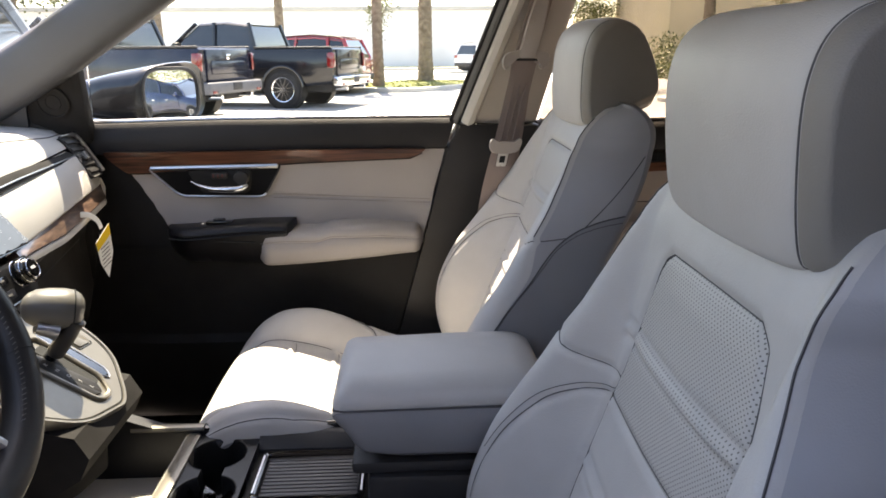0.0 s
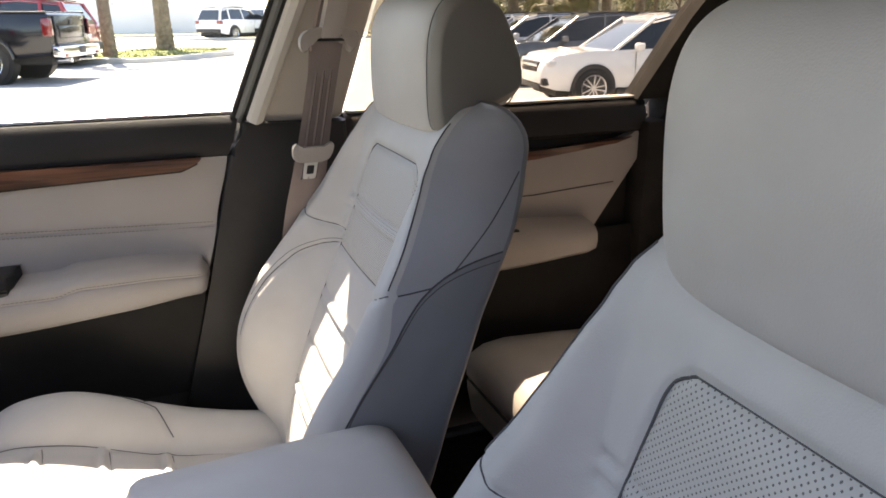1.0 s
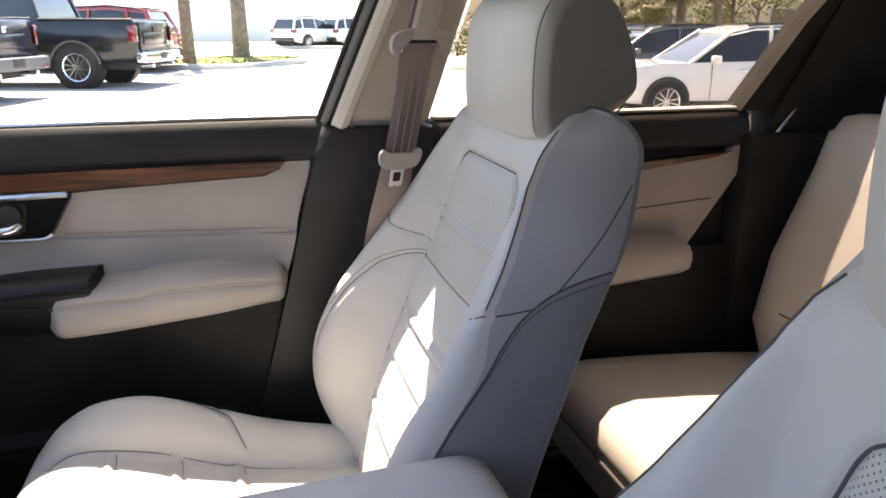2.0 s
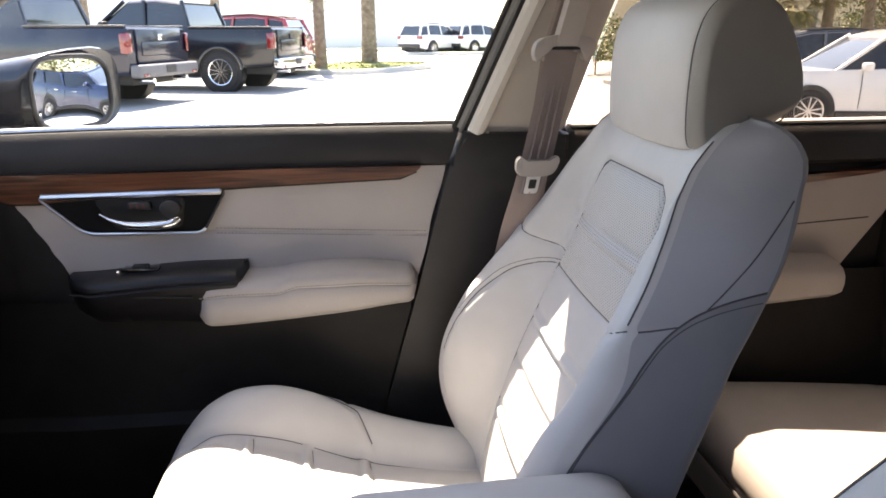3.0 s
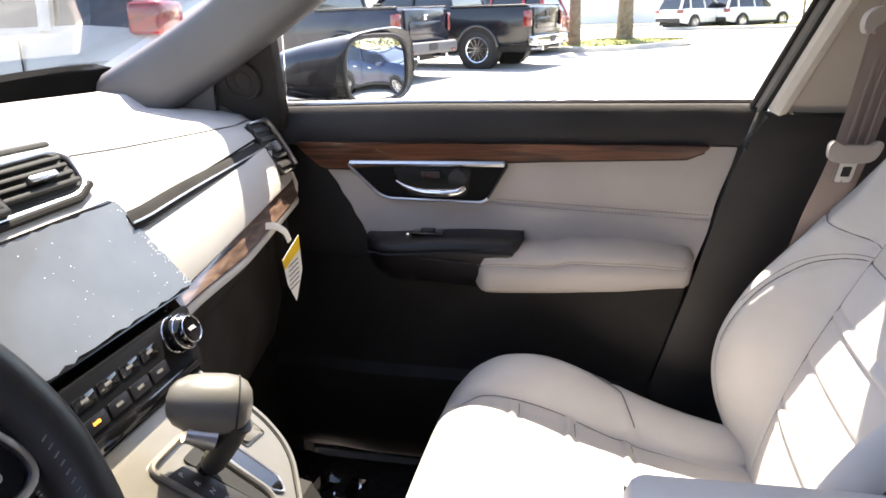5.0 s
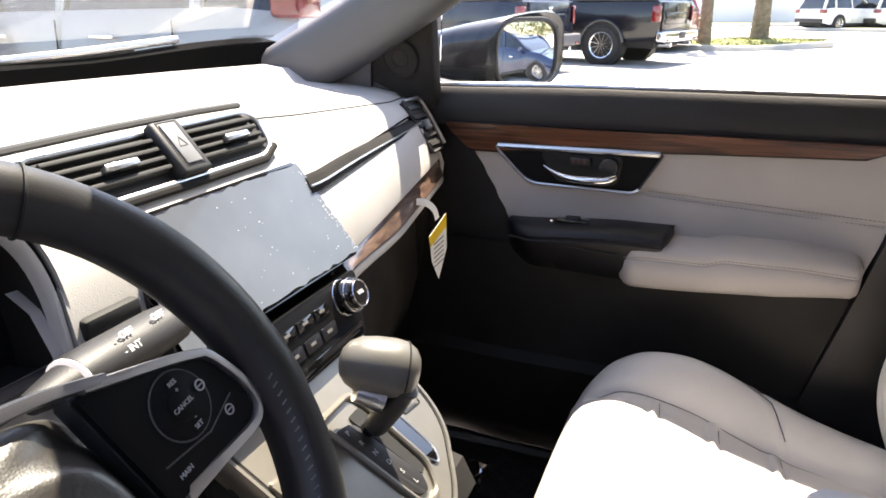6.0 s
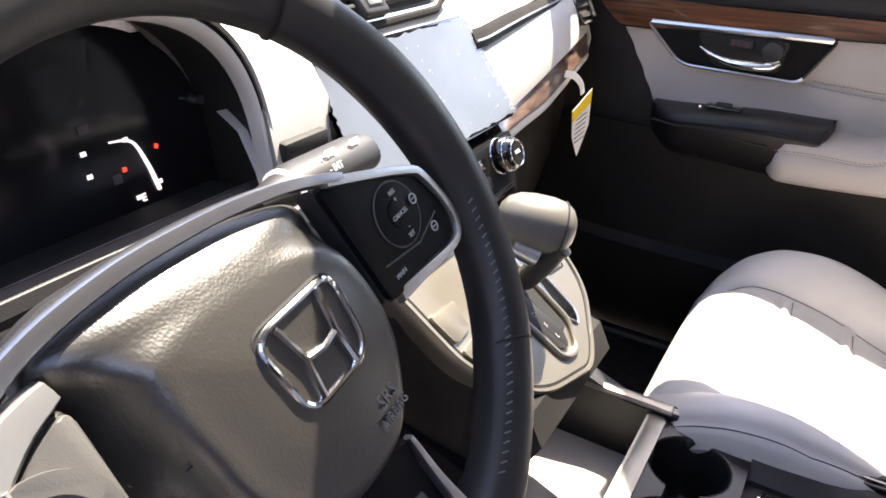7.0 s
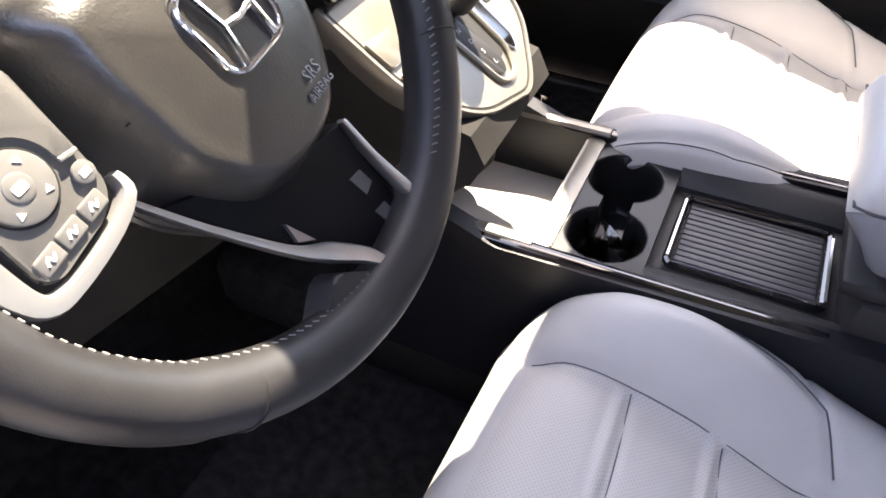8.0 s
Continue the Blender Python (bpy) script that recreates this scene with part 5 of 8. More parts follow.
def build_dashboard():
    dash = thing("dashboard", (-0.9, 0.0, 0.60), "pale grey soft dashboard with wood strip, glossy line and air vents", "dashboard")
    bm = strip_along(dash_section, np.linspace(-0.180, 0.715, 60))
    part("top_pad", bm, SOFT_GREY, dash, "pale grey soft-touch top, bleached by sun", smooth=50)
    part("driver_top_pad", strip_along(lambda y: dash_section(y)[:7], np.linspace(-0.715, -0.180, 40)), SOFT_GREY, dash, "", smooth=50)
    part("driver_end_pad", strip_along(dash_section, np.linspace(-0.715, -0.560, 12)), SOFT_GREY, dash, "", smooth=50)
    bm = strip_along(face_section, np.linspace(0.13, 0.705, 50))
    part("face_panel", bm, SOFT_GREY, dash, "pale grey panel facing the passenger")
    bm = strip_along(lambda y: [(x - 0.012, z) for x, z in face_section(y)], np.linspace(-0.20, 0.14, 20))
    part("middle_face_panel", bm, SOFT_GREY, dash)
    # long seam across the pad
    part("pad_seam", tube([(-0.8010 - 0.0135 * (1 - step(0.13, 0.27, y)) + dash_bend(y) * 0.6, y, 1.1196 - dash_fall(y) - 0.012 * step(0.66, 0.715, y)) for y in np.linspace(0.15, 0.70, 40)], 0.0014, 6), THREAD, dash)
    part("defroster_slot", tube([(-0.893, y, 1.1288) for y in np.linspace(-0.30, 0.05, 10)], 0.0016, 6), DARK, dash)
    # glossy line
    bm = bmesh.new()
    loft(bm, [[(-0.735 + dash_bend(y), y, 1.058 - 0.014 * step(0.2, 0.65, y)), (-0.729 + dash_bend(y), y, 1.054 - 0.014 * step(0.2, 0.65, y)), (-0.722 + dash_bend(y), y, 1.040 - 0.008 * step(0.2, 0.65, y)), (-0.728 + dash_bend(y), y, 1.036 - 0.008 * step(0.2, 0.65, y)), (-0.75 + dash_bend(y), y, 1.045)] for y in np.linspace(0.135, 0.665, 40)])
    part("gloss_line", bm, BLACK_MATTE, dash, "glossy black line across the dashboard")
    part("silver_line", tube([(-0.7235 + dash_bend(y), y, 1.0478 - 0.011 * step(0.2, 0.65, y)) for y in np.linspace(0.135, 0.665, 30)], 0.0013, 6), SATIN, dash, "thin silver line")
    # wood strip in a recess below the panel, with a thin line and a pale lip under it
    def along(rows, y_lo, y_hi, n=46):
        bm = bmesh.new()
        loft(bm, [[(x + dash_bend(y), y, z(y)) for x, z in rows] for y in np.linspace(y_lo, y_hi, n)])
        return bm
    t = lambda y: step(0.15, 0.42, y)
    top, low = (lambda y: 0.962 + 0.004 * t(y)), (lambda y: 0.944 - 0.018 * t(y))
    part("recess_line", along([(-0.722, lambda y: top(y) + 0.006), (-0.7070, lambda y: top(y) + 0.005), (-0.7085, lambda y: top(y) - 0.001), (-0.722, lambda y: top(y) - 0.001)], 0.150, 0.700), DARK, dash)
    part("wood_trim", along([(-0.722, lambda y: top(y)), (-0.7110, lambda y: top(y) - 0.0005), (-0.6990, lambda y: (top(y) + low(y)) / 2 + 0.002), (-0.6925, lambda y: low(y) + 0.002), (-0.6945, lambda y: low(y)), (-0.712, lambda y: low(y))], 0.150, 0.715), WOOD_DASH, dash, "glossy brown wood-grain strip", smooth=50)
    part("strip_line", along([(-0.712, lambda y: low(y)), (-0.6975, lambda y: low(y)), (-0.6975, lambda y: low(y) - 0.0025), (-0.712, lambda y: low(y) - 0.0025)], 0.150, 0.712), DARK, dash)
    part("strip_lip", along([(-0.716, lambda y: low(y) - 0.002), (-0.6945, lambda y: low(y) - 0.0022), (-0.6925, lambda y: low(y) - 0.006), (-0.6950, lambda y: low(y) - 0.0150), (-0.716, lambda y: low(y) - 0.0155)], 0.150, 0.718), SOFT_GREY, dash, "pale grey lip under the wood strip", smooth=50)
    part("strip_end", tube([(-0.700 + dash_bend(0.715), 0.716, low(0.7) - 0.008), (-0.697 + dash_bend(0.715), 0.719, 0.950), (-0.703 + dash_bend(0.715), 0.716, 0.972)], 0.0045, 8), SOFT_GREY, dash)
    # lower black part and glove box
    bm = bmesh.new()
    rings = []
    for y in np.linspace(-0.71, 0.712, 40):
        b = dash_bend(y)
        rings.append([(-0.715 + b, y, 0.935), (-0.722 + b, y, 0.905), (-0.738 + b, y, 0.885), (-0.752 + b, y, 0.84), (-0.748 + b, y, 0.72), (-0.77 + b, y, 0.64), (-0.84 + b, y, 0.60), (-0.98, y, 0.60), (-1.0, y, 0.9)])
    loft(bm, rings)
    part("lower_dash", bm, BLACK_MATTE, dash, "black lower dashboard with glove box")
    part("glove_box_line", tube([(-0.7505 + dash_bend(y), y, 0.846) for y in np.linspace(0.17, 0.66, 20)] + [(-0.765 + dash_bend(0.66), 0.66, 0.66)], 0.0016, 5), DARK, dash)
    part("knee_edge", tube([(-0.735 + dash_bend(y), y, 0.893) for y in np.linspace(0.14, 0.70, 24)], 0.004, 6), BLACK, dash)
    # end piece and side vent at the passenger's door
    bm = bmesh.new()
    loft(bm, [[(x, y, z) for x, z in ((-1.0, 1.09), (-0.93, 1.098), (-0.885, 1.075), (-0.855, 1.03), (-0.84, 0.96), (-0.86, 0.86), (-1.0, 0.86))] for y in (0.70, 0.735)])
    part("end_cap", bm, BLACK, dash, "black end of the dashboard beside the door")
    to3 = frame_of((-0.838, 0.618, 1.068), (-0.10, 1, -0.07), (-0.50, -0.1, 0.86))
    loop = rounded([(-0.004, 0.006), (0.082, 0.006), (0.090, -0.040), (0.086, -0.092), (0.018, -0.096)], [0.006, 0.014, 0.02, 0.012, 0.006], 4)
    v = part("side_vent", plate(loop, to3, -0.03, 0.004, 0.0), DARK, dash, "dark side air vent with silver rim")
    part("vent_rim", tube(curve([to3(*c) for c in ((0.006, 0.007, 0.006), (0.050, 0.007, 0.007), (0.080, 0.003, 0.008), (0.090, -0.040, 0.008), (0.086, -0.094, 0.008))], 24), [0.0022 + 0.0028 * min(1, k / 12) for k in range(25)][:24], 8), SATIN, v, "silver rim along the vent")
    part("vent_edge", tube([to3(c[0], c[1], 0.004) for c in loop], 0.0024, 6, closed=True), BLACK, v)
    for k in range(5):
        e = -0.008 - 0.018 * k
        part("slat", plate([(0.0 + 0.004 * k, e + 0.003), (0.084, e + 0.003), (0.084, e - 0.004), (0.002 + 0.004 * k, e - 0.004)], to3, 0.0, 0.008, 0.0015), BLACK, v)
    part("vent_tab", plate(rounded([(0.040, -0.036), (0.056, -0.036), (0.056, -0.054), (0.040, -0.054)], 0.002, 3), to3, 0.004, 0.014, 0.002), SATIN_DARK, v, "tab that turns the slats")
    return dash


def build_center_vents():
    """The pair of middle vents with the warning-light switch between them."""
    o, u, v = Vector((-0.7905, 0.005, 1.1005)), Vector((0, 1, 0)), Vector((-0.66, 0, 0.75))
    to3 = frame_of(o, u, v)
    unit = thing("center_vents", o, "pair of black air vents in a silver-edged housing", "air vent")
    loop = rounded([(-0.150, 0.024), (0.120, 0.026), (0.139, 0.012), (0.130, -0.022), (0.108, -0.030), (-0.150, -0.030)], 0.012, 5)
    part("housing", plate(loop, to3, -0.03, 0.004, 0.003), BLACK, unit, "black vent housing")
    part("housing_rim", tube([to3(a, c, 0.006) for a, c in loop], 0.0032, 8, closed=True), SATIN, unit, "worn silver rim")
    part("lower_lip", tube([to3(a, c, 0.006) for a, c in ((-0.14, -0.034), (0.0, -0.035), (0.106, -0.034), (0.134, -0.022))], 0.0045, 8), BLACK_MATTE, unit)
    part("upper_slot", tube([to3(a, c, 0.004) for a, c in ((-0.16, 0.036), (-0.05, 0.038), (0.06, 0.038), (0.128, 0.036))], 0.0062, 8, flat=0.6), DARK, unit, "dark slot above the vents")
    for lo, hi in ((-0.142, -0.021), (0.018, 0.122)):
        part("recess", plate(rounded([(lo, 0.019), (hi, 0.020), (hi + 0.004, -0.020), (lo, -0.023)], 0.006), to3, 0.0035, 0.006), DARK, unit)
        for k in range(4):
            c = 0.013 - 0.0095 * k
            part("slat", moved(box(lo + 0.003, hi - 0.002, c - 0.0020, c + 0.0020, 0.004, 0.014, 0.0008), plane_matrix(o, u, v)), DARK, unit)
        m = (lo + hi) / 2 + 0.004
        part("vent_tab", moved(box(m - 0.016, m + 0.020, -0.0085, -0.002, 0.012, 0.021, 0.002), plane_matrix(o, u, v)), SATIN, unit, "silver slider on the slats")
    part("switch_block", moved(box(-0.0205, 0.0175, -0.030, 0.028, 0.0, 0.019, 0.004, 3), plane_matrix(o, u, v)), BLACK, unit, "black block between the vents")
    sw = part("warning_switch", moved(box(-0.0115, 0.0085, -0.021, 0.023, 0.0185, 0.0208, 0.0012), plane_matrix(o, u, v)), SATIN_DARK, unit, "warning light switch with a triangle")
    part("triangle", tube([to3(a, c, 0.0210) for a, c in ((-0.0065, -0.003), (0.0035, -0.003), (-0.0015, 0.0065))], 0.0006, 4, closed=True), DULL_PRINT, sw)
    part("switch_frame", tube([to3(a, c, 0.0188) for a, c in ((-0.0135, -0.023), (0.0105, -0.023), (0.0105, 0.025), (-0.0135, 0.025))], 0.0008, 5, closed=True), DARK, sw)


def build_infotainment():
    o, u, v = Vector((-0.7155, 0.022, 1.0185)), Vector((0, 1, 0)), Vector((-0.058, 0, 0.107))
    to3 = frame_of(o, u, v)
    unit = thing("infotainment_unit", o, "wide black touchscreen with peeling protective film and rotary knob", "touchscreen")
    loop = rounded([(-0.138, 0.062), (0.116, 0.062), (0.146, -0.060), (-0.146, -0.060)], 0.008, 4)
    part("housing", plate(loop, to3, -0.05, 0.0, 0.003), PIANO, unit, "glossy black housing")
    part("screen", plate(rounded([(-0.132, 0.056), (0.110, 0.056), (0.137, -0.050), (-0.138, -0.050)], 0.004, 3), to3, 0.0, 0.0025), SCREEN, unit, "dark glass touchscreen")
    rng = random.Random(4)
    edge, n = [], 30
    corners = [(-0.136, 0.058), (0.112, 0.059), (0.143, -0.056), (-0.142, -0.056)]
    for (a0, b0), (a1, b1) in zip(corners, corners[1:] + corners[:1]):
        for k in range(n):
            t = k / n
            edge.append((a0 + (a1 - a0) * t + rng.uniform(-0.0022, 0.0012), b0 + (b1 - b0) * t + rng.uniform(-0.0022, 0.0012)))
    part("protective_film", plate(edge, to3, 0.0030, 0.0034), FILM, unit, "dusty clear film peeling at its edges", smooth=0)
    bm = bmesh.new()
    for k in range(110):
        t = rng.random()
        if rng.random() < 0.72:
            a, c = 0.112 + 0.030 * t + rng.uniform(-0.010, 0.001), 0.059 - 0.113 * t
        else:
            a, c = rng.uniform(-0.04, 0.13), rng.uniform(-0.05, 0.055)
        r = rng.uniform(0.0003, 0.0008)
        bmesh.ops.create_circle(bm, cap_ends=True, segments=6, radius=r, matrix=Matrix.Translation(to3(a, c, 0.0037)) @ plane_matrix((0, 0, 0), u, v))
    tagged(part("dust_specks", bm, WHITE, unit, "white specks and torn film edges", smooth=0), kind="stuff")
    for k in range(5):
        c = 0.038 - 0.018 * k
        part("touch_key_mark", plate(rounded([(-0.134, c), (-0.128, c), (-0.128, c + 0.006), (-0.134, c + 0.006)], 0.001, 2), to3, 0.0026, 0.0029), PRINT, unit)
    # control strip below the screen
    o2, v2 = Vector((-0.667, 0.0, 0.925)), Vector((-0.03, 0, 0.075))
    t2 = frame_of(o2, u, v2)
    part("control_panel", plate(rounded([(-0.135, 0.034), (0.140, 0.034), (0.118, -0.034), (-0.118, -0.034)], 0.006), t2, -0.06, 0.0, 0.002), KEY_BLACK, unit, "black control panel below the screen")
    for r, (c, h) in enumerate(((0.016, 0.011), (-0.006, 0.013))):
        for k in range(6):
            a = -0.112 + 0.031 * k
            b = part("button", plate(rounded([(a, c - h / 2), (a + 0.027, c - h / 2), (a + 0.028, c + h / 2), (a + 0.001, c + h / 2)], 0.002), t2, 0.0, 0.0014, 0.0005), PIANO if r == 0 else SWITCH_BLACK, unit, "thin metallic key" if r == 0 else "")
            part("legend", plate([(a + 0.009, c - 0.001), (a + 0.018, c - 0.001), (a + 0.018, c + 0.0018), (a + 0.009, c + 0.0018)], t2, 0.0015, 0.0018), LIT_ORANGE if (r, k) == (1, 2) else DULL_PRINT, b)
    part("lower_slot", plate(rounded([(-0.115, -0.031), (0.108, -0.031), (0.112, -0.018), (-0.118, -0.018)], 0.003), t2, 0.0, 0.004, 0.001), PIANO, unit)
    ck = t2(0.102, 0.014, 0)
    m = plane_matrix(ck, u, v2)
    bm = bmesh.new()
    n = 40
    prof = [(0.0, 0.019), (0.006, 0.0195), (0.012, 0.0185), (0.016, 0.0165), (0.0205, 0.0163), (0.022, 0.0150), (0.0220, 0.0105)]
    loft(bm, [[(r * (1 + 0.018 * (k % 2)) * math.cos(2 * math.pi * k / n), r * (1 + 0.018 * (k % 2)) * math.sin(2 * math.pi * k / n), h) for k in range(n)] for h, r in prof])
    kn = part("knob", moved(bm, m), PIANO, unit, "ridged satin metal rotary knob")
    for h, rr in ((0.0008, 0.0200), (0.0135, 0.0185), (0.0222, 0.0140)):
        part("knob_ring", moved(tube([(rr * math.cos(a), rr * math.sin(a), h) for a in np.linspace(0, 2 * math.pi, 41)[:-1]], 0.0008, 6, closed=True), m), CHROME, kn, "bright ring")
    part("knob_face", moved(plate([(0.0105 * math.cos(q), 0.0105 * math.sin(q)) for q in np.linspace(0, 2 * math.pi, 25)[:-1]], lambda a, b, d: Vector((a, b, d)), 0.0215, 0.0225), m), PIANO, kn)
    part("knob_mark", text_mesh("VOL", 0.0058, m @ Matrix.Translation((0, 0.001, 0.0227))), PRINT, kn)


def build_cluster():
    c = thing("instrument_cluster", (-0.76, -0.36, 1.0), "dark instrument cluster under a pale curved hood", "instruments")
    o, u, v = Vector((-0.745, -0.362, 1.050)), Vector((0, 1, 0)), Vector((-0.12, 0, 1))
    to3 = frame_of(o, u, v)
    arch = []
    for q in np.linspace(-0.18, math.pi + 0.18, 40):
        arch.append((0.170 * math.copysign(abs(math.cos(q)) ** 0.5, math.cos(q)), -0.040 + 0.116 * math.copysign(abs(math.sin(q)) ** 0.75, math.sin(q))))
    part("lens", plate([(a * 1.06, (b + 0.04) * 1.06 - 0.05) for a, b in arch], to3, -0.056, -0.050), SCREEN, c, "dark glossy display")
    def band(name, rows, mat, label):
        bm = bmesh.new()
        loft(bm, [[to3(a * f, (b + 0.045) * f - 0.045 + lift, d) for a, b in arch] for d, f, lift in rows], closed=False)
        return part(name, bm, mat, c, label, smooth=60)
    band("inner_wall", ((-0.052, 1.05, 0.0), (-0.02, 1.02, 0.0), (0.010, 1.000, 0.0)), DARK, "black inner wall of the hood")
    band("hood_trim", ((0.008, 0.996, 0.0), (0.014, 1.000, 0.0), (0.018, 1.012, 0.002), (0.018, 1.033, 0.003)), PALE_EDGE, "dull silver inner rim of the hood")
    band("hood_gap", ((0.018, 1.033, 0.003), (0.013, 1.040, 0.004), (0.013, 1.046, 0.004), (0.018, 1.052, 0.004)), DARK, "black line round the rim")
    band("hood", ((0.017, 1.050, 0.004), (0.020, 1.06, 0.005), (0.006, 1.10, 0.008), (-0.04, 1.13, 0.008), (-0.09, 1.14, -0.004)), SOFT_GREY, "pale grey hood over the instruments")
    part("lower_lip", tube([to3(a, -0.066, 0.004) for a in np.linspace(-0.185, 0.185, 16)], 0.011, 8), BLACK, c)
    part("shroud", plate([(-0.185, -0.06), (0.185, -0.06), (0.185, -0.19), (-0.185, -0.19)], to3, -0.01, 0.0), SOFT_GREY, c, "pale grey panel below the instruments")
    part("inner_floor", plate([(-0.17, 0.0), (0.17, 0.0), (0.17, 0.055), (-0.17, 0.055)], lambda a, b, d: to3(a, -0.062 + d, 0.004 - b), -0.002, 0.0), DARK, c)
    deep = to3
    to3 = lambda a, b, d: deep(a + 0.019, b - 0.029, d - 0.0495)
    part("reset_stem", tube([to3(0.150, 0.033, 0.0), to3(0.150, 0.033, 0.010)], 0.0036, 12), SATIN, c, "small round reset stem")
    # fuel gauge arc, its ticks and the lamps
    pts = [(0.073, 0.020), (0.090, 0.016), (0.098, -0.002), (0.103, -0.024)]
    part("fuel_gauge", tube(curve([to3(a, b, 0.0008) for a, b in pts], 20), [0.0006 + 0.0012 * min(1, k / 15) for k in range(19)], 5), LIT_WHITE, c, "curved white fuel gauge")
    for a, b in ((0.051, 0.016), (0.051, 0.000), (0.084, 0.017), (0.103, -0.020), (0.083, -0.026)):
        part("gauge_tick", plate([(a, b), (a + 0.004, b), (a + 0.004, b + 0.003), (a, b + 0.003)], to3, 0.0004, 0.0010), LIT_WHITE, c)
    part("needle_lamp", plate([(0.1075, 0.0065), (0.1098, 0.0055), (0.1108, 0.0085), (0.1085, 0.0095)], to3, 0.0004, 0.0010), LIT_RED, c)
    part("warning_lamp", plate([(0.078, -0.003), (0.081, -0.003), (0.081, 0.000), (0.078, 0.000)], to3, 0.0004, 0.0010), LIT_RED, c)
    part("fuel_mark", plate(rounded([(0.069, -0.010), (0.076, -0.010), (0.076, -0.003), (0.069, -0.003)], 0.001, 2), to3, 0.0004, 0.0008), THREAD, c)
    part("mode_mark", plate(rounded([(0.054, 0.030), (0.062, 0.030), (0.062, 0.036), (0.054, 0.036)], 0.001, 2), to3, 0.0004, 0.0008), THREAD, c)
    part("clock_digits", text_mesh(":10", 0.011, plane_matrix(to3(-0.005, -0.040, 0.0006), u, v)), PRINT, c)
    part("letter", text_mesh("E", 0.008, plane_matrix(to3(0.089, -0.026, 0.0006), u, v)), LIT_WHITE, c)
    # textured pad between cluster and screen
    bm = bmesh.new()
    loft(bm, [[(x, y, z) for x, z in ((-0.79, 1.10), (-0.75, 1.085), (-0.725, 1.045), (-0.715, 0.99), (-0.71, 0.93), (-0.76, 0.90))] for y in np.linspace(-0.185, -0.115, 6)])
    part("side_pad", bm, SOFT_GREY, c, "grained grey pad beside the screen")
    part("side_slot", box(-0.730, -0.7135, -0.180, -0.128, 1.006, 1.024, 0.004), DARK, c)
    # wiper stalk
    s = thing("wiper_stalk", (-0.655, -0.245, 1.035), "black wiper stalk with white legends", "stalk")
    axis = (Vector((-0.665, -0.150, 1.030)) - Vector((-0.655, -0.262, 1.034))).normalized()
    p0 = Vector((-0.6545, -0.262, 1.0245))
    part("lever", tube([p0 + axis * d for d in (-0.012, -0.004, 0.004, 0.016)], [0.008, 0.010, 0.012, 0.015], 16, flat=0.75), BLACK, s)
    part("band_line", tube([p0 + axis * d for d in (0.0175, 0.0190)], 0.0176, 20, flat=0.78), PRINT, s, "white line round the stalk")
    part("grip", tube([p0 + axis * d for d in (0.0195, 0.026, 0.098, 0.110, 0.114)], [0.0175, 0.0185, 0.0185, 0.0172, 0.012], 20, flat=0.80), BLACK, s)
    nrm = Vector((0.80, 0, 0.60))
    for d, words, h in ((0.056, "- OFF", -0.007), (0.056, "- INT", 0.003), (0.088, "OFF", -0.007)):
        q = p0 + axis * d + nrm * 0.0168 + nrm.cross(axis) * -h
        part("legend", text_mesh(words, 0.0070, plane_matrix(q, axis, -nrm.cross(axis) * -1)), PRINT, s)


build_dashboard()
build_center_vents()
build_infotainment()
build_cluster()


# ---- steering wheel ----
DULL_WHITE = material("printed_legend", (0.42, 0.42, 0.42), 0.5)
KEY_GREY = material("key_grey", (0.085, 0.085, 0.088), 0.32, vary=0.1, vary_scale=40, grain=0.1, grain_scale=1500)
SLAT_GREY = material("tray_slat_grey", (0.072, 0.068, 0.070), 0.42, vary=0.15, vary_scale=25, grain=0.2, grain_scale=900)
DECK = material("console_deck", (0.012, 0.012, 0.013), 0.30, spec=0.3, vary=0.25, vary_scale=30)
EMBOSS = material("embossed_plastic", (0.13, 0.125, 0.118), 0.28, spec=0.7)
WHEEL_THREAD = material("wheel_thread", (0.17, 0.167, 0.16), 0.7)
WC, WT = Vector((-0.5443, -0.3675, 1.0183)), radians(28)
WU, WV = Vector((0, 1, 0)), Vector((-math.sin(WT), 0, math.cos(WT)))
WA = radians(9)
WU, WV = WU * math.cos(WA) + WV * math.sin(WA), WV * math.cos(WA) - WU * math.sin(WA)
wheel3 = frame_of(WC, WU, WV)
WM = plane_matrix(WC, WU, WV)


def wheel_ribbon(pts, widths, d, thick=0.003):
    """A flat bevelled ribbon in the wheel's plane along (a, b) points; d: height of its top at each point."""
    way = curve([(a, b, 0) for a, b in pts], 36)
    n = len(way)
    bm, rings = bmesh.new(), []
    for k, (p, t, side, up) in enumerate(frames_along(way)):
        f = k / (n - 1) * (len(pts) - 1)
        i = min(int(f), len(pts) - 2)
        w = widths[i] + (widths[i + 1] - widths[i]) * (f - i)
        h = d[i] + (d[i + 1] - d[i]) * (f - i)
        rings.append([wheel3(p.x + side.x * w * q, p.y + side.y * w * q, h - thick * e) for q, e in ((-0.5, 1), (-0.47, 0.35), (-0.36, 0.05), (0, 0), (0.36, 0.05), (0.47, 0.35), (0.5, 1))])
    return loft(bm, rings)


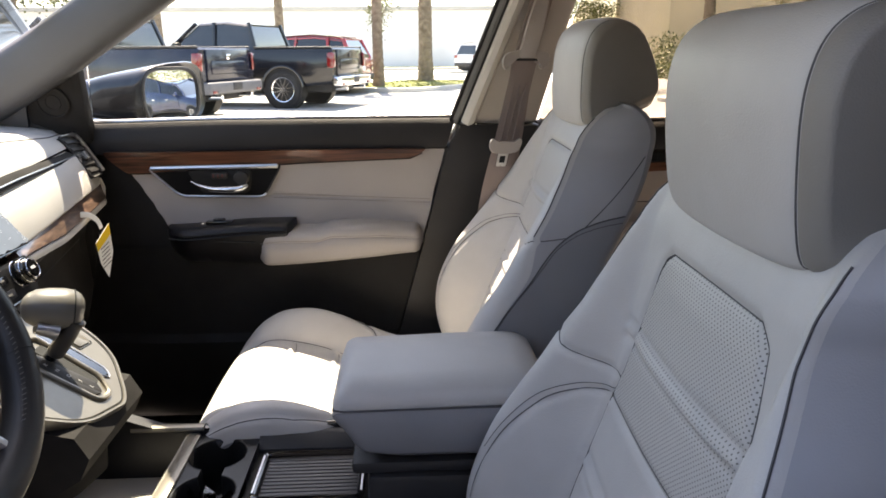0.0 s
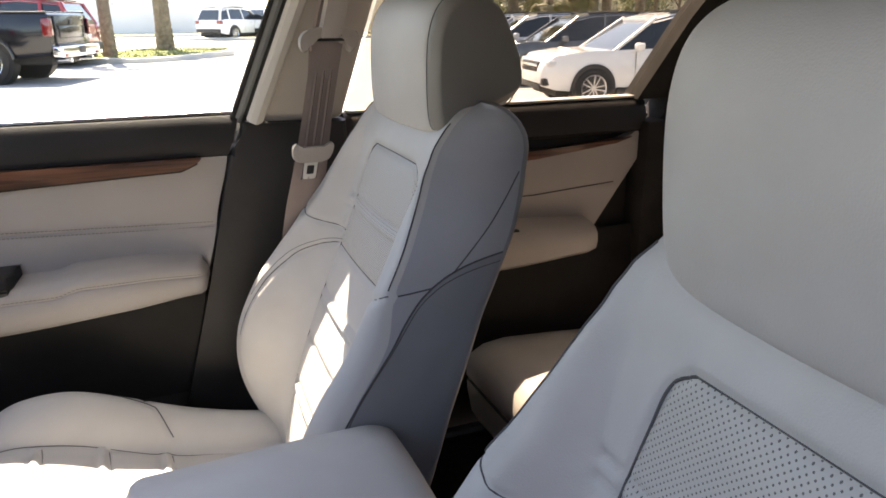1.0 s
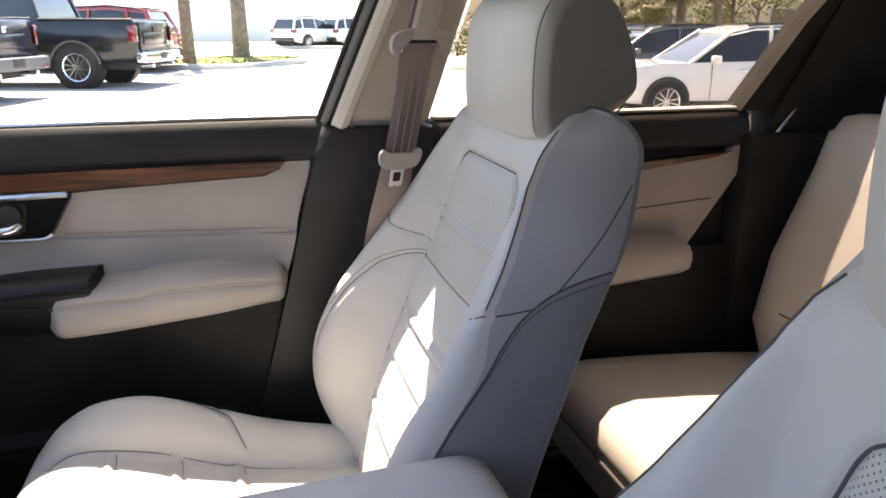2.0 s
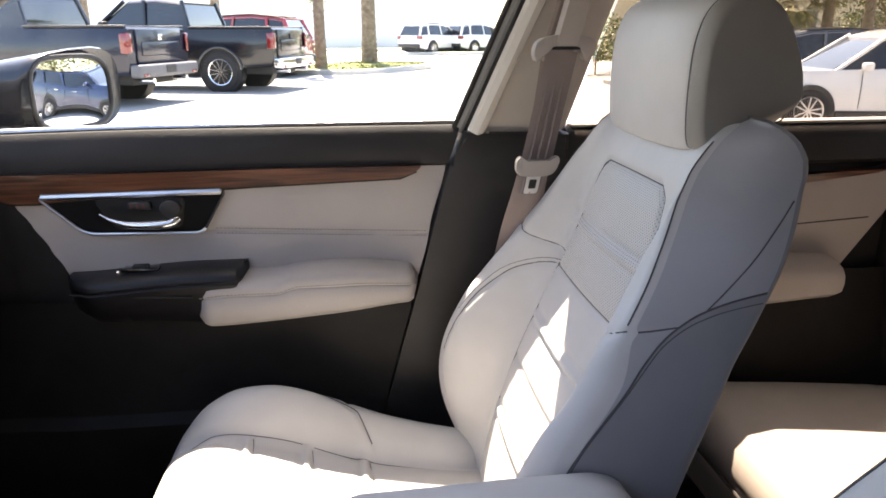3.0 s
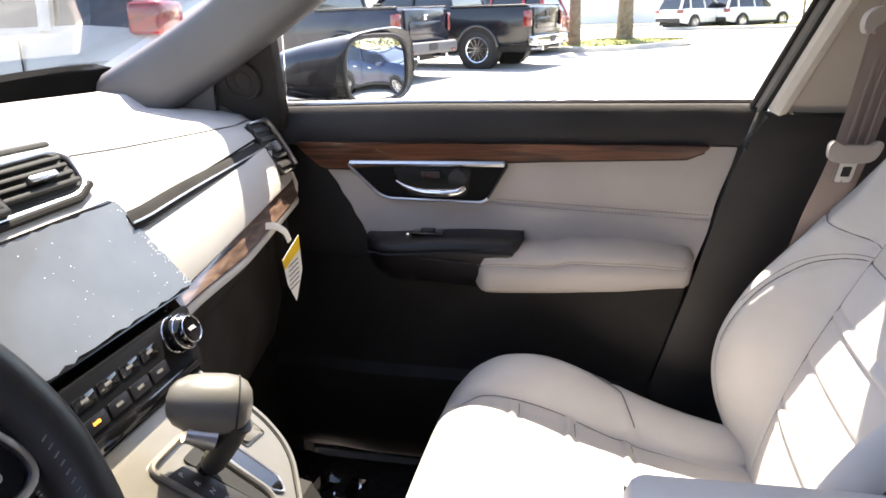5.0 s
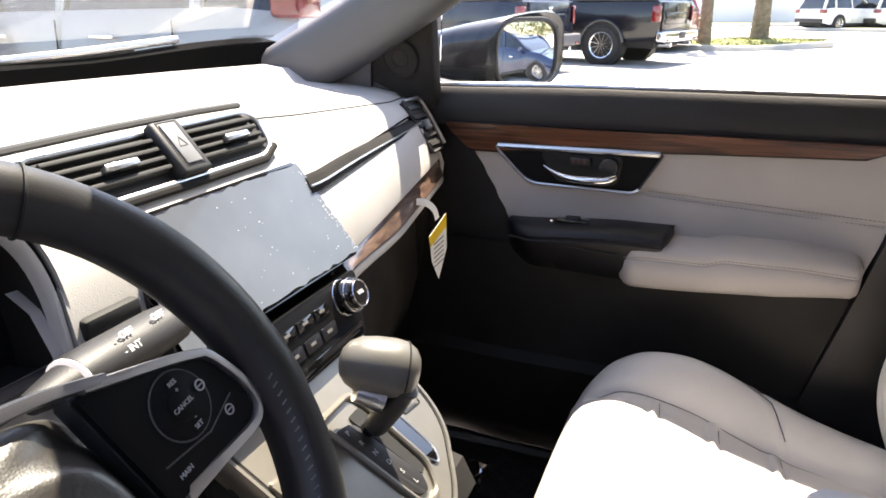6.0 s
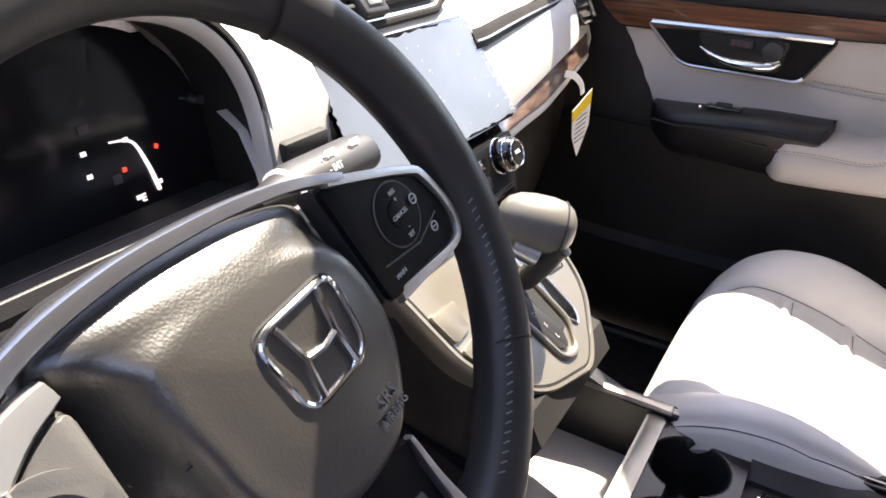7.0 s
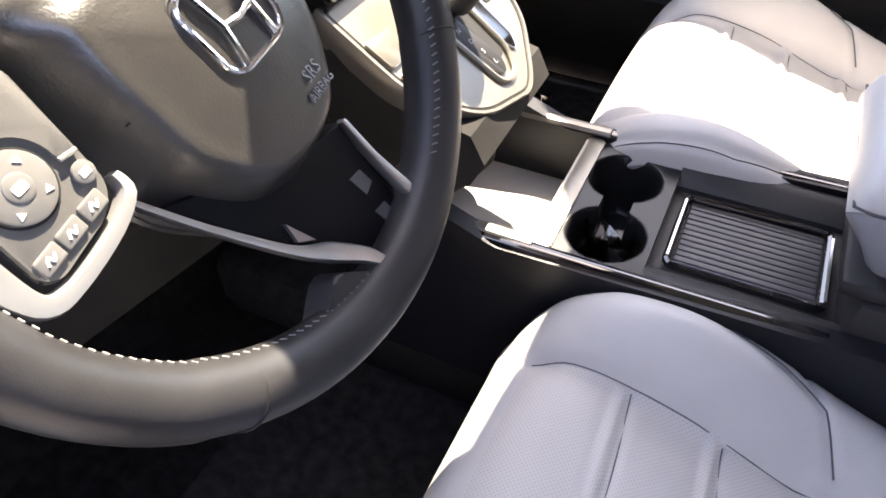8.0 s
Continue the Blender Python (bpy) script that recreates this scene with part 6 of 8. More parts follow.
def build_steering_wheel():
    w = thing("steering_wheel", WC, "black leather three-spoke steering wheel with silver trims and stitching", "steering wheel")
    R = 0.1678
    path, rad = [], []
    n = 120
    for k in range(n):
        q = 2 * math.pi * k / n
        path.append(wheel3(R * math.cos(q), R * math.sin(q) * (0.985 if math.sin(q) < -0.6 else 1), 0))
        grip = math.exp(-((abs(math.cos(q)) - 0.93) / 0.12) ** 2) * (1 if math.sin(q) > -0.2 else 0.3)
        rad.append(0.0164 + 0.0012 * grip + 0.0012 * step(-0.2, -0.8, math.sin(q)))
    part("rim", tube(path, rad, 24, closed=True, flat=1.06), WHEEL_LEATHER, w, "black leather rim")
    for q in (radians(52), radians(128), radians(-38), radians(-136)):
        p, t = Vector((R * math.cos(q), R * math.sin(q), 0)), Vector((-math.sin(q), math.cos(q), 0))
        r3 = Vector((math.cos(q), math.sin(q), 0))
        loop = [WM @ (p + r3 * 0.0172 * math.cos(a) + Vector((0, 0, 0.0182 * math.sin(a))) + t * 0.005 * math.sin(a)) for a in np.linspace(0, 2 * math.pi, 29)[:-1]]
        part("rim_seam", tube(loop, 0.0009, 5, closed=True), DARK, w)
    for lo, hi, rows in ((-66, -4, ((40, 51),)), (-176, -100, ((10, 18),))):
        bm = bmesh.new()
        for d in np.arange(lo, hi, 2.1):
            q, q2 = radians(d), radians(d + 0.7)
            k = int(round(q / (2 * math.pi) * n)) % n
            squash = 0.985 if math.sin(q) < -0.6 else 1
            for lean, rise in rows:
                ends = [(R - (rad[k] + 0.0002) * math.cos(radians(e)), (rad[k] + 0.0002) * 1.06 * math.sin(radians(e)), g) for e, g in ((lean, q), (rise, q2))]
                tube([wheel3(r * math.cos(g), r * math.sin(g) * squash, z) for r, z, g in ends], 0.0005, 5, bm=bm)
        part("stitching", bm, WHEEL_THREAD, w, "leather stitching inside the rim")
    # airbag cover: a domed pad whose lower border falls away behind a crease
    out = curve([(a, b, 0) for a, b in ((-0.081, 0.0625), (-0.044, 0.0668), (-0.015, 0.0650), (0.014, 0.0605), (0.047, 0.0505), (0.069, 0.034), (0.077, 0.0065), (0.0775, -0.022), (0.0705, -0.047), (0.052, -0.077), (0.030, -0.0945), (-0.008, -0.099), (-0.042, -0.090), (-0.0655, -0.067), (-0.081, -0.041), (-0.0845, -0.009), (-0.087, 0.020), (-0.0865, 0.045))], 108, closed=True)
    out = [(p.x, p.y) for p in out]
    cx, cy = -0.003, -0.012

    def cover_depth(a, b, f):
        """Height of the pad at a place that lies the share f of the way to its outline."""
        d = 0.0182 - 0.0165 * f ** 2.2 - 0.008 * f ** 12
        chin = step(0.042, 0.010, b - 0.25 * abs(a))
        d -= 0.0185 * chin * step(0.66, 0.88, f)
        return d + 0.0016 * math.exp(-((f - 0.66) / 0.06) ** 2) * chin
    shares = [1.0, 0.985, 0.96, 0.92, 0.88, 0.84, 0.80, 0.76, 0.72, 0.68, 0.64, 0.6, 0.52, 0.44, 0.36, 0.28, 0.2, 0.12, 0.04]
    rings = [[wheel3(cx + (a - cx) * g, cy + (b - cy) * g, d) for a, b in out] for d, g in ((-0.040, 0.95), (-0.022, 0.985))]
    for f in shares:
        rings.append([wheel3(cx + (a - cx) * f, cy + (b - cy) * f, cover_depth(cx + (a - cx) * f, cy + (b - cy) * f, f)) for a, b in out])
    pad = part("airbag_cover", loft(bmesh.new(), rings), PAD, w, "black grained airbag cover", smooth=70)
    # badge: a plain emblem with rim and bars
    ec, eb = 0.0035, -0.0012
    loop = rounded([(ec - 0.0262, eb + 0.0205), (ec + 0.0262, eb + 0.0205), (ec + 0.0215, eb - 0.0205), (ec - 0.0215, eb - 0.0205)], 0.011, 6)
    dome = lambda a, b: 0.0196 - 1.6 * ((a - ec) ** 2 + (b - eb) ** 2)
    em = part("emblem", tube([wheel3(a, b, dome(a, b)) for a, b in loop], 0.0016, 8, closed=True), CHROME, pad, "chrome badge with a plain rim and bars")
    for s in (-1, 1):
        part("emblem_bar", tube([wheel3(ec + s * 0.0150, eb + 0.0190, 0.0190), wheel3(ec + s * 0.0105, eb, 0.0200), wheel3(ec + s * 0.0125, eb - 0.0185, 0.0188)], [0.0022, 0.0019, 0.0024], 8), CHROME, em)
    part("emblem_cross_bar", tube([wheel3(ec - 0.0108, eb - 0.0005, 0.0196), wheel3(ec, eb - 0.0022, 0.0200), wheel3(ec + 0.0108, eb - 0.0005, 0.0196)], 0.0019, 8), CHROME, em)
    part("emblem_back", plate([(ec + (a - ec) * 0.97, eb + (b - eb) * 0.97) for a, b in loop], wheel3, 0.0120, 0.0176), PAD, em)
    part("emblem_groove", tube([wheel3(ec + (a - ec) * 1.08, eb + (b - eb) * 1.09, dome(a, b) - 0.0026) for a, b in loop], 0.0011, 6, closed=True), DARK, em)
    for words, y, size in (("SRS", -0.0470, 0.0100), ("AIRBAG", -0.0565, 0.0072)):
        f = math.hypot(0.022 - cx, y - cy) / 0.080
        part("embossed_letters", text_mesh(words, size, WM @ Matrix.Translation((0.0225, y, cover_depth(0.022, y, f) + 0.0010)) @ Matrix.Rotation(radians(-9), 4, "X") @ Matrix.Rotation(radians(8), 4, "Y"), 0.0007), EMBOSS, pad)
    zz = cover_depth(-0.060, -0.004, 0.74) + 0.0008
    part("horn_mark", tube([wheel3(-0.066, -0.004, zz - 0.001), wheel3(-0.058, -0.0045, zz), wheel3(-0.058, -0.010, zz - 0.001)], 0.0006, 4), DARK, pad)
    # side spokes with key pads
    shapes = {1: rounded([(0.064, 0.048), (0.0806, 0.0435), (0.136, 0.0215), (0.1465, -0.002), (0.1475, -0.019), (0.135, -0.0285), (0.070, -0.0260)], [0.004, 0.02, 0.014, 0.014, 0.008, 0.008, 0.004], 6),
              -1: rounded([(-0.082, 0.044), (-0.0985, 0.0385), (-0.1265, 0.0215), (-0.1320, 0.010), (-0.1340, -0.022), (-0.128, -0.0265), (-0.096, -0.0230), (-0.0865, -0.0140)], [0.006, 0.008, 0.008, 0.010, 0.008, 0.006, 0.010, 0.006], 6)}
    for s in (-1, 1):
        shape = shapes[s]
        sp = part("spoke", plate(shape, wheel3, -0.016, -0.0035, 0.003), BLACK, w)
        c0 = (0.106, 0.004) if s > 0 else (-0.109, 0.004)
        k = part("key_pad", plate([(c0[0] + (a - c0[0]) * 0.97, c0[1] + (b - c0[1]) * 0.96) for a, b in shape], wheel3, -0.004, 0.0010, 0.001), KEY_BLACK if s > 0 else KEY_TAUPE_LIT, sp, "glossy key pad" if s > 0 else "key pad with sunlight in its taupe tone")
        if s > 0:
            rail = [(0.070, 0.0470), (0.0806, 0.0435), (0.110, 0.0325), (0.131, 0.0235), (0.1385, 0.0175), (0.1465, -0.002), (0.1480, -0.014), (0.1455, -0.0235), (0.136, -0.0285), (0.110, -0.0275), (0.080, -0.0262)]
            part("silver_frame", wheel_ribbon(rail, [0.005, 0.006, 0.006, 0.006, 0.006, 0.0055, 0.0055, 0.0055, 0.006, 0.007, 0.010], [0.0045] * 8 + [0.004, 0.003, 0.001], 0.006), SATIN, sp, "satin silver frame")
        else:
            rail = [(-0.083, 0.050), (-0.1040, 0.0450), (-0.1330, 0.0270), (-0.1430, 0.010), (-0.1440, -0.012), (-0.1400, -0.0270), (-0.127, -0.0310), (-0.100, -0.0285), (-0.084, -0.0225), (-0.0815, -0.014)]
            part("silver_frame", wheel_ribbon(rail, [0.010, 0.016, 0.020, 0.018, 0.014, 0.010, 0.0075, 0.007, 0.007, 0.004], [0.002, 0.003, 0.004, 0.004, 0.004, 0.004, 0.004, 0.004, 0.003, 0.0], 0.008), SILVER_PAINT, sp, "broad satin silver frame")
        kc = Vector((0.1065, 0.0090, 0)) if s > 0 else Vector((-0.1130, 0.0080, 0))
        for r, d in ((0.0178 if s > 0 else 0.0142, 0.0018), (0.0085 if s > 0 else 0.0060, 0.0026)):
            disc = [(kc.x + r * math.cos(q), kc.y + r * math.sin(q)) for q in np.linspace(0, 2 * math.pi, 33)[:-1]]
            part("round_key", plate(disc, wheel3, 0.0006, d + (0.0004 if s > 0 else 0.0015), 0.0004 if s > 0 else 0.0012), KEY_BLACK if s > 0 else KEY_GLOSS_LIT, k, "round rocker key")
            part("key_groove", tube([wheel3(kc.x + (r + 0.0006) * math.cos(q), kc.y + (r + 0.0006) * math.sin(q), 0.0014) for q in np.linspace(0, 2 * math.pi, 33)[:-1]], 0.0005, 5, closed=True), DARK if s < 0 else KEY_GREY, k)
        if s > 0:
            for words, a, b, z in (("RES", 0.1085, 0.0210, 0.0036), ("CANCEL", 0.1065, 0.0085, 0.0038), ("SET", 0.1070, -0.0045, 0.0036), ("MAIN", 0.0865, -0.0170, 0.0038), ("+", 0.1085, 0.0165, 0.0042), ("-", 0.1080, 0.0, 0.0042)):
                part("key_legend", text_mesh(words, z, WM @ Matrix.Translation((a, b, 0.0032 if words in ("RES", "CANCEL", "SET", "+", "-") else 0.0014)), 0.0003), DULL_WHITE, k)
            for a, b in ((0.1215, 0.0100), (0.1290, -0.0120)):
                part("key_symbol", tube([wheel3(a + 0.0028 * math.cos(q), b + 0.0028 * math.sin(q), 0.0032 if b > 0 else 0.0015) for q in np.linspace(0, 2 * math.pi, 13)[:-1]], 0.0005, 4, closed=True), DULL_WHITE, k)
                part("key_symbol", tube([wheel3(a - 0.0016, b, 0.0032 if b > 0 else 0.0015), wheel3(a + 0.0016, b, 0.0032 if b > 0 else 0.0015)], 0.0005, 4), DULL_WHITE, k)
            part("key_line", tube([wheel3(0.079, -0.0080, 0.0011), wheel3(0.112, -0.0125, 0.0011), wheel3(0.136, -0.0060, 0.0011)], 0.0005, 5), KEY_GREY, k)
        else:
            for q in range(4):
                a = math.pi / 4 + q * math.pi / 2
                c = Vector((kc.x + 0.0102 * math.cos(a), kc.y + 0.0102 * math.sin(a)))
                part("key_arrow", plate([(c.x + 0.0019 * math.cos(a + e), c.y + 0.0019 * math.sin(a + e)) for e in (0, 2.1, 4.2)], wheel3, 0.0032, 0.0038), PRINT, k)
            for a, b in ((-0.1255, -0.0168), (-0.1125, -0.0160), (-0.0990, -0.0152)):
                part("small_key", plate(rounded([(a - 0.0060, b - 0.0042), (a + 0.0060, b - 0.0036), (a + 0.0060, b + 0.0042), (a - 0.0060, b + 0.0036)], 0.0012, 3), wheel3, 0.0008, 0.0030, 0.0008), KEY_GLOSS_LIT, k, "glossy key with sunlight in its taupe tone")
                part("key_mark", tube(curve([wheel3(a - 0.0026, b - 0.0012, 0.0031), wheel3(a - 0.0006, b + 0.0016, 0.0031), wheel3(a + 0.0004, b - 0.0014, 0.0031), wheel3(a + 0.0026, b + 0.0012, 0.0031)], 9), 0.0006, 5), WHITE, k)
            disc = [(-0.0915 + 0.0050 * math.cos(q), -0.0045 + 0.0050 * math.sin(q)) for q in np.linspace(0, 2 * math.pi, 21)[:-1]]
            part("home_key", plate(disc, wheel3, 0.0008, 0.0034, 0.0012), KEY_GLOSS_LIT, k, "small round glossy key")
            part("key_mark", plate([(-0.0938, -0.0060), (-0.0892, -0.0060), (-0.0892, -0.0030), (-0.0938, -0.0030)], wheel3, 0.0035, 0.0038), WHITE, k)
            part("key_mark", plate(rounded([(-0.1160, 0.0060), (-0.1100, 0.0060), (-0.1100, 0.0098), (-0.1160, 0.0098)], 0.001, 2), wheel3, 0.0042, 0.0045), WHITE, k)
            arc = [radians(d) for d in range(-10, 93, 9)]
            part("rocker_key", plate([(kc.x + 0.0262 * math.cos(q), kc.y + 0.0262 * math.sin(q)) for q in arc] + [(kc.x + 0.0182 * math.cos(q), kc.y + 0.0182 * math.sin(q)) for q in reversed(arc)], wheel3, 0.0008, 0.0030, 0.0008), KEY_TAUPE_LIT, k, "curved rocker key beside the round one")
            for q in (arc[0], arc[-1]):
                part("key_bar", tube([wheel3(kc.x + r * math.cos(q), kc.y + r * math.sin(q), 0.0030) for r in (0.0184, 0.0264)], 0.0011, 6), SILVER_PAINT, k)
    # bar of silver across the top of the cover
    part("top_trim", wheel_ribbon([(-0.128, 0.040), (-0.103, 0.0590), (-0.078, 0.0672), (-0.044, 0.0698), (-0.015, 0.0680), (0.0163, 0.0640), (0.0506, 0.0563), (0.082, 0.0445)], [0.008, 0.009, 0.009, 0.0085, 0.008, 0.0075, 0.007, 0.006], [0.001, 0.003, 0.005, 0.006, 0.006, 0.006, 0.006, 0.0045], 0.007), BLADE, w, "satin silver trim arching over the cover")
    part("top_trim_back", wheel_ribbon([(-0.120, 0.046), (-0.078, 0.0690), (-0.044, 0.0715), (-0.015, 0.0698), (0.0163, 0.0660), (0.0506, 0.0585), (0.090, 0.0430)], [0.004] * 7, [-0.007] * 7, 0.008), BLACK, w, "black bridge behind the trim")
    # lower spoke: black panel between two silver blades, leather where it meets the rim
    part("lower_spoke", plate([(-0.080, -0.036), (-0.046, -0.101), (-0.030, -0.119), (-0.006, -0.164), (0.036, -0.162), (0.035, -0.128), (0.036, -0.086), (0.0, -0.080)], wheel3, -0.020, -0.007, 0.002), KEY_BLACK, w, "glossy black lower spoke")
    # two small plates, greyer than the black panel under them
    for b in (-0.112, -0.138):
        part("spoke_slot", plate([(0.016, b), (0.026, b - 0.002), (0.028, b - 0.013), (0.019, b - 0.015)], wheel3, -0.007, -0.0062, 0.0003), KEY_GREY, w, "small grey plate on the lower spoke")
    part("spoke_leather", plate(rounded([(-0.086, -0.150), (-0.058, -0.136), (-0.040, -0.128), (-0.020, -0.150), (-0.006, -0.160), (0.036, -0.156), (0.046, -0.146), (0.064, -0.138), (0.070, -0.156), (0.0, -0.176), (-0.070, -0.162)], 0.006, 4), wheel3, -0.015, 0.0050, 0.005, seg=3), WHEEL_LEATHER, w, "leather where the spoke meets the rim")
    part("lower_trim", wheel_ribbon([(-0.0835, -0.029), (-0.069, -0.0605), (-0.0465, -0.1025), (-0.031, -0.1215), (-0.0160, -0.1420), (-0.006, -0.166)], [0.0035, 0.0042, 0.0062, 0.012, 0.0095, 0.003], [-0.004, -0.002, 0.002, 0.0055, 0.0075, 0.0085], 0.006), SATIN, w, "satin silver lower spoke trim")
    part("lower_trim", wheel_ribbon([(0.0375, -0.0870), (0.0375, -0.1150), (0.0385, -0.1400), (0.0400, -0.1640)], [0.004, 0.006, 0.009, 0.006], [-0.004, 0.0, 0.005, 0.0085], 0.006), SATIN, w, "satin silver lower spoke trim")
    part("trim_tab", plate([(-0.0375, -0.092), (-0.0300, -0.112), (-0.0390, -0.104)], wheel3, -0.006, -0.003, 0.0005), BLADE, w)
    for s in (-1, 1):
        part("paddle", plate(rounded([(s * 0.060, 0.02), (s * 0.125, 0.035), (s * 0.125, -0.02), (s * 0.085, -0.03)], 0.008), wheel3, -0.040, -0.034, 0.002), BLACK, w)
    # column
    bm = tube([wheel3(0, -0.02, -0.03), wheel3(0, -0.03, -0.12), wheel3(0, -0.04, -0.22)], [0.055, 0.070, 0.085], 20, flat=0.8)
    part("column_cover", bm, BLACK_MATTE, w, "black steering column cover")


build_steering_wheel()


# ---- centre console ----
def build_console():
    con = thing("center_console", (-0.4, 0.03, 0.34), "black centre console with pocket, cup holders and slatted tray", "console")
    y0, y1, zt = -0.078, 0.132, 0.655
    # side walls
    for y, s in ((y0, -1), (y1, 1)):
        bm = plate(rounded([(-0.70, 0.34), (0.10, 0.34), (0.10, 0.66), (-0.10, 0.668), (-0.30, 0.662), (-0.50, 0.655), (-0.62, 0.70), (-0.70, 0.72)], 0.008, 3), lambda a, b, d: Vector((a, y + s * d, b)), 0.0, 0.022, 0.003)
        part("side_wall", bm, SWITCH_BLACK, con, "black console side")
        part("top_edge", tube([(-0.56, y + s * 0.010, zt + 0.002), (-0.40, y + s * 0.010, zt + 0.003), (-0.18, y + s * 0.010, zt + 0.006)], 0.009, 10, flat=0.6), PIANO, con, "glossy black edge")
    part("bright_edge", tube([(-0.560, y1 + 0.006, zt + 0.006), (-0.50, y1 + 0.006, zt + 0.006), (-0.445, y1 + 0.006, zt + 0.006)], 0.0085, 8, flat=0.6), CHAMPAGNE, con, "champagne edge of the pocket")
    part("bright_edge", tube([(-0.530, y0 - 0.004, zt + 0.006), (-0.465, y0 - 0.004, zt + 0.006)], 0.0085, 8, flat=0.6), CHAMPAGNE, con, "champagne edge of the pocket")
    # front pocket
    part("pocket_floor", box(-0.66, -0.455, y0, y1, 0.560, 0.575), SOFT_GREY, con, "pale rubber pocket mat")
    part("pocket_back", box(-0.70, -0.66, y0, y1, 0.56, 0.66), BLACK, con)
    part("pocket_bridge", plate(rounded([(-0.470, y0 + 0.002), (-0.448, y0 + 0.002), (-0.448, y1 - 0.002), (-0.470, y1 - 0.002)], 0.004), lambda a, b, d: Vector((a, b, zt + d)), -0.09, 0.0, 0.003), CHAMPAGNE, con, "champagne bar between pocket and cup holders")
    # cup holder deck with two real wells
    bm = bmesh.new()
    cups = ((-0.408, 0.074, 0.0385), (-0.402, -0.026, 0.0385))
    xs, ys = np.linspace(-0.452, -0.352, 51), np.linspace(y0 + 0.002, y1 - 0.002, 85)
    rows = []
    for x in xs:
        row = []
        for y in ys:
            z = zt - 0.004
            for cx, cy, r in cups:
                d = math.hypot(x - cx, y - cy)
                z = min(z, zt - 0.004 - 0.085 * step(r + 0.004, r - 0.004, d))
            if abs(x + 0.405) < 0.016 and abs(y - 0.025) < 0.02:
                z = min(z, zt - 0.05)
            row.append((x, y, z))
        rows.append(row)
    loft(bm, rows, closed=False)
    part("cup_holder", bm, DECK, con, "glossy black pair of cup holders", smooth=80)
    # tray with sliding slats
    t0, t1, u0, u1 = -0.335, -0.184, -0.036, 0.080
    part("tray_surround", plate(rounded([(-0.352, y0 + 0.002), (-0.15, y0 + 0.002), (-0.15, y1 - 0.002), (-0.352, y1 - 0.002)], 0.003), lambda a, b, d: Vector((a, b, zt + d)), -0.06, -0.020, 0.002), BLACK, con)
    loop = rounded([(t0, u0), (t1, u0), (t1, u1), (t0, u1)], 0.010, 5)
    part("tray_rim", tube([(a, b, zt - 0.012) for a, b in loop], 0.0050, 8, closed=True), PIANO, con, "glossy rim of the tray")
    for x in (t0 - 0.001, t1 + 0.001):
        part("tray_silver_line", tube([(x, u0 + 0.01, zt - 0.0085), (x, u1 - 0.01, zt - 0.0085)], 0.0022, 6), SATIN, con)
    n = 12
    for k in range(n):
        a = u0 + 0.005 + (u1 - u0 - 0.010) * k / n
        part("slat", box(t0 + 0.006, t1 - 0.006, a + 0.0008, a + (u1 - u0 - 0.010) / n - 0.0006, zt - 0.024, zt - 0.0155, 0.0012, 2), SLAT_GREY, con)
    for y, s in ((y0, 1), (y1, -1)):
        bm = bmesh.new()
        loft(bm, [[(x, y + s * 0.002, zt + 0.004), (x, y + s * 0.016, zt + 0.002), (x, y + s * 0.034, zt - 0.014), (x, y + s * 0.036, zt - 0.03), (x, y, zt - 0.03)] for x in (-0.352, -0.25, -0.15)])
        part("tray_shoulder", bm, BLACK, con, "sloping black shoulder beside the tray")
    part("rear_block", box(-0.17, 0.10, y0 + 0.002, y1 - 0.002, 0.40, 0.700, 0.01), BLACK, con, "black console box below the armrest")
    # armrest lid: a thing that opens by itself
    arm = thing("console_armrest", (-0.07, 0.02, 0.70), "padded light grey leather armrest on the console", "armrest")
    bm = bmesh.new()
    rings = []
    for x in np.linspace(-0.212, 0.075, 44):
        e = (1 - (1 - min(1, (x + 0.212) / 0.022)) ** 2) ** 0.5
        f = (1 - (1 - min(1, (0.075 - x) / 0.045)) ** 2) ** 0.5
        g = max(0.04, min(e, f))
        lo, hi, top, low = -0.082, 0.122, 0.826 + 0.004 * step(-0.2, 0.0, x), 0.728 + 0.006 * step(-0.12, -0.21, x)
        mid = 0.775
        ring = []
        m = (lo + hi) / 2
        sec = [(lo + 0.012, low), (lo + 0.004, low + 0.010), (lo, low + 0.05), (lo + 0.001, top - 0.030), (lo + 0.003, top - 0.0275), (lo + 0.001, top - 0.025), (lo + 0.004, top - 0.012), (lo + 0.014, top - 0.002)]
        sec += [(m - 0.05, top + 0.003), (m, top + 0.004), (m + 0.05, top + 0.003)]
        sec += [(hi - 0.014, top - 0.002), (hi - 0.004, top - 0.012), (hi - 0.001, top - 0.025), (hi - 0.003, top - 0.0275), (hi - 0.001, top - 0.030), (hi, low + 0.05), (hi - 0.004, low + 0.010), (hi - 0.012, low)]
        for y, z in sec:
            slant = 0.030 * max(0.0, (top - 0.028 - z) / 0.07) * step(-0.10, -0.21, x)
            ring.append((x + slant, m + (y - m) * (0.90 + 0.10 * g), mid + (z - mid) * (0.55 + 0.45 * g)))
        rings.append(ring)
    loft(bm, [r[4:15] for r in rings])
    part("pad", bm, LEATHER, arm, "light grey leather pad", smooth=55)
    # same pad, its sides darkened in colour for the shade below the seam
    part("pad_side", loft(bmesh.new(), [r[:5] + r[14:] for r in rings]), LEATHER_SIDE_SHADED, arm, "grey leather sides below the seam, shade painted in", smooth=55)
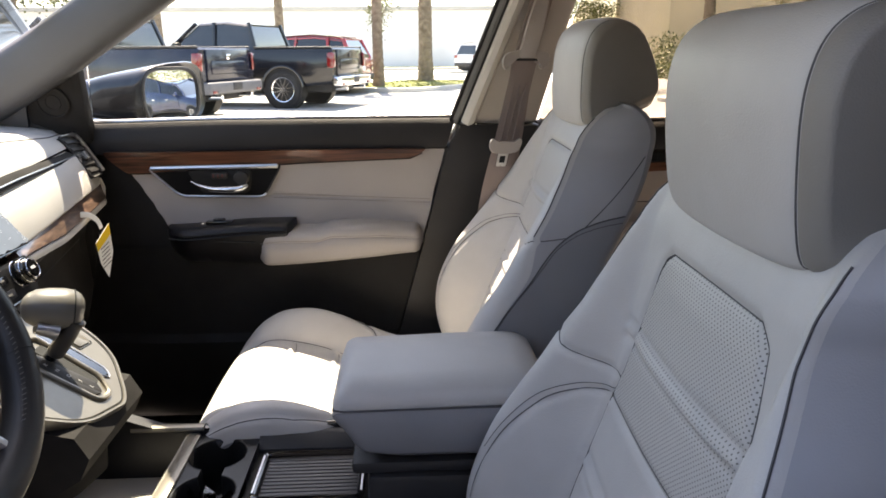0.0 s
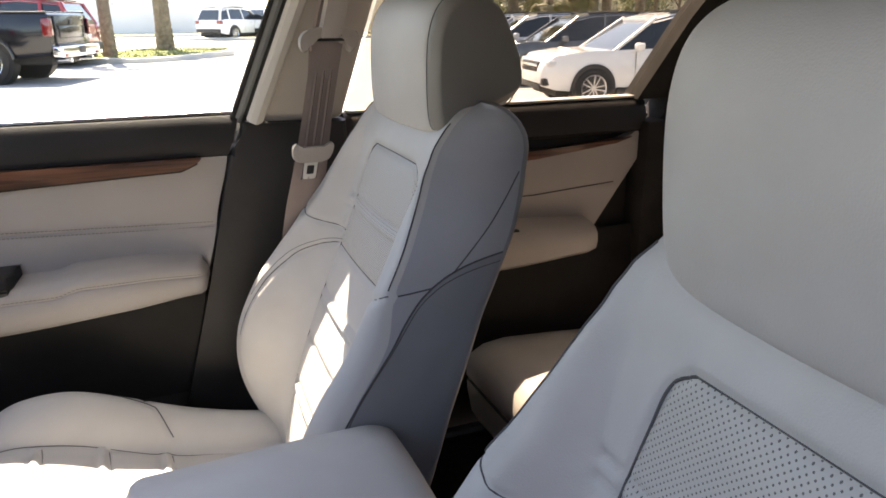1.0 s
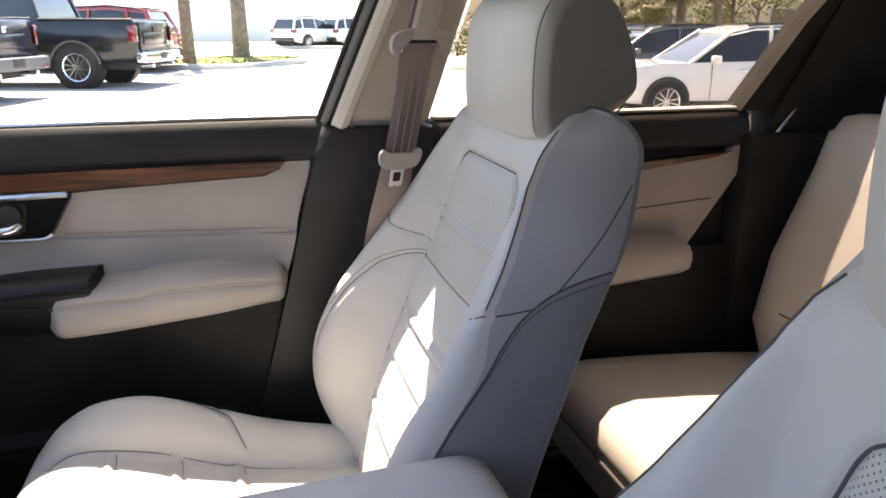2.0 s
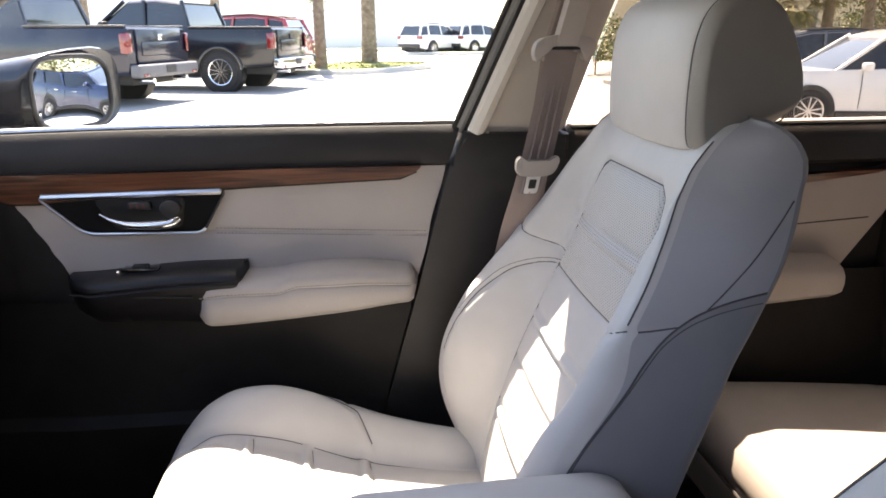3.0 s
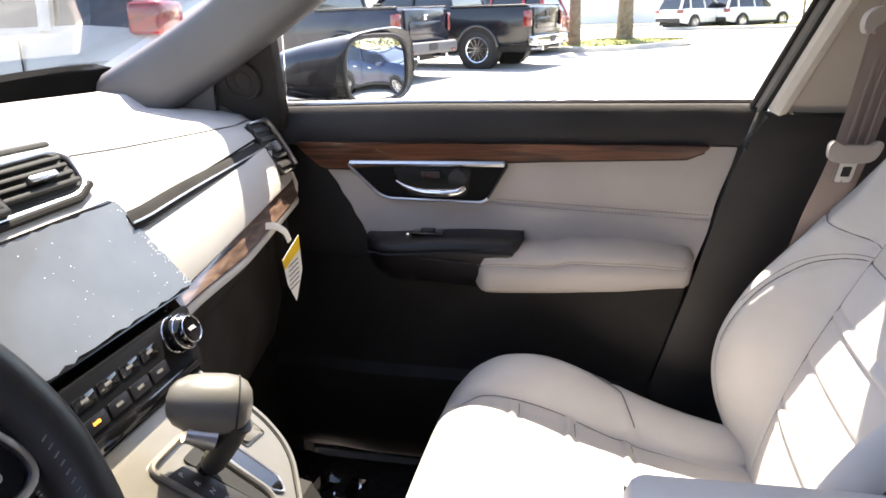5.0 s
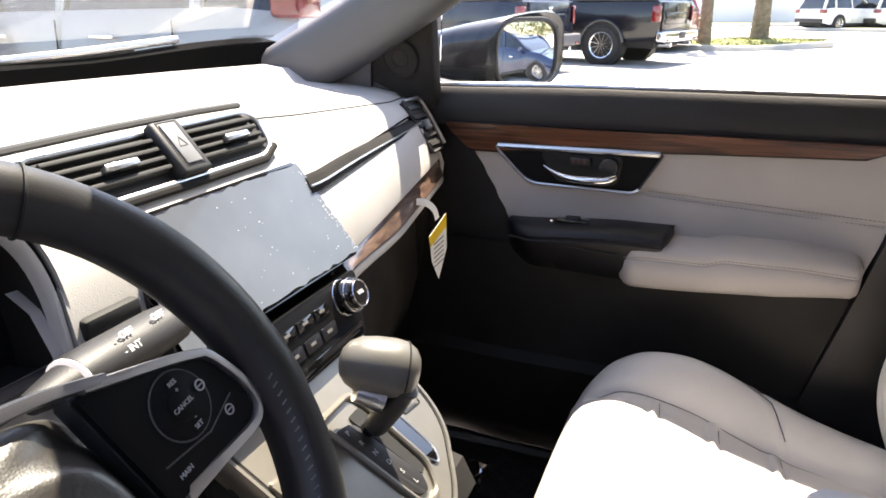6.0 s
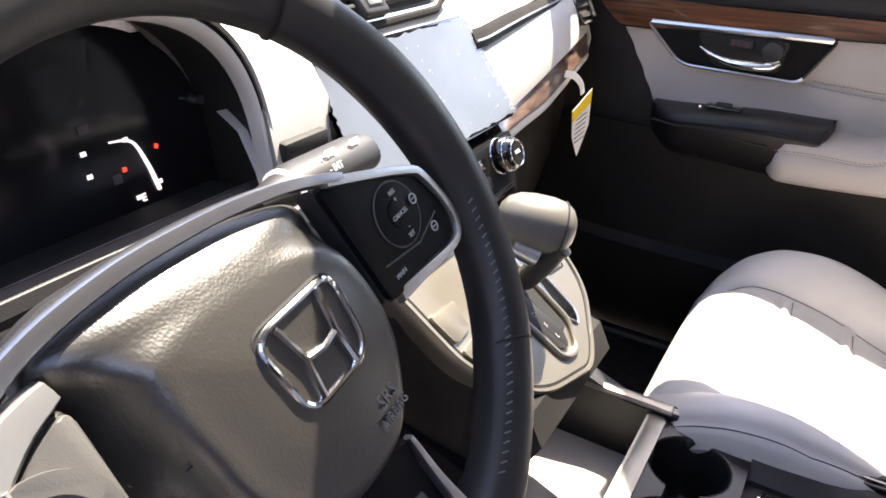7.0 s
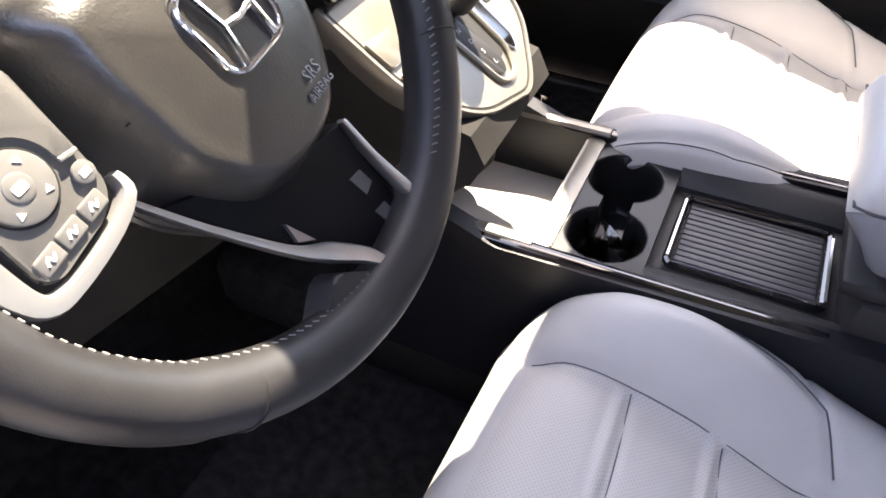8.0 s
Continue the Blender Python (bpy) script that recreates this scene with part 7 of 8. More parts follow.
    part("pad_seam", tube([(-0.2095, 0.118, 0.800), (-0.211, 0.02, 0.800), (-0.2095, -0.076, 0.800), (-0.195, -0.0815, 0.8005), (-0.1, -0.0815, 0.8015), (0.03, -0.0815, 0.8025)], 0.0014, 6), THREAD, arm)
    part("lid_base", box(-0.19, 0.085, -0.070, 0.110, 0.700, 0.718, 0.006), BLACK, arm)
    part("hinge", tube([(0.060, -0.075, 0.770), (0.088, -0.074, 0.740), (0.092, -0.074, 0.68)], 0.012, 10), PIANO, arm, "glossy black hinge arm")


def build_shifter():
    con = thing("gear_selector", (-0.6, 0.0, 0.66), "automatic gear selector on a champagne-coloured panel", "gear selector")
    o = Vector((-0.600, 0.0, 0.834))
    u, v = Vector((0, 1, 0)), Vector((-0.116, 0, 0.103))
    to3 = frame_of(o, u, v)
    m = plane_matrix(o, u, v)
    # raised panel
    shape = rounded([(-0.125, 0.090), (0.118, 0.090), (0.134, 0.0), (0.120, -0.052), (0.060, -0.100), (0.036, -0.112), (-0.050, -0.090), (-0.095, -0.040), (-0.112, -0.010)], [0.01, 0.01, 0.03, 0.03, 0.02, 0.02, 0.03, 0.03, 0.02], 6)
    ring = lambda d, f: [to3(x * f, y * f, d) for x, y in shape]
    foot = [Vector((min(-0.545, to3(x * 0.9, y * 0.9, 0).x - 0.03), max(-0.085, min(0.13, x * 0.86)), 0.66)) for x, y in shape]
    part("panel", loft(bmesh.new(), [ring(-0.030, 0.955), ring(-0.014, 0.99), ring(-0.003, 1.0), ring(0.0012, 0.985), ring(0.0012, 0.955), ring(-0.0015, 0.945), ring(-0.0015, 0.93), ring(0.0005, 0.92)]), CHAMPAGNE, con, "champagne metallic selector panel", smooth=45)
    part("panel_skirt", loft(bmesh.new(), [foot, ring(-0.040, 0.93), ring(-0.028, 0.95)]), BLACK_MATTE, con, "black skirt under the panel", smooth=80)
    part("panel_groove", tube([to3(x * 0.9375, y * 0.9375, -0.0008) for x, y in shape], 0.0011, 5, closed=True), DARK, con)
    hoop = rounded([(-0.024, 0.046), (0.036, 0.046), (0.050, -0.058), (0.030, -0.086), (0.004, -0.080)], 0.012, 5)
    part("gate_frame", tube([to3(a, b, 0.0025) for a, b in hoop], 0.0034, 8, closed=True), CHAMPAGNE, con, "raised frame round the lever gate")
    strip = rounded([(0.042, 0.046), (0.062, 0.036), (0.073, -0.056), (0.062, -0.070), (0.052, -0.056)], 0.007, 5)
    part("strip_edge", tube([to3(a, b, 0.002) for a, b in strip], 0.0014, 6, closed=True), SATIN, con)
    part("dark_insert", plate(strip, to3, -0.001, 0.0022, 0.0006), PIANO, con, "glossy dark insert beside the lever")
    part("gate", plate(rounded([(-0.018, 0.030), (0.008, 0.024), (0.030, -0.060), (0.022, -0.076), (0.006, -0.070)], 0.006), to3, -0.001, 0.004, 0.001), BLACK, con, "dark grey gear indicator")
    part("slot", plate(rounded([(0.010, 0.030), (0.032, 0.030), (0.042, -0.058), (0.032, -0.062)], 0.006), to3, -0.001, 0.0025), DARK, con)
    for k, ch in enumerate(("P", "R", "N", "D", "S", "L")):
        a, b = -0.006 + 0.0046 * k, 0.020 - 0.0158 * k
        part("gear_letter", text_mesh(ch, 0.0080, m @ Matrix.Translation((a, b, 0.0043)), 0.0002), DULL_WHITE, con)
    part("square_key", plate(rounded([(0.076, 0.026), (0.104, 0.022), (0.106, -0.012), (0.080, -0.008)], 0.003), to3, -0.001, 0.0035, 0.001), CHAMPAGNE, con, "square switch beside the lever")
    part("square_key_edge", tube([to3(a, b, 0.0005) for a, b in rounded([(0.073, 0.029), (0.107, 0.025), (0.109, -0.015), (0.077, -0.011)], 0.003, 3)], 0.0012, 5, closed=True), DARK, con)
    part("parking_switch", plate(rounded([(-0.118, 0.062), (-0.060, 0.062), (-0.070, 0.004), (-0.106, 0.0)], 0.006), to3, -0.03, -0.001, 0.001), DARK, con, "dark recess with parking brake switch")
    part("brake_key", plate(rounded([(-0.110, 0.040), (-0.072, 0.038), (-0.076, 0.008), (-0.104, 0.006)], 0.004), to3, -0.006, 0.004, 0.002), CHAMPAGNE, con, "champagne parking brake switch")
    part("brake_key", plate(rounded([(-0.104, -0.002), (-0.076, 0.000), (-0.070, -0.028), (-0.094, -0.034)], 0.004), to3, -0.006, 0.004, 0.002), CHAMPAGNE, con, "champagne brake hold key")
    # boot of the panel down to the console
    bm = bmesh.new()
    loft(bm, [[(-0.535, y, 0.775), (-0.520, y, 0.745), (-0.535, y, 0.715), (-0.575, y, 0.690), (-0.70, y, 0.66), (-0.72, y, 0.82)] for y in np.linspace(-0.085, 0.10, 8)])
    part("panel_base", bm, BLACK_MATTE, con, "black base under the selector panel")
    # lever
    part("lever", tube(curve([to3(0.016, 0.008, -0.01), to3(0.020, 0.010, 0.03), to3(0.026, 0.016, 0.060), to3(0.030, 0.022, 0.078)], 14), 0.0085, 12), PIANO, con, "black lever")
    part("lever_boot", tube(curve([to3(0.018, 0.006, 0.012), to3(0.022, 0.009, 0.045), to3(0.027, 0.014, 0.066)], 10), [0.013] + [0.015] * 8 + [0.018] * 8, 14, flat=0.8), BLACK, con)
    kc = Vector((-0.588, 0.022, 0.912))
    ax = Vector((0.55, 0.30, -0.14)).normalized()
    bm = bmesh.new()
    rings = []
    side = ax.cross(Vector((0, 0, 1))).normalized()
    upv = side.cross(ax).normalized()
    for d, r in ((-0.0405, 0.005), (-0.0385, 0.013), (-0.033, 0.0205), (-0.023, 0.0262), (-0.008, 0.0288), (0.010, 0.0292), (0.022, 0.0272), (0.030, 0.0220), (0.0345, 0.0145), (0.0360, 0.005)):
        rings.append([kc + ax * d + side * math.copysign(abs(math.cos(q)) ** 0.95, math.cos(q)) * r * 0.95 + upv * (math.copysign(abs(math.sin(q)) ** 0.95, math.sin(q)) * r * 0.95) for q in np.linspace(0, 2 * math.pi, 29)[:-1]])
    loft(bm, rings)
    kn = part("knob", bm, material("knob_leather", (0.13, 0.122, 0.108), 0.40, vary=0.1, grain=0.12, grain_scale=800), con, "grey leather selector knob", smooth=60)
    part("knob_seam", tube([kc + ax * 0.022 + side * math.cos(q) * 0.0272 + upv * math.sin(q) * 0.0263 for q in np.linspace(0, 2 * math.pi, 33)[:-1]], 0.0009, 5, closed=True), DARK, kn)
    part("knob_cap", tube([kc + ax * -0.022 - upv * 0.020 + side * 0.016, kc + ax * 0.004 - upv * 0.026 + side * 0.012], [0.010, 0.014], 14), SATIN, kn, "silver release button")


build_console()
build_shifter()


# ---- loose things inside ----
def build_tag():
    t = thing("paper_tag", (-0.735, 0.52, 0.84), "white and yellow paper tag hanging below the dashboard", "tag")
    part("loop", tube(curve([(-0.752, 0.478, 0.940), (-0.742, 0.492, 0.936), (-0.736, 0.512, 0.920), (-0.734, 0.520, 0.902)], 16), 0.0055, 8, flat=0.12, up=Vector((1, 0, 0))), WHITE, t, "white string loop")
    to3 = frame_of((-0.733, 0.519, 0.905), (0.55, 0.83, 0), (-0.02, -0.05, 1))
    part("card", plate([(-0.017, -0.030), (0.016, 0.005), (0.018, -0.055), (0.002, -0.108), (-0.012, -0.075)], to3, 0.0, 0.0012), WHITE, t, "white card", smooth=0)
    part("yellow_band", plate([(-0.017, -0.031), (0.016, 0.004), (0.0165, -0.018), (-0.015, -0.048)], to3, 0.0014, 0.0020), YELLOW, t, "yellow band", smooth=0)
    part("yellow_band", plate([(-0.017, -0.031), (0.016, 0.004), (0.0165, -0.018), (-0.015, -0.048)], to3, -0.0010, -0.0004), YELLOW, t, "yellow band", smooth=0)
    for k in range(6):
        c = -0.034 - 0.008 * k
        bm = plate([(-0.008, c - 0.012), (0.011, c), (0.011, c + 0.0016), (-0.008, c - 0.0104)], to3, 0.0014, 0.0019)
        part("print_bar", bm, THREAD, t, smooth=0)


def crumpled(name, center, size, seed, label):
    """A scrap of crumpled clear film."""
    rng = random.Random(seed)
    t = thing(name, center, label, "plastic scrap")
    bm = bmesh.new()
    n = 9
    rows = []
    for i in range(n):
        rows.append([Vector(center) + Vector(((i / (n - 1) - 0.5) * size[0] + rng.uniform(-0.006, 0.006), (j / (n - 1) - 0.5) * size[1] + rng.uniform(-0.006, 0.006), rng.uniform(0, size[2]))) for j in range(n)])
    loft(bm, rows, closed=False)
    part("film", bm, CLEAR_PLASTIC, t, smooth=0)


build_tag()
crumpled("plastic_scrap", (-0.735, 0.60, 0.335), (0.13, 0.09, 0.04), 3, "crumpled clear plastic scrap on the footwell carpet")
crumpled("plastic_wrapper", (-0.398, -0.020, 0.600), (0.07, 0.05, 0.055), 9, "crumpled clear plastic wrapper in the cup holder")


# ---- rear-view mirror under the windshield's upper edge ----
def build_inner_mirror():
    # out of view; added to throw shade on the steering wheel
    m = thing("rear_view_mirror", (-0.56, 0.0, 1.38), "unseen black inner mirror at the windshield's top, added for its shadow", "mirror")
    to3 = frame_of((-0.545, 0.0, 1.375), (0, 1, 0), (0.12, 0, 1))
    part("housing", plate(rounded([(-0.125, -0.032), (0.125, -0.032), (0.115, 0.032), (-0.115, 0.032)], 0.022, 5), to3, -0.035, 0.0, 0.006), BLACK, m)
    part("mirror_glass", plate(rounded([(-0.117, -0.027), (0.117, -0.027), (0.108, 0.027), (-0.108, 0.027)], 0.02, 5), to3, 0.0005, 0.003), CHROME, m, "silvered mirror glass")
    part("stem", tube([(-0.575, 0.0, 1.38), (-0.60, 0.0, 1.43), (-0.60, 0.0, 1.455)], [0.012, 0.014, 0.022], 12), BLACK, m)


build_inner_mirror()


# ---- outside: the lot ----
ASPHALT = material("sunbleached_asphalt", (0.33, 0.325, 0.315), 0.9, spec=0.2, vary=0.10, vary_scale=0.5, grain=0.5, grain_scale=60)
KERB = material("kerb_concrete", (0.45, 0.44, 0.41), 0.9, spec=0.2, vary=0.1, vary_scale=2, grain=0.4, grain_scale=60)
GRASS = material("lawn", (0.10, 0.14, 0.035), 0.9, vary=0.3, vary_scale=3, second=(0.22, 0.22, 0.06))
BARK = material("palm_bark", (0.20, 0.16, 0.12), 0.95, spec=0.1, vary=0.35, vary_scale=6, grain=1.0, grain_scale=25)
LEAF = material("leaf_green", (0.055, 0.085, 0.018), 0.55, vary=0.4, vary_scale=3, second=(0.16, 0.17, 0.05))
FROND = material("palm_frond", (0.07, 0.095, 0.03), 0.5, vary=0.4, vary_scale=2, second=(0.20, 0.17, 0.07))
STUCCO = material("pale_stucco", (0.74, 0.73, 0.70), 0.95, vary=0.06, vary_scale=0.5, grain=0.3, grain_scale=30)
STUCCO_WARM = material("warm_stucco", (0.52, 0.45, 0.32), 0.95, vary=0.06, vary_scale=0.5, grain=0.3, grain_scale=30)
CAR_GLASS = material("tinted_car_glass", (0.012, 0.014, 0.016), 0.05, coat=1.0, vary=0.3)
TAIL_RED = material("tail_lamp_red", (0.16, 0.008, 0.008), 0.12, coat=1.0, vary=0.15, vary_scale=20)
LAMP_CLEAR = material("head_lamp", (0.55, 0.57, 0.60), 0.12, coat=1.0, vary=0.2, vary_scale=30)
PAINTS = {
    "pewter": material("pewter_car_paint", (0.30, 0.31, 0.305), 0.3, metal=0.3, coat=1.0, vary=0.05, vary_scale=2),
    "navy": material("paint_navy", (0.008, 0.011, 0.024), 0.22, coat=0.35, vary=0.1, vary_scale=1),
    "black": material("paint_black", (0.006, 0.0065, 0.009), 0.2, coat=0.35, vary=0.1, vary_scale=1),
    "red": material("paint_red", (0.28, 0.015, 0.015), 0.22, coat=1.0, vary=0.08, vary_scale=1),
    "white": material("paint_white", (0.74, 0.74, 0.74), 0.25, coat=1.0, vary=0.02, vary_scale=1),
    "silver": material("paint_silver", (0.52, 0.54, 0.58), 0.28, metal=0.3, coat=1.0, vary=0.04, vary_scale=1),
    "grey": material("paint_grey", (0.10, 0.11, 0.125), 0.24, metal=0.3, coat=1.0, vary=0.06, vary_scale=1),
    "blue": material("paint_blue", (0.018, 0.032, 0.085), 0.22, coat=1.0, vary=0.08, vary_scale=1),
    "maroon": material("paint_maroon", (0.12, 0.012, 0.018), 0.25, coat=1.0, vary=0.08, vary_scale=1),
}


def ground_z(x, y):
    """The lot is level round the car and falls a little towards the row behind it."""
    return -0.42 * step(1.2, 7.2, x) * step(44, 26, y) * step(-30, -12, y) * step(120, 60, x)


def build_lot():
    bm = bmesh.new()
    xs = [-400, -80, -30, -8, 0] + [1 + 0.5 * k for k in range(14)] + [9, 12, 20, 40, 60, 70, 80, 95, 120, 400]
    ys = [-400, -60, -30, -24, -18, -12, 0, 12, 24, 26, 29, 32, 35, 38, 41, 44, 60, 120, 400]
    loft(bm, [[(x, y, ground_z(x, y)) for y in ys] for x in xs], closed=False)
    structure("ground", bm, ASPHALT, "sun-bleached pale asphalt of a parking lot")
    # planted islands with real kerbs
    for k, (cx, cy, a, b, turn) in enumerate(((0.1, 25.0, 3.4, 1.9, 60), (14.5, 24.0, 6.5, 2.2, 20), (16, 44, 14, 2.0, 8), (-14, 50, 22, 2.0, 5))):
        loop = [(a * math.copysign(abs(math.cos(q)) ** 0.6, math.cos(q)), b * math.copysign(abs(math.sin(q)) ** 0.6, math.sin(q))) for q in np.linspace(0, 2 * math.pi, 49)[:-1]]
        m = Matrix.Translation((cx, cy, ground_z(cx, cy))) @ Matrix.Rotation(radians(turn), 4, "Z")
        bm = bmesh.new()
        loft(bm, [[m @ Vector((x * f, y * f, z)) for x, y in loop] for z, f in ((-0.02, 1.0), (0.13, 1.0), (0.15, 0.985), (0.15, 0.94), (0.10, 0.93))], caps=False)
        structure("kerb_%d" % (k + 1), bm, KERB, "pale concrete kerb round a planted island")
        bm = bmesh.new()
        rows = [[m @ Vector((x * f, y * f, 0.12 + 0.05 * (1 - f) + 0.015 * math.sin(9 * x + 7 * y))) for x, y in loop] for f in (0.945, 0.7, 0.45, 0.2, 0.02)]
        loft(bm, rows)
        structure("lawn_%d" % (k + 1), bm, GRASS, "dry green lawn on the island")
        rng = random.Random(50 + k)
        verts, faces = [], []
        for j in range(1500):
            q, f = rng.uniform(0, 2 * math.pi), math.sqrt(rng.random()) * 0.92
            p = m @ Vector((a * math.copysign(abs(math.cos(q)) ** 0.6, math.cos(q)) * f, b * math.copysign(abs(math.sin(q)) ** 0.6, math.sin(q)) * f, 0.13))
            d, h = rng.uniform(0, 6.28), rng.uniform(0.04, 0.11)
            w = Vector((math.cos(d), math.sin(d), 0)) * rng.uniform(0.01, 0.025)
            i = len(verts)
            verts += [p - w, p + w, p + Vector((rng.uniform(-0.03, 0.03), rng.uniform(-0.03, 0.03), h))]
            faces.append((i, i + 1, i + 2))
        me = bpy.data.meshes.new("grass")
        me.from_pydata(verts, [], faces)
        me.materials.append(GRASS)
        tagged(new("grass", me), "tufts of dry green grass on the island", "grass", kind="stuff")


def car_ring(x, w, low, belt, roof, wr, n=0):
    return [(x, -w * 0.94, low), (x, -w, low + 0.12), (x, -w * 1.01, (low + belt) / 2 + 0.1), (x, -w * 0.97, belt), (x, -wr, roof), (x, wr, roof), (x, w * 0.97, belt), (x, w * 1.01, (low + belt) / 2 + 0.1), (x, w, low + 0.12), (x, w * 0.94, low)]


def build_vehicle(name, paint, place, heading, label, style="suv", group="parked vehicles", rim=None, size=1.0, lamp=0.0):
    """A parked vehicle; heading is the way its nose points, place the middle of its rear axle on the ground."""
    h = Vector((*heading, 0)).normalized()
    m = Matrix((h, Vector((0, 0, 1)).cross(h), Vector((0, 0, 1)))).transposed().to_4x4()
    m = m @ Matrix.Diagonal((size, size, size, 1))
    m.translation = Vector((*place, ground_z(*place)))
    car = thing(name, m.translation, label, "pickup truck" if style == "pickup" else "car", group)
    body = PAINTS[paint]
    add = lambda nm, bm, mat, parent=car, lab="", smooth=38: part(nm, moved(bm, m), mat, parent, lab, smooth)
    if style == "pickup":
        W, r, wb = 0.98, 0.42, 3.65
        st = [(-1.22, 0.96, 0.62, 1.30), (-1.18, W, 0.55, 1.34), (-0.3, W, 0.48, 1.34), (0.9, W, 0.45, 1.33), (2.2, W, 0.45, 1.30), (3.1, W, 0.45, 1.27), (4.2, W * 0.98, 0.50, 1.22), (4.6, W * 0.92, 0.55, 1.10), (4.68, W * 0.84, 0.62, 0.95)]
        add("body", loft(bmesh.new(), [car_ring(x, w, lo, be - 0.06, be, w * 0.94) for x, w, lo, be in st]), body)
        cab = [(0.72, 0.86, 1.30, 1.40, 0.80), (0.86, 0.86, 1.30, 1.86, 0.74), (1.5, 0.86, 1.30, 1.93, 0.72), (2.2, 0.86, 1.30, 1.90, 0.72), (2.95, 0.86, 1.28, 1.34, 0.78)]
        add("cab_glass", loft(bmesh.new(), [[(x, -w, b), (x, -wr, t - 0.03), (x, wr, t - 0.03), (x, w, b)] for x, w, b, t, wr in cab]), CAR_GLASS, lab="dark cab windows")
        add("cab_roof", loft(bmesh.new(), [[(x, -wr - 0.02, t - 0.05), (x, -wr + 0.06, t + 0.01), (x, wr - 0.06, t + 0.01), (x, wr + 0.02, t - 0.05)] for x, w, b, t, wr in cab[1:4]]), body)
        for s in (-1, 1):
            for a, b in (((0.70, 0.86, 1.30), (0.88, 0.76, 1.90)), ((1.75, 0.87, 1.30), (1.78, 0.745, 1.92)), ((2.98, 0.86, 1.30), (2.25, 0.74, 1.90))):
                add("cab_pillar", tube([(a[0], s * a[1], a[2]), (b[0], s * b[1], b[2])], 0.045, 8), body)
        add("tailgate", box(-1.255, -1.20, -0.72, 0.72, 0.72, 1.31, 0.02), body, lab="tailgate with a recessed latch")
        add("tailgate_panel", box(-1.266, -1.25, -0.60, 0.60, 0.86, 1.10, 0.02), body)
        add("latch", box(-1.275, -1.258, -0.07, 0.07, 1.12, 1.22, 0.01), CHROME if paint == "navy" else BLACK)
        add("bed_rail", box(-1.2, 0.7, -0.96, -0.88, 1.33, 1.37, 0.015), BLACK)
        add("bed_rail", box(-1.2, 0.7, 0.88, 0.96, 1.33, 1.37, 0.015), BLACK)
        add("rear_bumper", box(-1.42, -1.22, -0.97, 0.97, 0.50, 0.72, 0.04, 3), CHROME if paint == "black" else material("bumper_grey", (0.10, 0.10, 0.11), 0.5, vary=0.1), lab="step bumper")
        add("plate_bar", box(-1.43, -1.415, -0.16, 0.16, 0.56, 0.70, 0.005), BLACK)
        for s in (-1, 1):
            add("tail_lamp", box(-1.26, -1.10, s * 0.965 - 0.035 if s > 0 else -1.0, 1.0 if s > 0 else -0.93, 0.90, 1.24, 0.03), TAIL_RED, lab="red tail lamp")
            add("tail_lamp_inner", box(-1.272, -1.24, min(s * 0.88, s * 0.97), max(s * 0.88, s * 0.97), 0.92, 1.23, 0.015), TAIL_RED, lab="red tail lamp")
            add("reflector", box(-1.432, -1.418, min(s * 0.72, s * 0.88), max(s * 0.72, s * 0.88), 0.52, 0.57, 0.004), TAIL_RED)
            add("exhaust", tube([(-1.40, s * 0.55, 0.44), (-1.0, s * 0.55, 0.44)], 0.045, 12), CHROME)
            add("mirror", box(2.55, 2.68, min(s * 0.95, s * 1.16), max(s * 0.95, s * 1.16), 1.28, 1.48, 0.03), BLACK)
        add("underbody", box(-1.1, 4.4, -0.75, 0.75, 0.36, 0.60, 0.03), DARK)
        axles = ((0.0, r), (wb, r))
    else:
        W, r, wb = 0.95, 0.37, 2.75
        st = [(-1.02, 0.80, 0.50, 0.98), (-0.98, 0.90, 0.40, 1.06), (-0.5, W, 0.30, 1.10), (0.9, W, 0.27, 1.08), (2.2, W, 0.28, 1.05), (2.9, W * 0.99, 0.30, 1.03), (3.45, W * 0.93, 0.34, 0.95), (3.66, W * 0.80, 0.40, 0.82), (3.70, W * 0.70, 0.46, 0.72)]
        add("body", loft(bmesh.new(), [car_ring(x, w, lo, be - 0.07, be, w * 0.93) for x, w, lo, be in st]), body)
        cab = [(-0.98, 0.80, 1.04, 1.12, 0.74), (-0.72, 0.84, 1.06, 1.62, 0.66), (0.2, 0.87, 1.06, 1.73, 0.66), (1.1, 0.87, 1.04, 1.70, 0.66), (1.55, 0.87, 1.03, 1.60, 0.66), (2.35, 0.84, 1.02, 1.08, 0.72)]
        add("cabin_glass", loft(bmesh.new(), [[(x, -w, b), (x, -wr, t - 0.04), (x, wr, t - 0.04), (x, w, b)] for x, w, b, t, wr in cab]), CAR_GLASS, lab="dark cabin windows")
        add("roof", loft(bmesh.new(), [[(x, -wr - 0.035, t - 0.09), (x, -wr + 0.05, t + 0.0), (x, wr - 0.05, t + 0.0), (x, wr + 0.035, t - 0.09)] for x, w, b, t, wr in cab[1:5]]), body)
        for s in (-1, 1):
            for a, b, q in (((-0.95, 0.81, 1.05), (-0.70, 0.69, 1.60), 0.07), ((-0.25, 0.875, 1.06), (-0.2, 0.70, 1.66), 0.05), ((0.85, 0.88, 1.05), (0.80, 0.70, 1.68), 0.035), ((2.36, 0.85, 1.02), (1.50, 0.69, 1.61), 0.035)):
                add("pillar", tube([(a[0], s * a[1], a[2]), (b[0], s * b[1], b[2])], q, 8), body)
            add("roof_rail", tube([(-0.6, s * 0.62, 1.66), (0.3, s * 0.62, 1.745), (1.2, s * 0.62, 1.70)], 0.018, 8), BLACK)
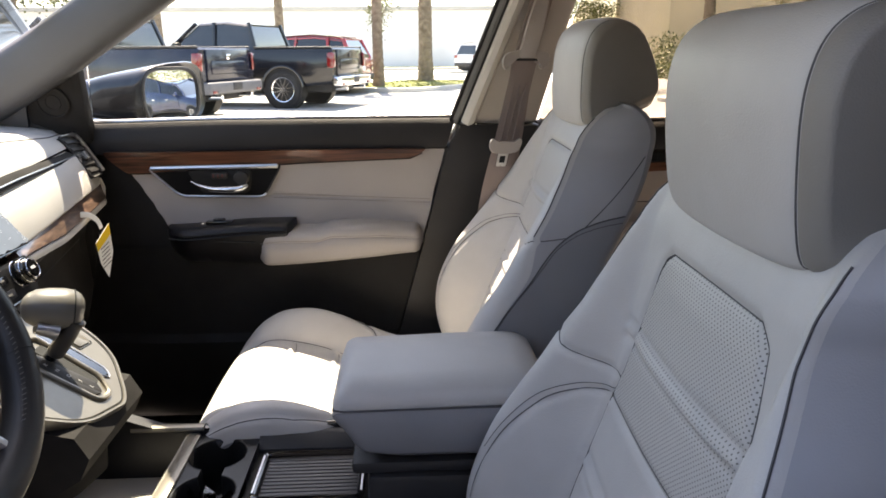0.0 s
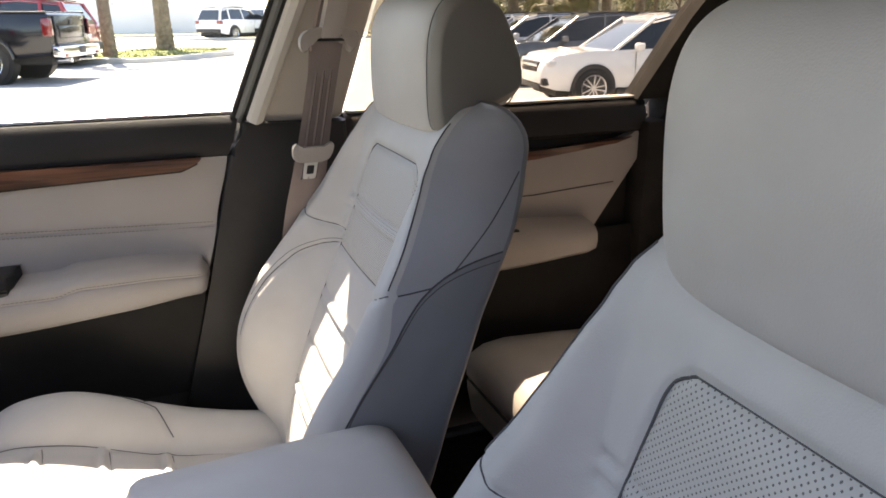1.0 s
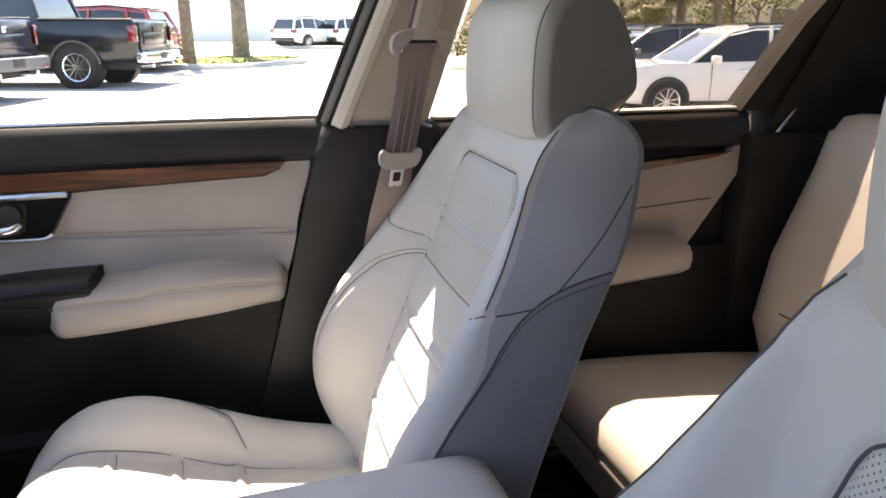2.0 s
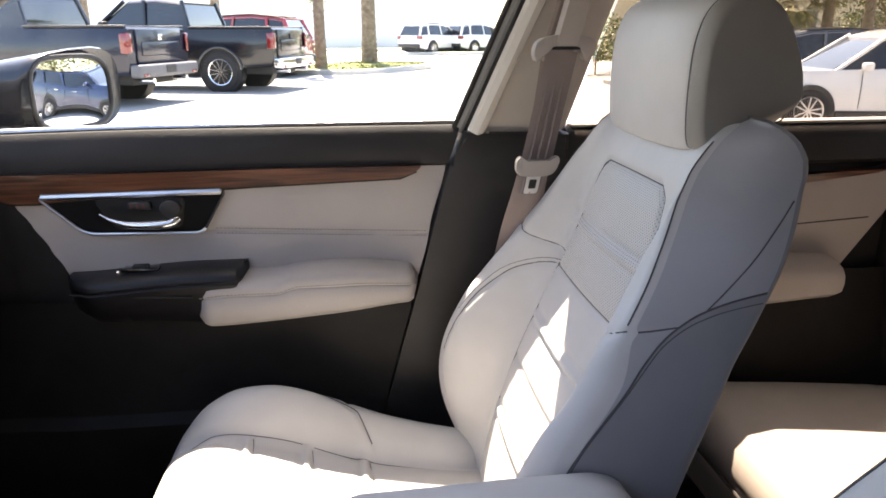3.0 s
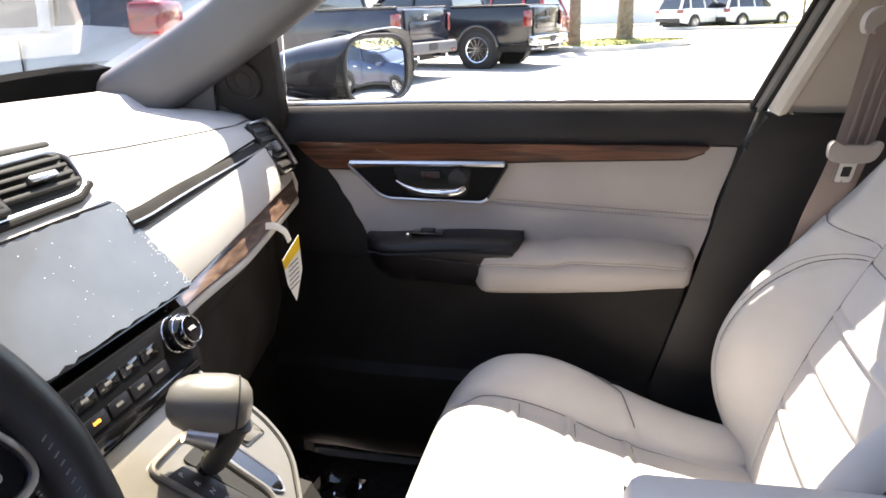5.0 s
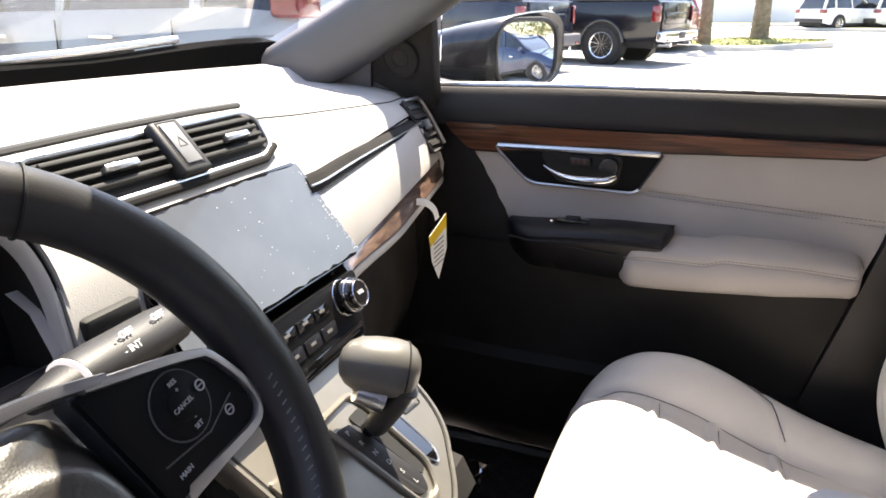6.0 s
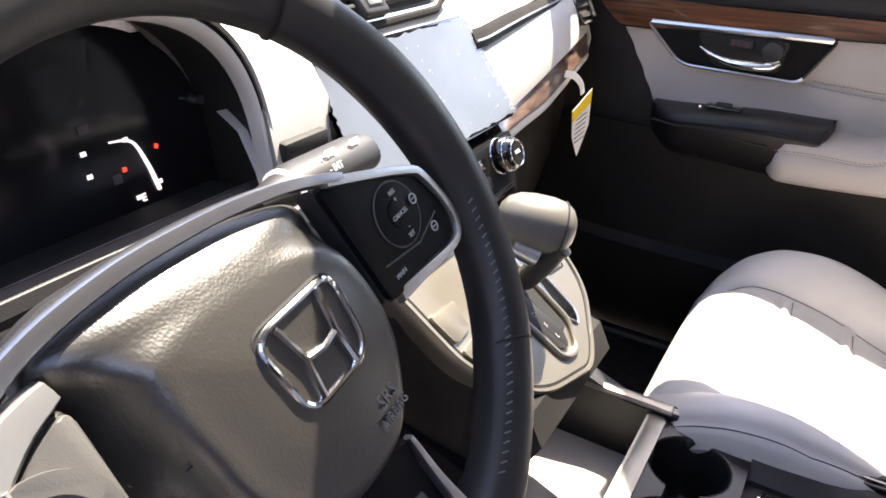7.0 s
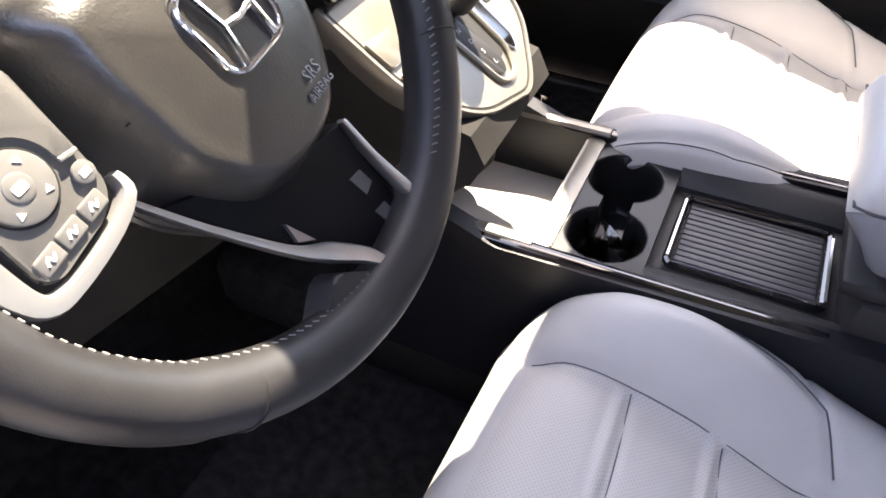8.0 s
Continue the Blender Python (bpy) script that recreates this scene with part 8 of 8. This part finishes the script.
            add("head_lamp", box(3.30, 3.62, min(s * 0.50, s * 0.86), max(s * 0.50, s * 0.86), 0.76, 0.88, 0.04, 3), LAMP_CLEAR, lab="clear head lamp")
            add("fog_recess", box(3.45, 3.69, min(s * 0.52, s * 0.80), max(s * 0.52, s * 0.80), 0.42, 0.56, 0.03, 3), BLACK)
            add("tail_lamp", box(-1.03, -0.80, min(s * 0.60, s * 0.92), max(s * 0.60, s * 0.92), 0.84 + lamp, 1.04 + lamp, 0.04, 3), TAIL_RED, lab="red tail lamp")
            add("mirror", box(1.85, 2.0, min(s * 0.93, s * 1.12), max(s * 0.93, s * 1.12), 1.04, 1.18, 0.04, 3), body)
            for x in (0.35, 1.25):
                add("door_handle", box(x, x + 0.2, min(s * 0.955, s * 0.985), max(s * 0.955, s * 0.985), 0.90, 0.925, 0.008), CHROME)
            for x0 in (-0.10, 0.84, 1.95):
                add("door_line", tube([(x0, s * 0.945, 1.02), (x0, s * 0.962, 0.75), (x0, s * 0.952, 0.42)], 0.006, 5), DARK)
            add("sill_cladding", box(0.4, 2.3, min(s * 0.88, s * 0.965), max(s * 0.88, s * 0.965), 0.24, 0.38, 0.02), BLACK)
        add("grille", box(3.55, 3.70, -0.50, 0.50, 0.62, 0.84, 0.03, 3), BLACK, lab="black grille")
        add("grille_bar", box(3.60, 3.715, -0.46, 0.46, 0.74, 0.80, 0.02), CHROME)
        add("lower_grille", box(3.52, 3.70, -0.62, 0.62, 0.34, 0.48, 0.03), BLACK)
        add("rear_bumper", box(-1.07, -0.90, -0.86, 0.86, 0.40, 0.60, 0.04, 3), BLACK)
        add("number_plate", box(-1.045, -1.02, -0.16, 0.16, 0.70, 0.82, 0.004), WHITE)
        add("underbody", box(-0.9, 3.4, -0.72, 0.72, 0.20, 0.40, 0.03), DARK)
        axles = ((0.0, r), (wb, r))
    for x, rr in axles:
        for s in (-1, 1):
            c = Vector((x, s * (W - 0.12), rr))
            bmw = bmesh.new()
            bmesh.ops.create_cone(bmw, cap_ends=True, segments=28, radius1=rr * 1.16, radius2=rr * 1.16, depth=0.27, matrix=Matrix.Translation((x, s * (W - 0.118), rr * 1.04)) @ Matrix.Rotation(radians(90), 4, "X"))
            add("wheel_arch", bmw, BLACK if style != "pickup" else DARK)
            if style == "pickup":
                add("arch_flare", tube([(x + rr * 1.2 * math.cos(q), s * (W + 0.015), rr * 1.04 + rr * 1.2 * math.sin(q)) for q in np.linspace(0.1, math.pi - 0.1, 16)], 0.035, 8), body)
            w = new("wheel")
            w.parent = car
            w.location = (m @ c) - ORIGIN[car]
            ORIGIN[w] = m @ c
            wheel_at(m @ Vector((x, s * (W - 0.08), rr)), m.to_3x3() @ Vector((0, s, 0)), rr * size, "wheel", w, "", 0.25, 6 if style == "pickup" else 5, rim or CHROME)
    return car


def build_palm(place, height, radius, fronds, seed, lean=(0, 0)):
    rng = random.Random(seed)
    base = Vector((*place, ground_z(*place)))
    palm = thing("palm_tree", base, "palm with a rough patterned trunk on a planted island" if not fronds else "fan palm with drooping green and straw-coloured fronds", "palm tree", "palms")
    bm = bmesh.new()
    rings = []
    n = 18
    steps = int(height / 0.09)
    for k in range(steps + 1):
        z = k * 0.09
        r = radius * (1.25 - 0.25 * min(1, z / 1.2)) * (1.0 - 0.12 * z / height)
        r *= 1 + 0.05 * (k % 2) * (1 if z > 0.4 else 0.3)
        rings.append([base + Vector((lean[0] * z + (r * (1 + 0.08 * math.sin(5 * q + k * 2.4))) * math.cos(q), lean[1] * z + (r * (1 + 0.08 * math.sin(5 * q + k * 2.4))) * math.sin(q), z)) for q in np.linspace(0, 2 * math.pi, n + 1)[:-1]])
    loft(bm, rings)
    part("trunk", bm, BARK, palm, "rough grey-brown trunk", smooth=25)
    top = base + Vector((lean[0] * height, lean[1] * height, height))
    verts, faces = [], []
    for f in range(fronds):
        az, el = rng.uniform(0, 2 * math.pi), rng.uniform(-1.0, 1.2)
        d = Vector((math.cos(az) * math.cos(el), math.sin(az) * math.cos(el), math.sin(el)))
        stalk = rng.uniform(0.5, 0.9)
        c = top + d * stalk
        side = d.cross(Vector((0, 0, 1))).normalized()
        upv = side.cross(d)
        i = len(verts)
        verts += [top + side * 0.015, top - side * 0.015, c - side * 0.012, c + side * 0.012]
        faces.append((i, i + 1, i + 2, i + 3))
        for a in np.linspace(-1.35, 1.35, 17):
            L = rng.uniform(0.5, 0.8) * (1 - 0.25 * abs(a) / 1.35)
            e = (d * math.cos(a) + side * math.sin(a)).normalized()
            tip = c + e * L + Vector((0, 0, -0.28 * L * rng.uniform(0.3, 1.3))) + upv * 0.04
            mid = c + e * L * 0.5 + upv * 0.03
            w = side.cross(e).cross(e).normalized() if abs(a) > 3 else (upv.cross(e)).normalized() * 0.022
            i = len(verts)
            verts += [c, mid - w, tip, mid + w]
            faces.append((i, i + 1, i + 2, i + 3))
    if fronds:
        me = bpy.data.meshes.new("crown")
        me.from_pydata([v - base for v in verts], [], faces)
        me.materials.append(FROND)
        ob = new("crown", me)
        ob.parent = palm
        tagged(ob, "fan-shaped green and straw fronds")
    return palm


def build_tree(place, height, spread, seed, name="tree", label="small broadleaf tree with a thin trunk and an open crown", low=0.45, leaves=2600, size=0.11):
    rng = random.Random(seed)
    base = Vector((*place, ground_z(*place)))
    t = thing(name, base, label, "tree" if name == "tree" else "shrub", "greenery")
    bm = bmesh.new()
    tube([base + Vector((rng.uniform(-0.03, 0.03) * z, 0, z)) for z in np.linspace(0, height * 0.7, 6)], [0.09 * height / 5 * (1 - 0.12 * k) for k in range(6)], 10, bm=bm)
    tips = []
    for k in range(11):
        z0 = height * rng.uniform(low * 0.7, 0.68)
        a = rng.uniform(0, 6.28)
        e = base + Vector((math.cos(a) * spread * rng.uniform(0.3, 0.8), math.sin(a) * spread * rng.uniform(0.3, 0.8), height * rng.uniform(low, 0.92)))
        o = base + Vector((0, 0, z0))
        tube([o, (o + e) / 2 + Vector((0, 0, 0.1)), e], [0.035 * height / 5, 0.02 * height / 5, 0.008], 6, bm=bm)
        tips.append(e)
    part("trunk", bm, BARK, t)
    verts, faces = [], []
    for k in range(leaves):
        c = rng.choice(tips)
        p = c + Vector([rng.gauss(0, spread * 0.24) for _ in range(2)] + [rng.gauss(0, height * 0.075)])
        if p.z < height * low * 0.6:
            continue
        u = Vector([rng.uniform(-1, 1) for _ in range(3)]).normalized() * size * rng.uniform(0.5, 1.2)
        w = u.cross(Vector([rng.uniform(-1, 1) for _ in range(3)])).normalized() * size * 0.35
        i = len(verts)
        verts += [p - u * 0.5, p + w, p + u * 0.5, p - w]
        faces.append((i, i + 1, i + 2, i + 3))
    me = bpy.data.meshes.new("crown")
    me.from_pydata([v - base for v in verts], [], faces)
    me.materials.append(LEAF)
    ob = new("crown", me)
    ob.parent = t
    return t


def build_building(name, x0, x1, y, depth, h, mat, label, windows):
    b = thing(name, ((x0 + x1) / 2, y, 0), label, "building")
    part("wall", box(x0, x1, y, y + depth, 0, h), mat, b, smooth=0)
    part("roof", box(x0 - 0.3, x1 + 0.3, y - 0.3, y + depth + 0.3, h, h + 0.35, 0.04), KERB, b, "flat roof edge")
    n = windows
    for k in range(n):
        c = x0 + (x1 - x0) * (k + 0.5) / n
        w = part("window", box(c - 1.1, c + 1.1, y - 0.05, y + 0.1, 1.0, 2.6, 0.02), KERB, b, "pale window frame")
        part("pane", box(c - 1.0, c + 1.0, y - 0.07, y - 0.052, 1.1, 2.5), CAR_GLASS, w)
    return b


build_lot()
ROW = (-0.956, 0.292)
build_vehicle("pickup_truck", "navy", (-4.78, 13.6), ROW, "dark navy pickup truck with closed tailgate", "pickup", rim=SATIN)
build_vehicle("pickup_truck", "black", (-2.71, 16.65), ROW, "black pickup truck with chrome bumper and bright wheels", "pickup")
build_vehicle("parked_car", "red", (-2.5, 21.6), ROW, "red sport utility car parked beside the trucks", "suv")
build_vehicle("parked_car", "white", (3.9, 42.0), (0.75, 0.66), "white sport utility car driving lane far across the lot", "suv")
build_vehicle("parked_car", "white", (6.6, 43.0), (0.85, 0.53), "white sport utility car far across the lot", "suv")
SIDE_ROW = (-0.98, 0.20)
build_vehicle("parked_car", "white", (10.35, 11.1), SIDE_ROW, "white sport utility car with black wheel arches, nose out", "suv", rim=SATIN)
build_vehicle("parked_car", "grey", (11.4, 15.4), SIDE_ROW, "dark grey sport utility car, nose out", "suv", rim=SATIN)
build_vehicle("parked_car", "silver", (11.8, 18.7), SIDE_ROW, "silver car further along the row", "suv")
build_vehicle("parked_car", "white", (12.2, 21.9), SIDE_ROW, "white car further along the row", "suv")
build_vehicle("parked_car", "maroon", (17.0, 34.0), (-0.95, 0.1), "maroon sport utility car beyond the fence", "suv")
build_vehicle("parked_car", "pewter", (-4.40, 4.86), (-0.995, -0.10), "large pewter sport utility car ahead of the windshield", "suv", size=1.12, lamp=0.19)
build_vehicle("parked_car", "black", (-7.0, 4.0), ROW, "black sport utility car ahead of the windshield", "suv")
build_vehicle("parked_car", "blue", (9.3, 3.4), (-0.85, 0.53), "dark blue sport utility car, nose out, seen in the door mirror", "suv", rim=SATIN)
# out of view; added only to block light from the driver's side
build_vehicle("pickup_truck", "navy", (1.75, -2.62), (-1.0, 0.0), "unseen dark navy pickup truck added to block light on the driver side", "pickup", rim=SATIN)

build_palm((-1.15, 23.4), 6.5, 0.17, 26, 1)
build_palm((0.52, 27.3), 7.0, 0.26, 26, 2)
build_palm((-9.5, 27.0), 6.0, 0.2, 24, 21)
build_palm((-6.0, 33.0), 6.5, 0.2, 24, 22)
for k, (x, y, h) in enumerate(((11.9, 22.5, 3.0), (13.6, 23.0, 2.4), (15.6, 24.4, 2.7), (17.2, 24.6, 3.4), (10.4, 24.5, 5.0), (19.5, 25.5, 4.2))):
    build_palm((x, y), h, 0.20, 46, 30 + k)
build_tree((-1.6, 36.0), 4.6, 1.0, 5, low=0.55, leaves=1500)
build_tree((13.5, 56.0), 5.5, 2.6, 6, leaves=3000, size=0.2)
build_tree((21.5, 27.0), 6.5, 2.8, 7, leaves=4200, size=0.16)
build_tree((24.5, 29.0), 6.0, 2.6, 8, leaves=3500, size=0.16)
for k, (x, y) in enumerate(((19.0, 9.5), (20.5, 5.8), (20.0, 2.2), (21.5, 12.8), (23.0, -1.5))):
    build_tree((x, y), 5.2 + 0.6 * (k % 3), 2.5, 80 + k, label="broadleaf tree with a full yellow-green crown", low=0.2, leaves=3200, size=0.17)
build_tree((-14.0, 26.0), 6.5, 3.0, 10, leaves=3600, size=0.16)
build_tree((-19.0, 24.0), 6.5, 3.0, 11, leaves=3000, size=0.18)
for k in range(9):
    build_tree((9.5 + 1.9 * k, 27.5 + 0.5 * k + (k % 2)), 1.9 + 0.5 * (k % 3), 1.5, 60 + k, "shrub", "dense green shrub along the edge of the lot", low=0.12, leaves=1500, size=0.13)
build_building("far_building", -46, 8, 62, 12, 4.6, STUCCO, "long pale low building across the street", 0)
build_building("warm_building", 16, 52, 44, 12, 5.5, STUCCO_WARM, "beige low building behind the palms", 7)


# ---- door mirror ----
def build_mirror():
    mir = thing("door_mirror", (-0.80, 0.95, 1.08), "dark glossy door mirror reflecting a blue car", "mirror")
    bm = bmesh.new()
    rings = []
    n = 24
    for t, sc in ((0.0, 0.05), (0.02, 0.38), (0.07, 0.66), (0.15, 0.87), (0.215, 1.0), (0.250, 1.08), (0.268, 1.12), (0.274, 1.09), (0.266, 0.98)):
        c = Vector((-0.945 + 0.83 * t, 0.955 + 0.16 * t, 1.138))
        u = Vector((0.42, 0.90, 0))
        ring = []
        for q in np.linspace(0, 2 * math.pi, n + 1)[:-1]:
            a = math.copysign(abs(math.cos(q)) ** 0.55, math.cos(q)) * 0.098 * sc
            b = math.copysign(abs(math.sin(q)) ** 0.62, math.sin(q)) * 0.073 * sc
            a *= 1.14 if a > 0 else 1.0
            ring.append(c + u * a + Vector((0, 0, b + 0.008 * (a / 0.1))))
        rings.append(ring)
    loft(bm, rings)
    part("housing", bm, PAINT, mir, "dark painted mirror housing", smooth=50)
    c = Vector((-0.945 + 0.83 * 0.264, 0.955 + 0.16 * 0.264, 1.138))
    to3 = frame_of(c + Vector((0.004, 0, 0)), (0.46, 0.888, 0), (0.005, 0, 1))
    shape = [(0.090 * math.copysign(abs(math.cos(q)) ** 0.55, math.cos(q)), 0.065 * math.copysign(abs(math.sin(q)) ** 0.62, math.sin(q))) for q in np.linspace(0, 2 * math.pi, 41)[:-1]]
    bow = [[to3(a * f, b * f, 0.004 - 0.0024 * f * f) for a, b in shape] for f in (1.0, 0.85, 0.7, 0.55, 0.4, 0.25, 0.1)]
    part("mirror_glass", loft(bmesh.new(), [[to3(a, b, -0.004) for a, b in shape]] + bow), material("mirror", (0.86, 0.87, 0.88), 0.01, metal=1.0, vary=0.01), mir, "silvered convex mirror glass", smooth=60)
    part("glass_rim", tube([to3(a * 1.04, b * 1.05, 0.001) for a, b in shape], 0.006, 8, closed=True), BLACK, mir, "black rim round the glass")
    part("lower_band", tube([(-0.90, 0.905, 1.088), (-0.83, 0.90, 1.078), (-0.76, 0.91, 1.074)], 0.006, 8), CHROME, mir)
    part("arm", box(-0.93, -0.80, 0.83, 0.97, 1.055, 1.085, 0.012, 3), BLACK, mir, "black mirror foot")


build_mirror()
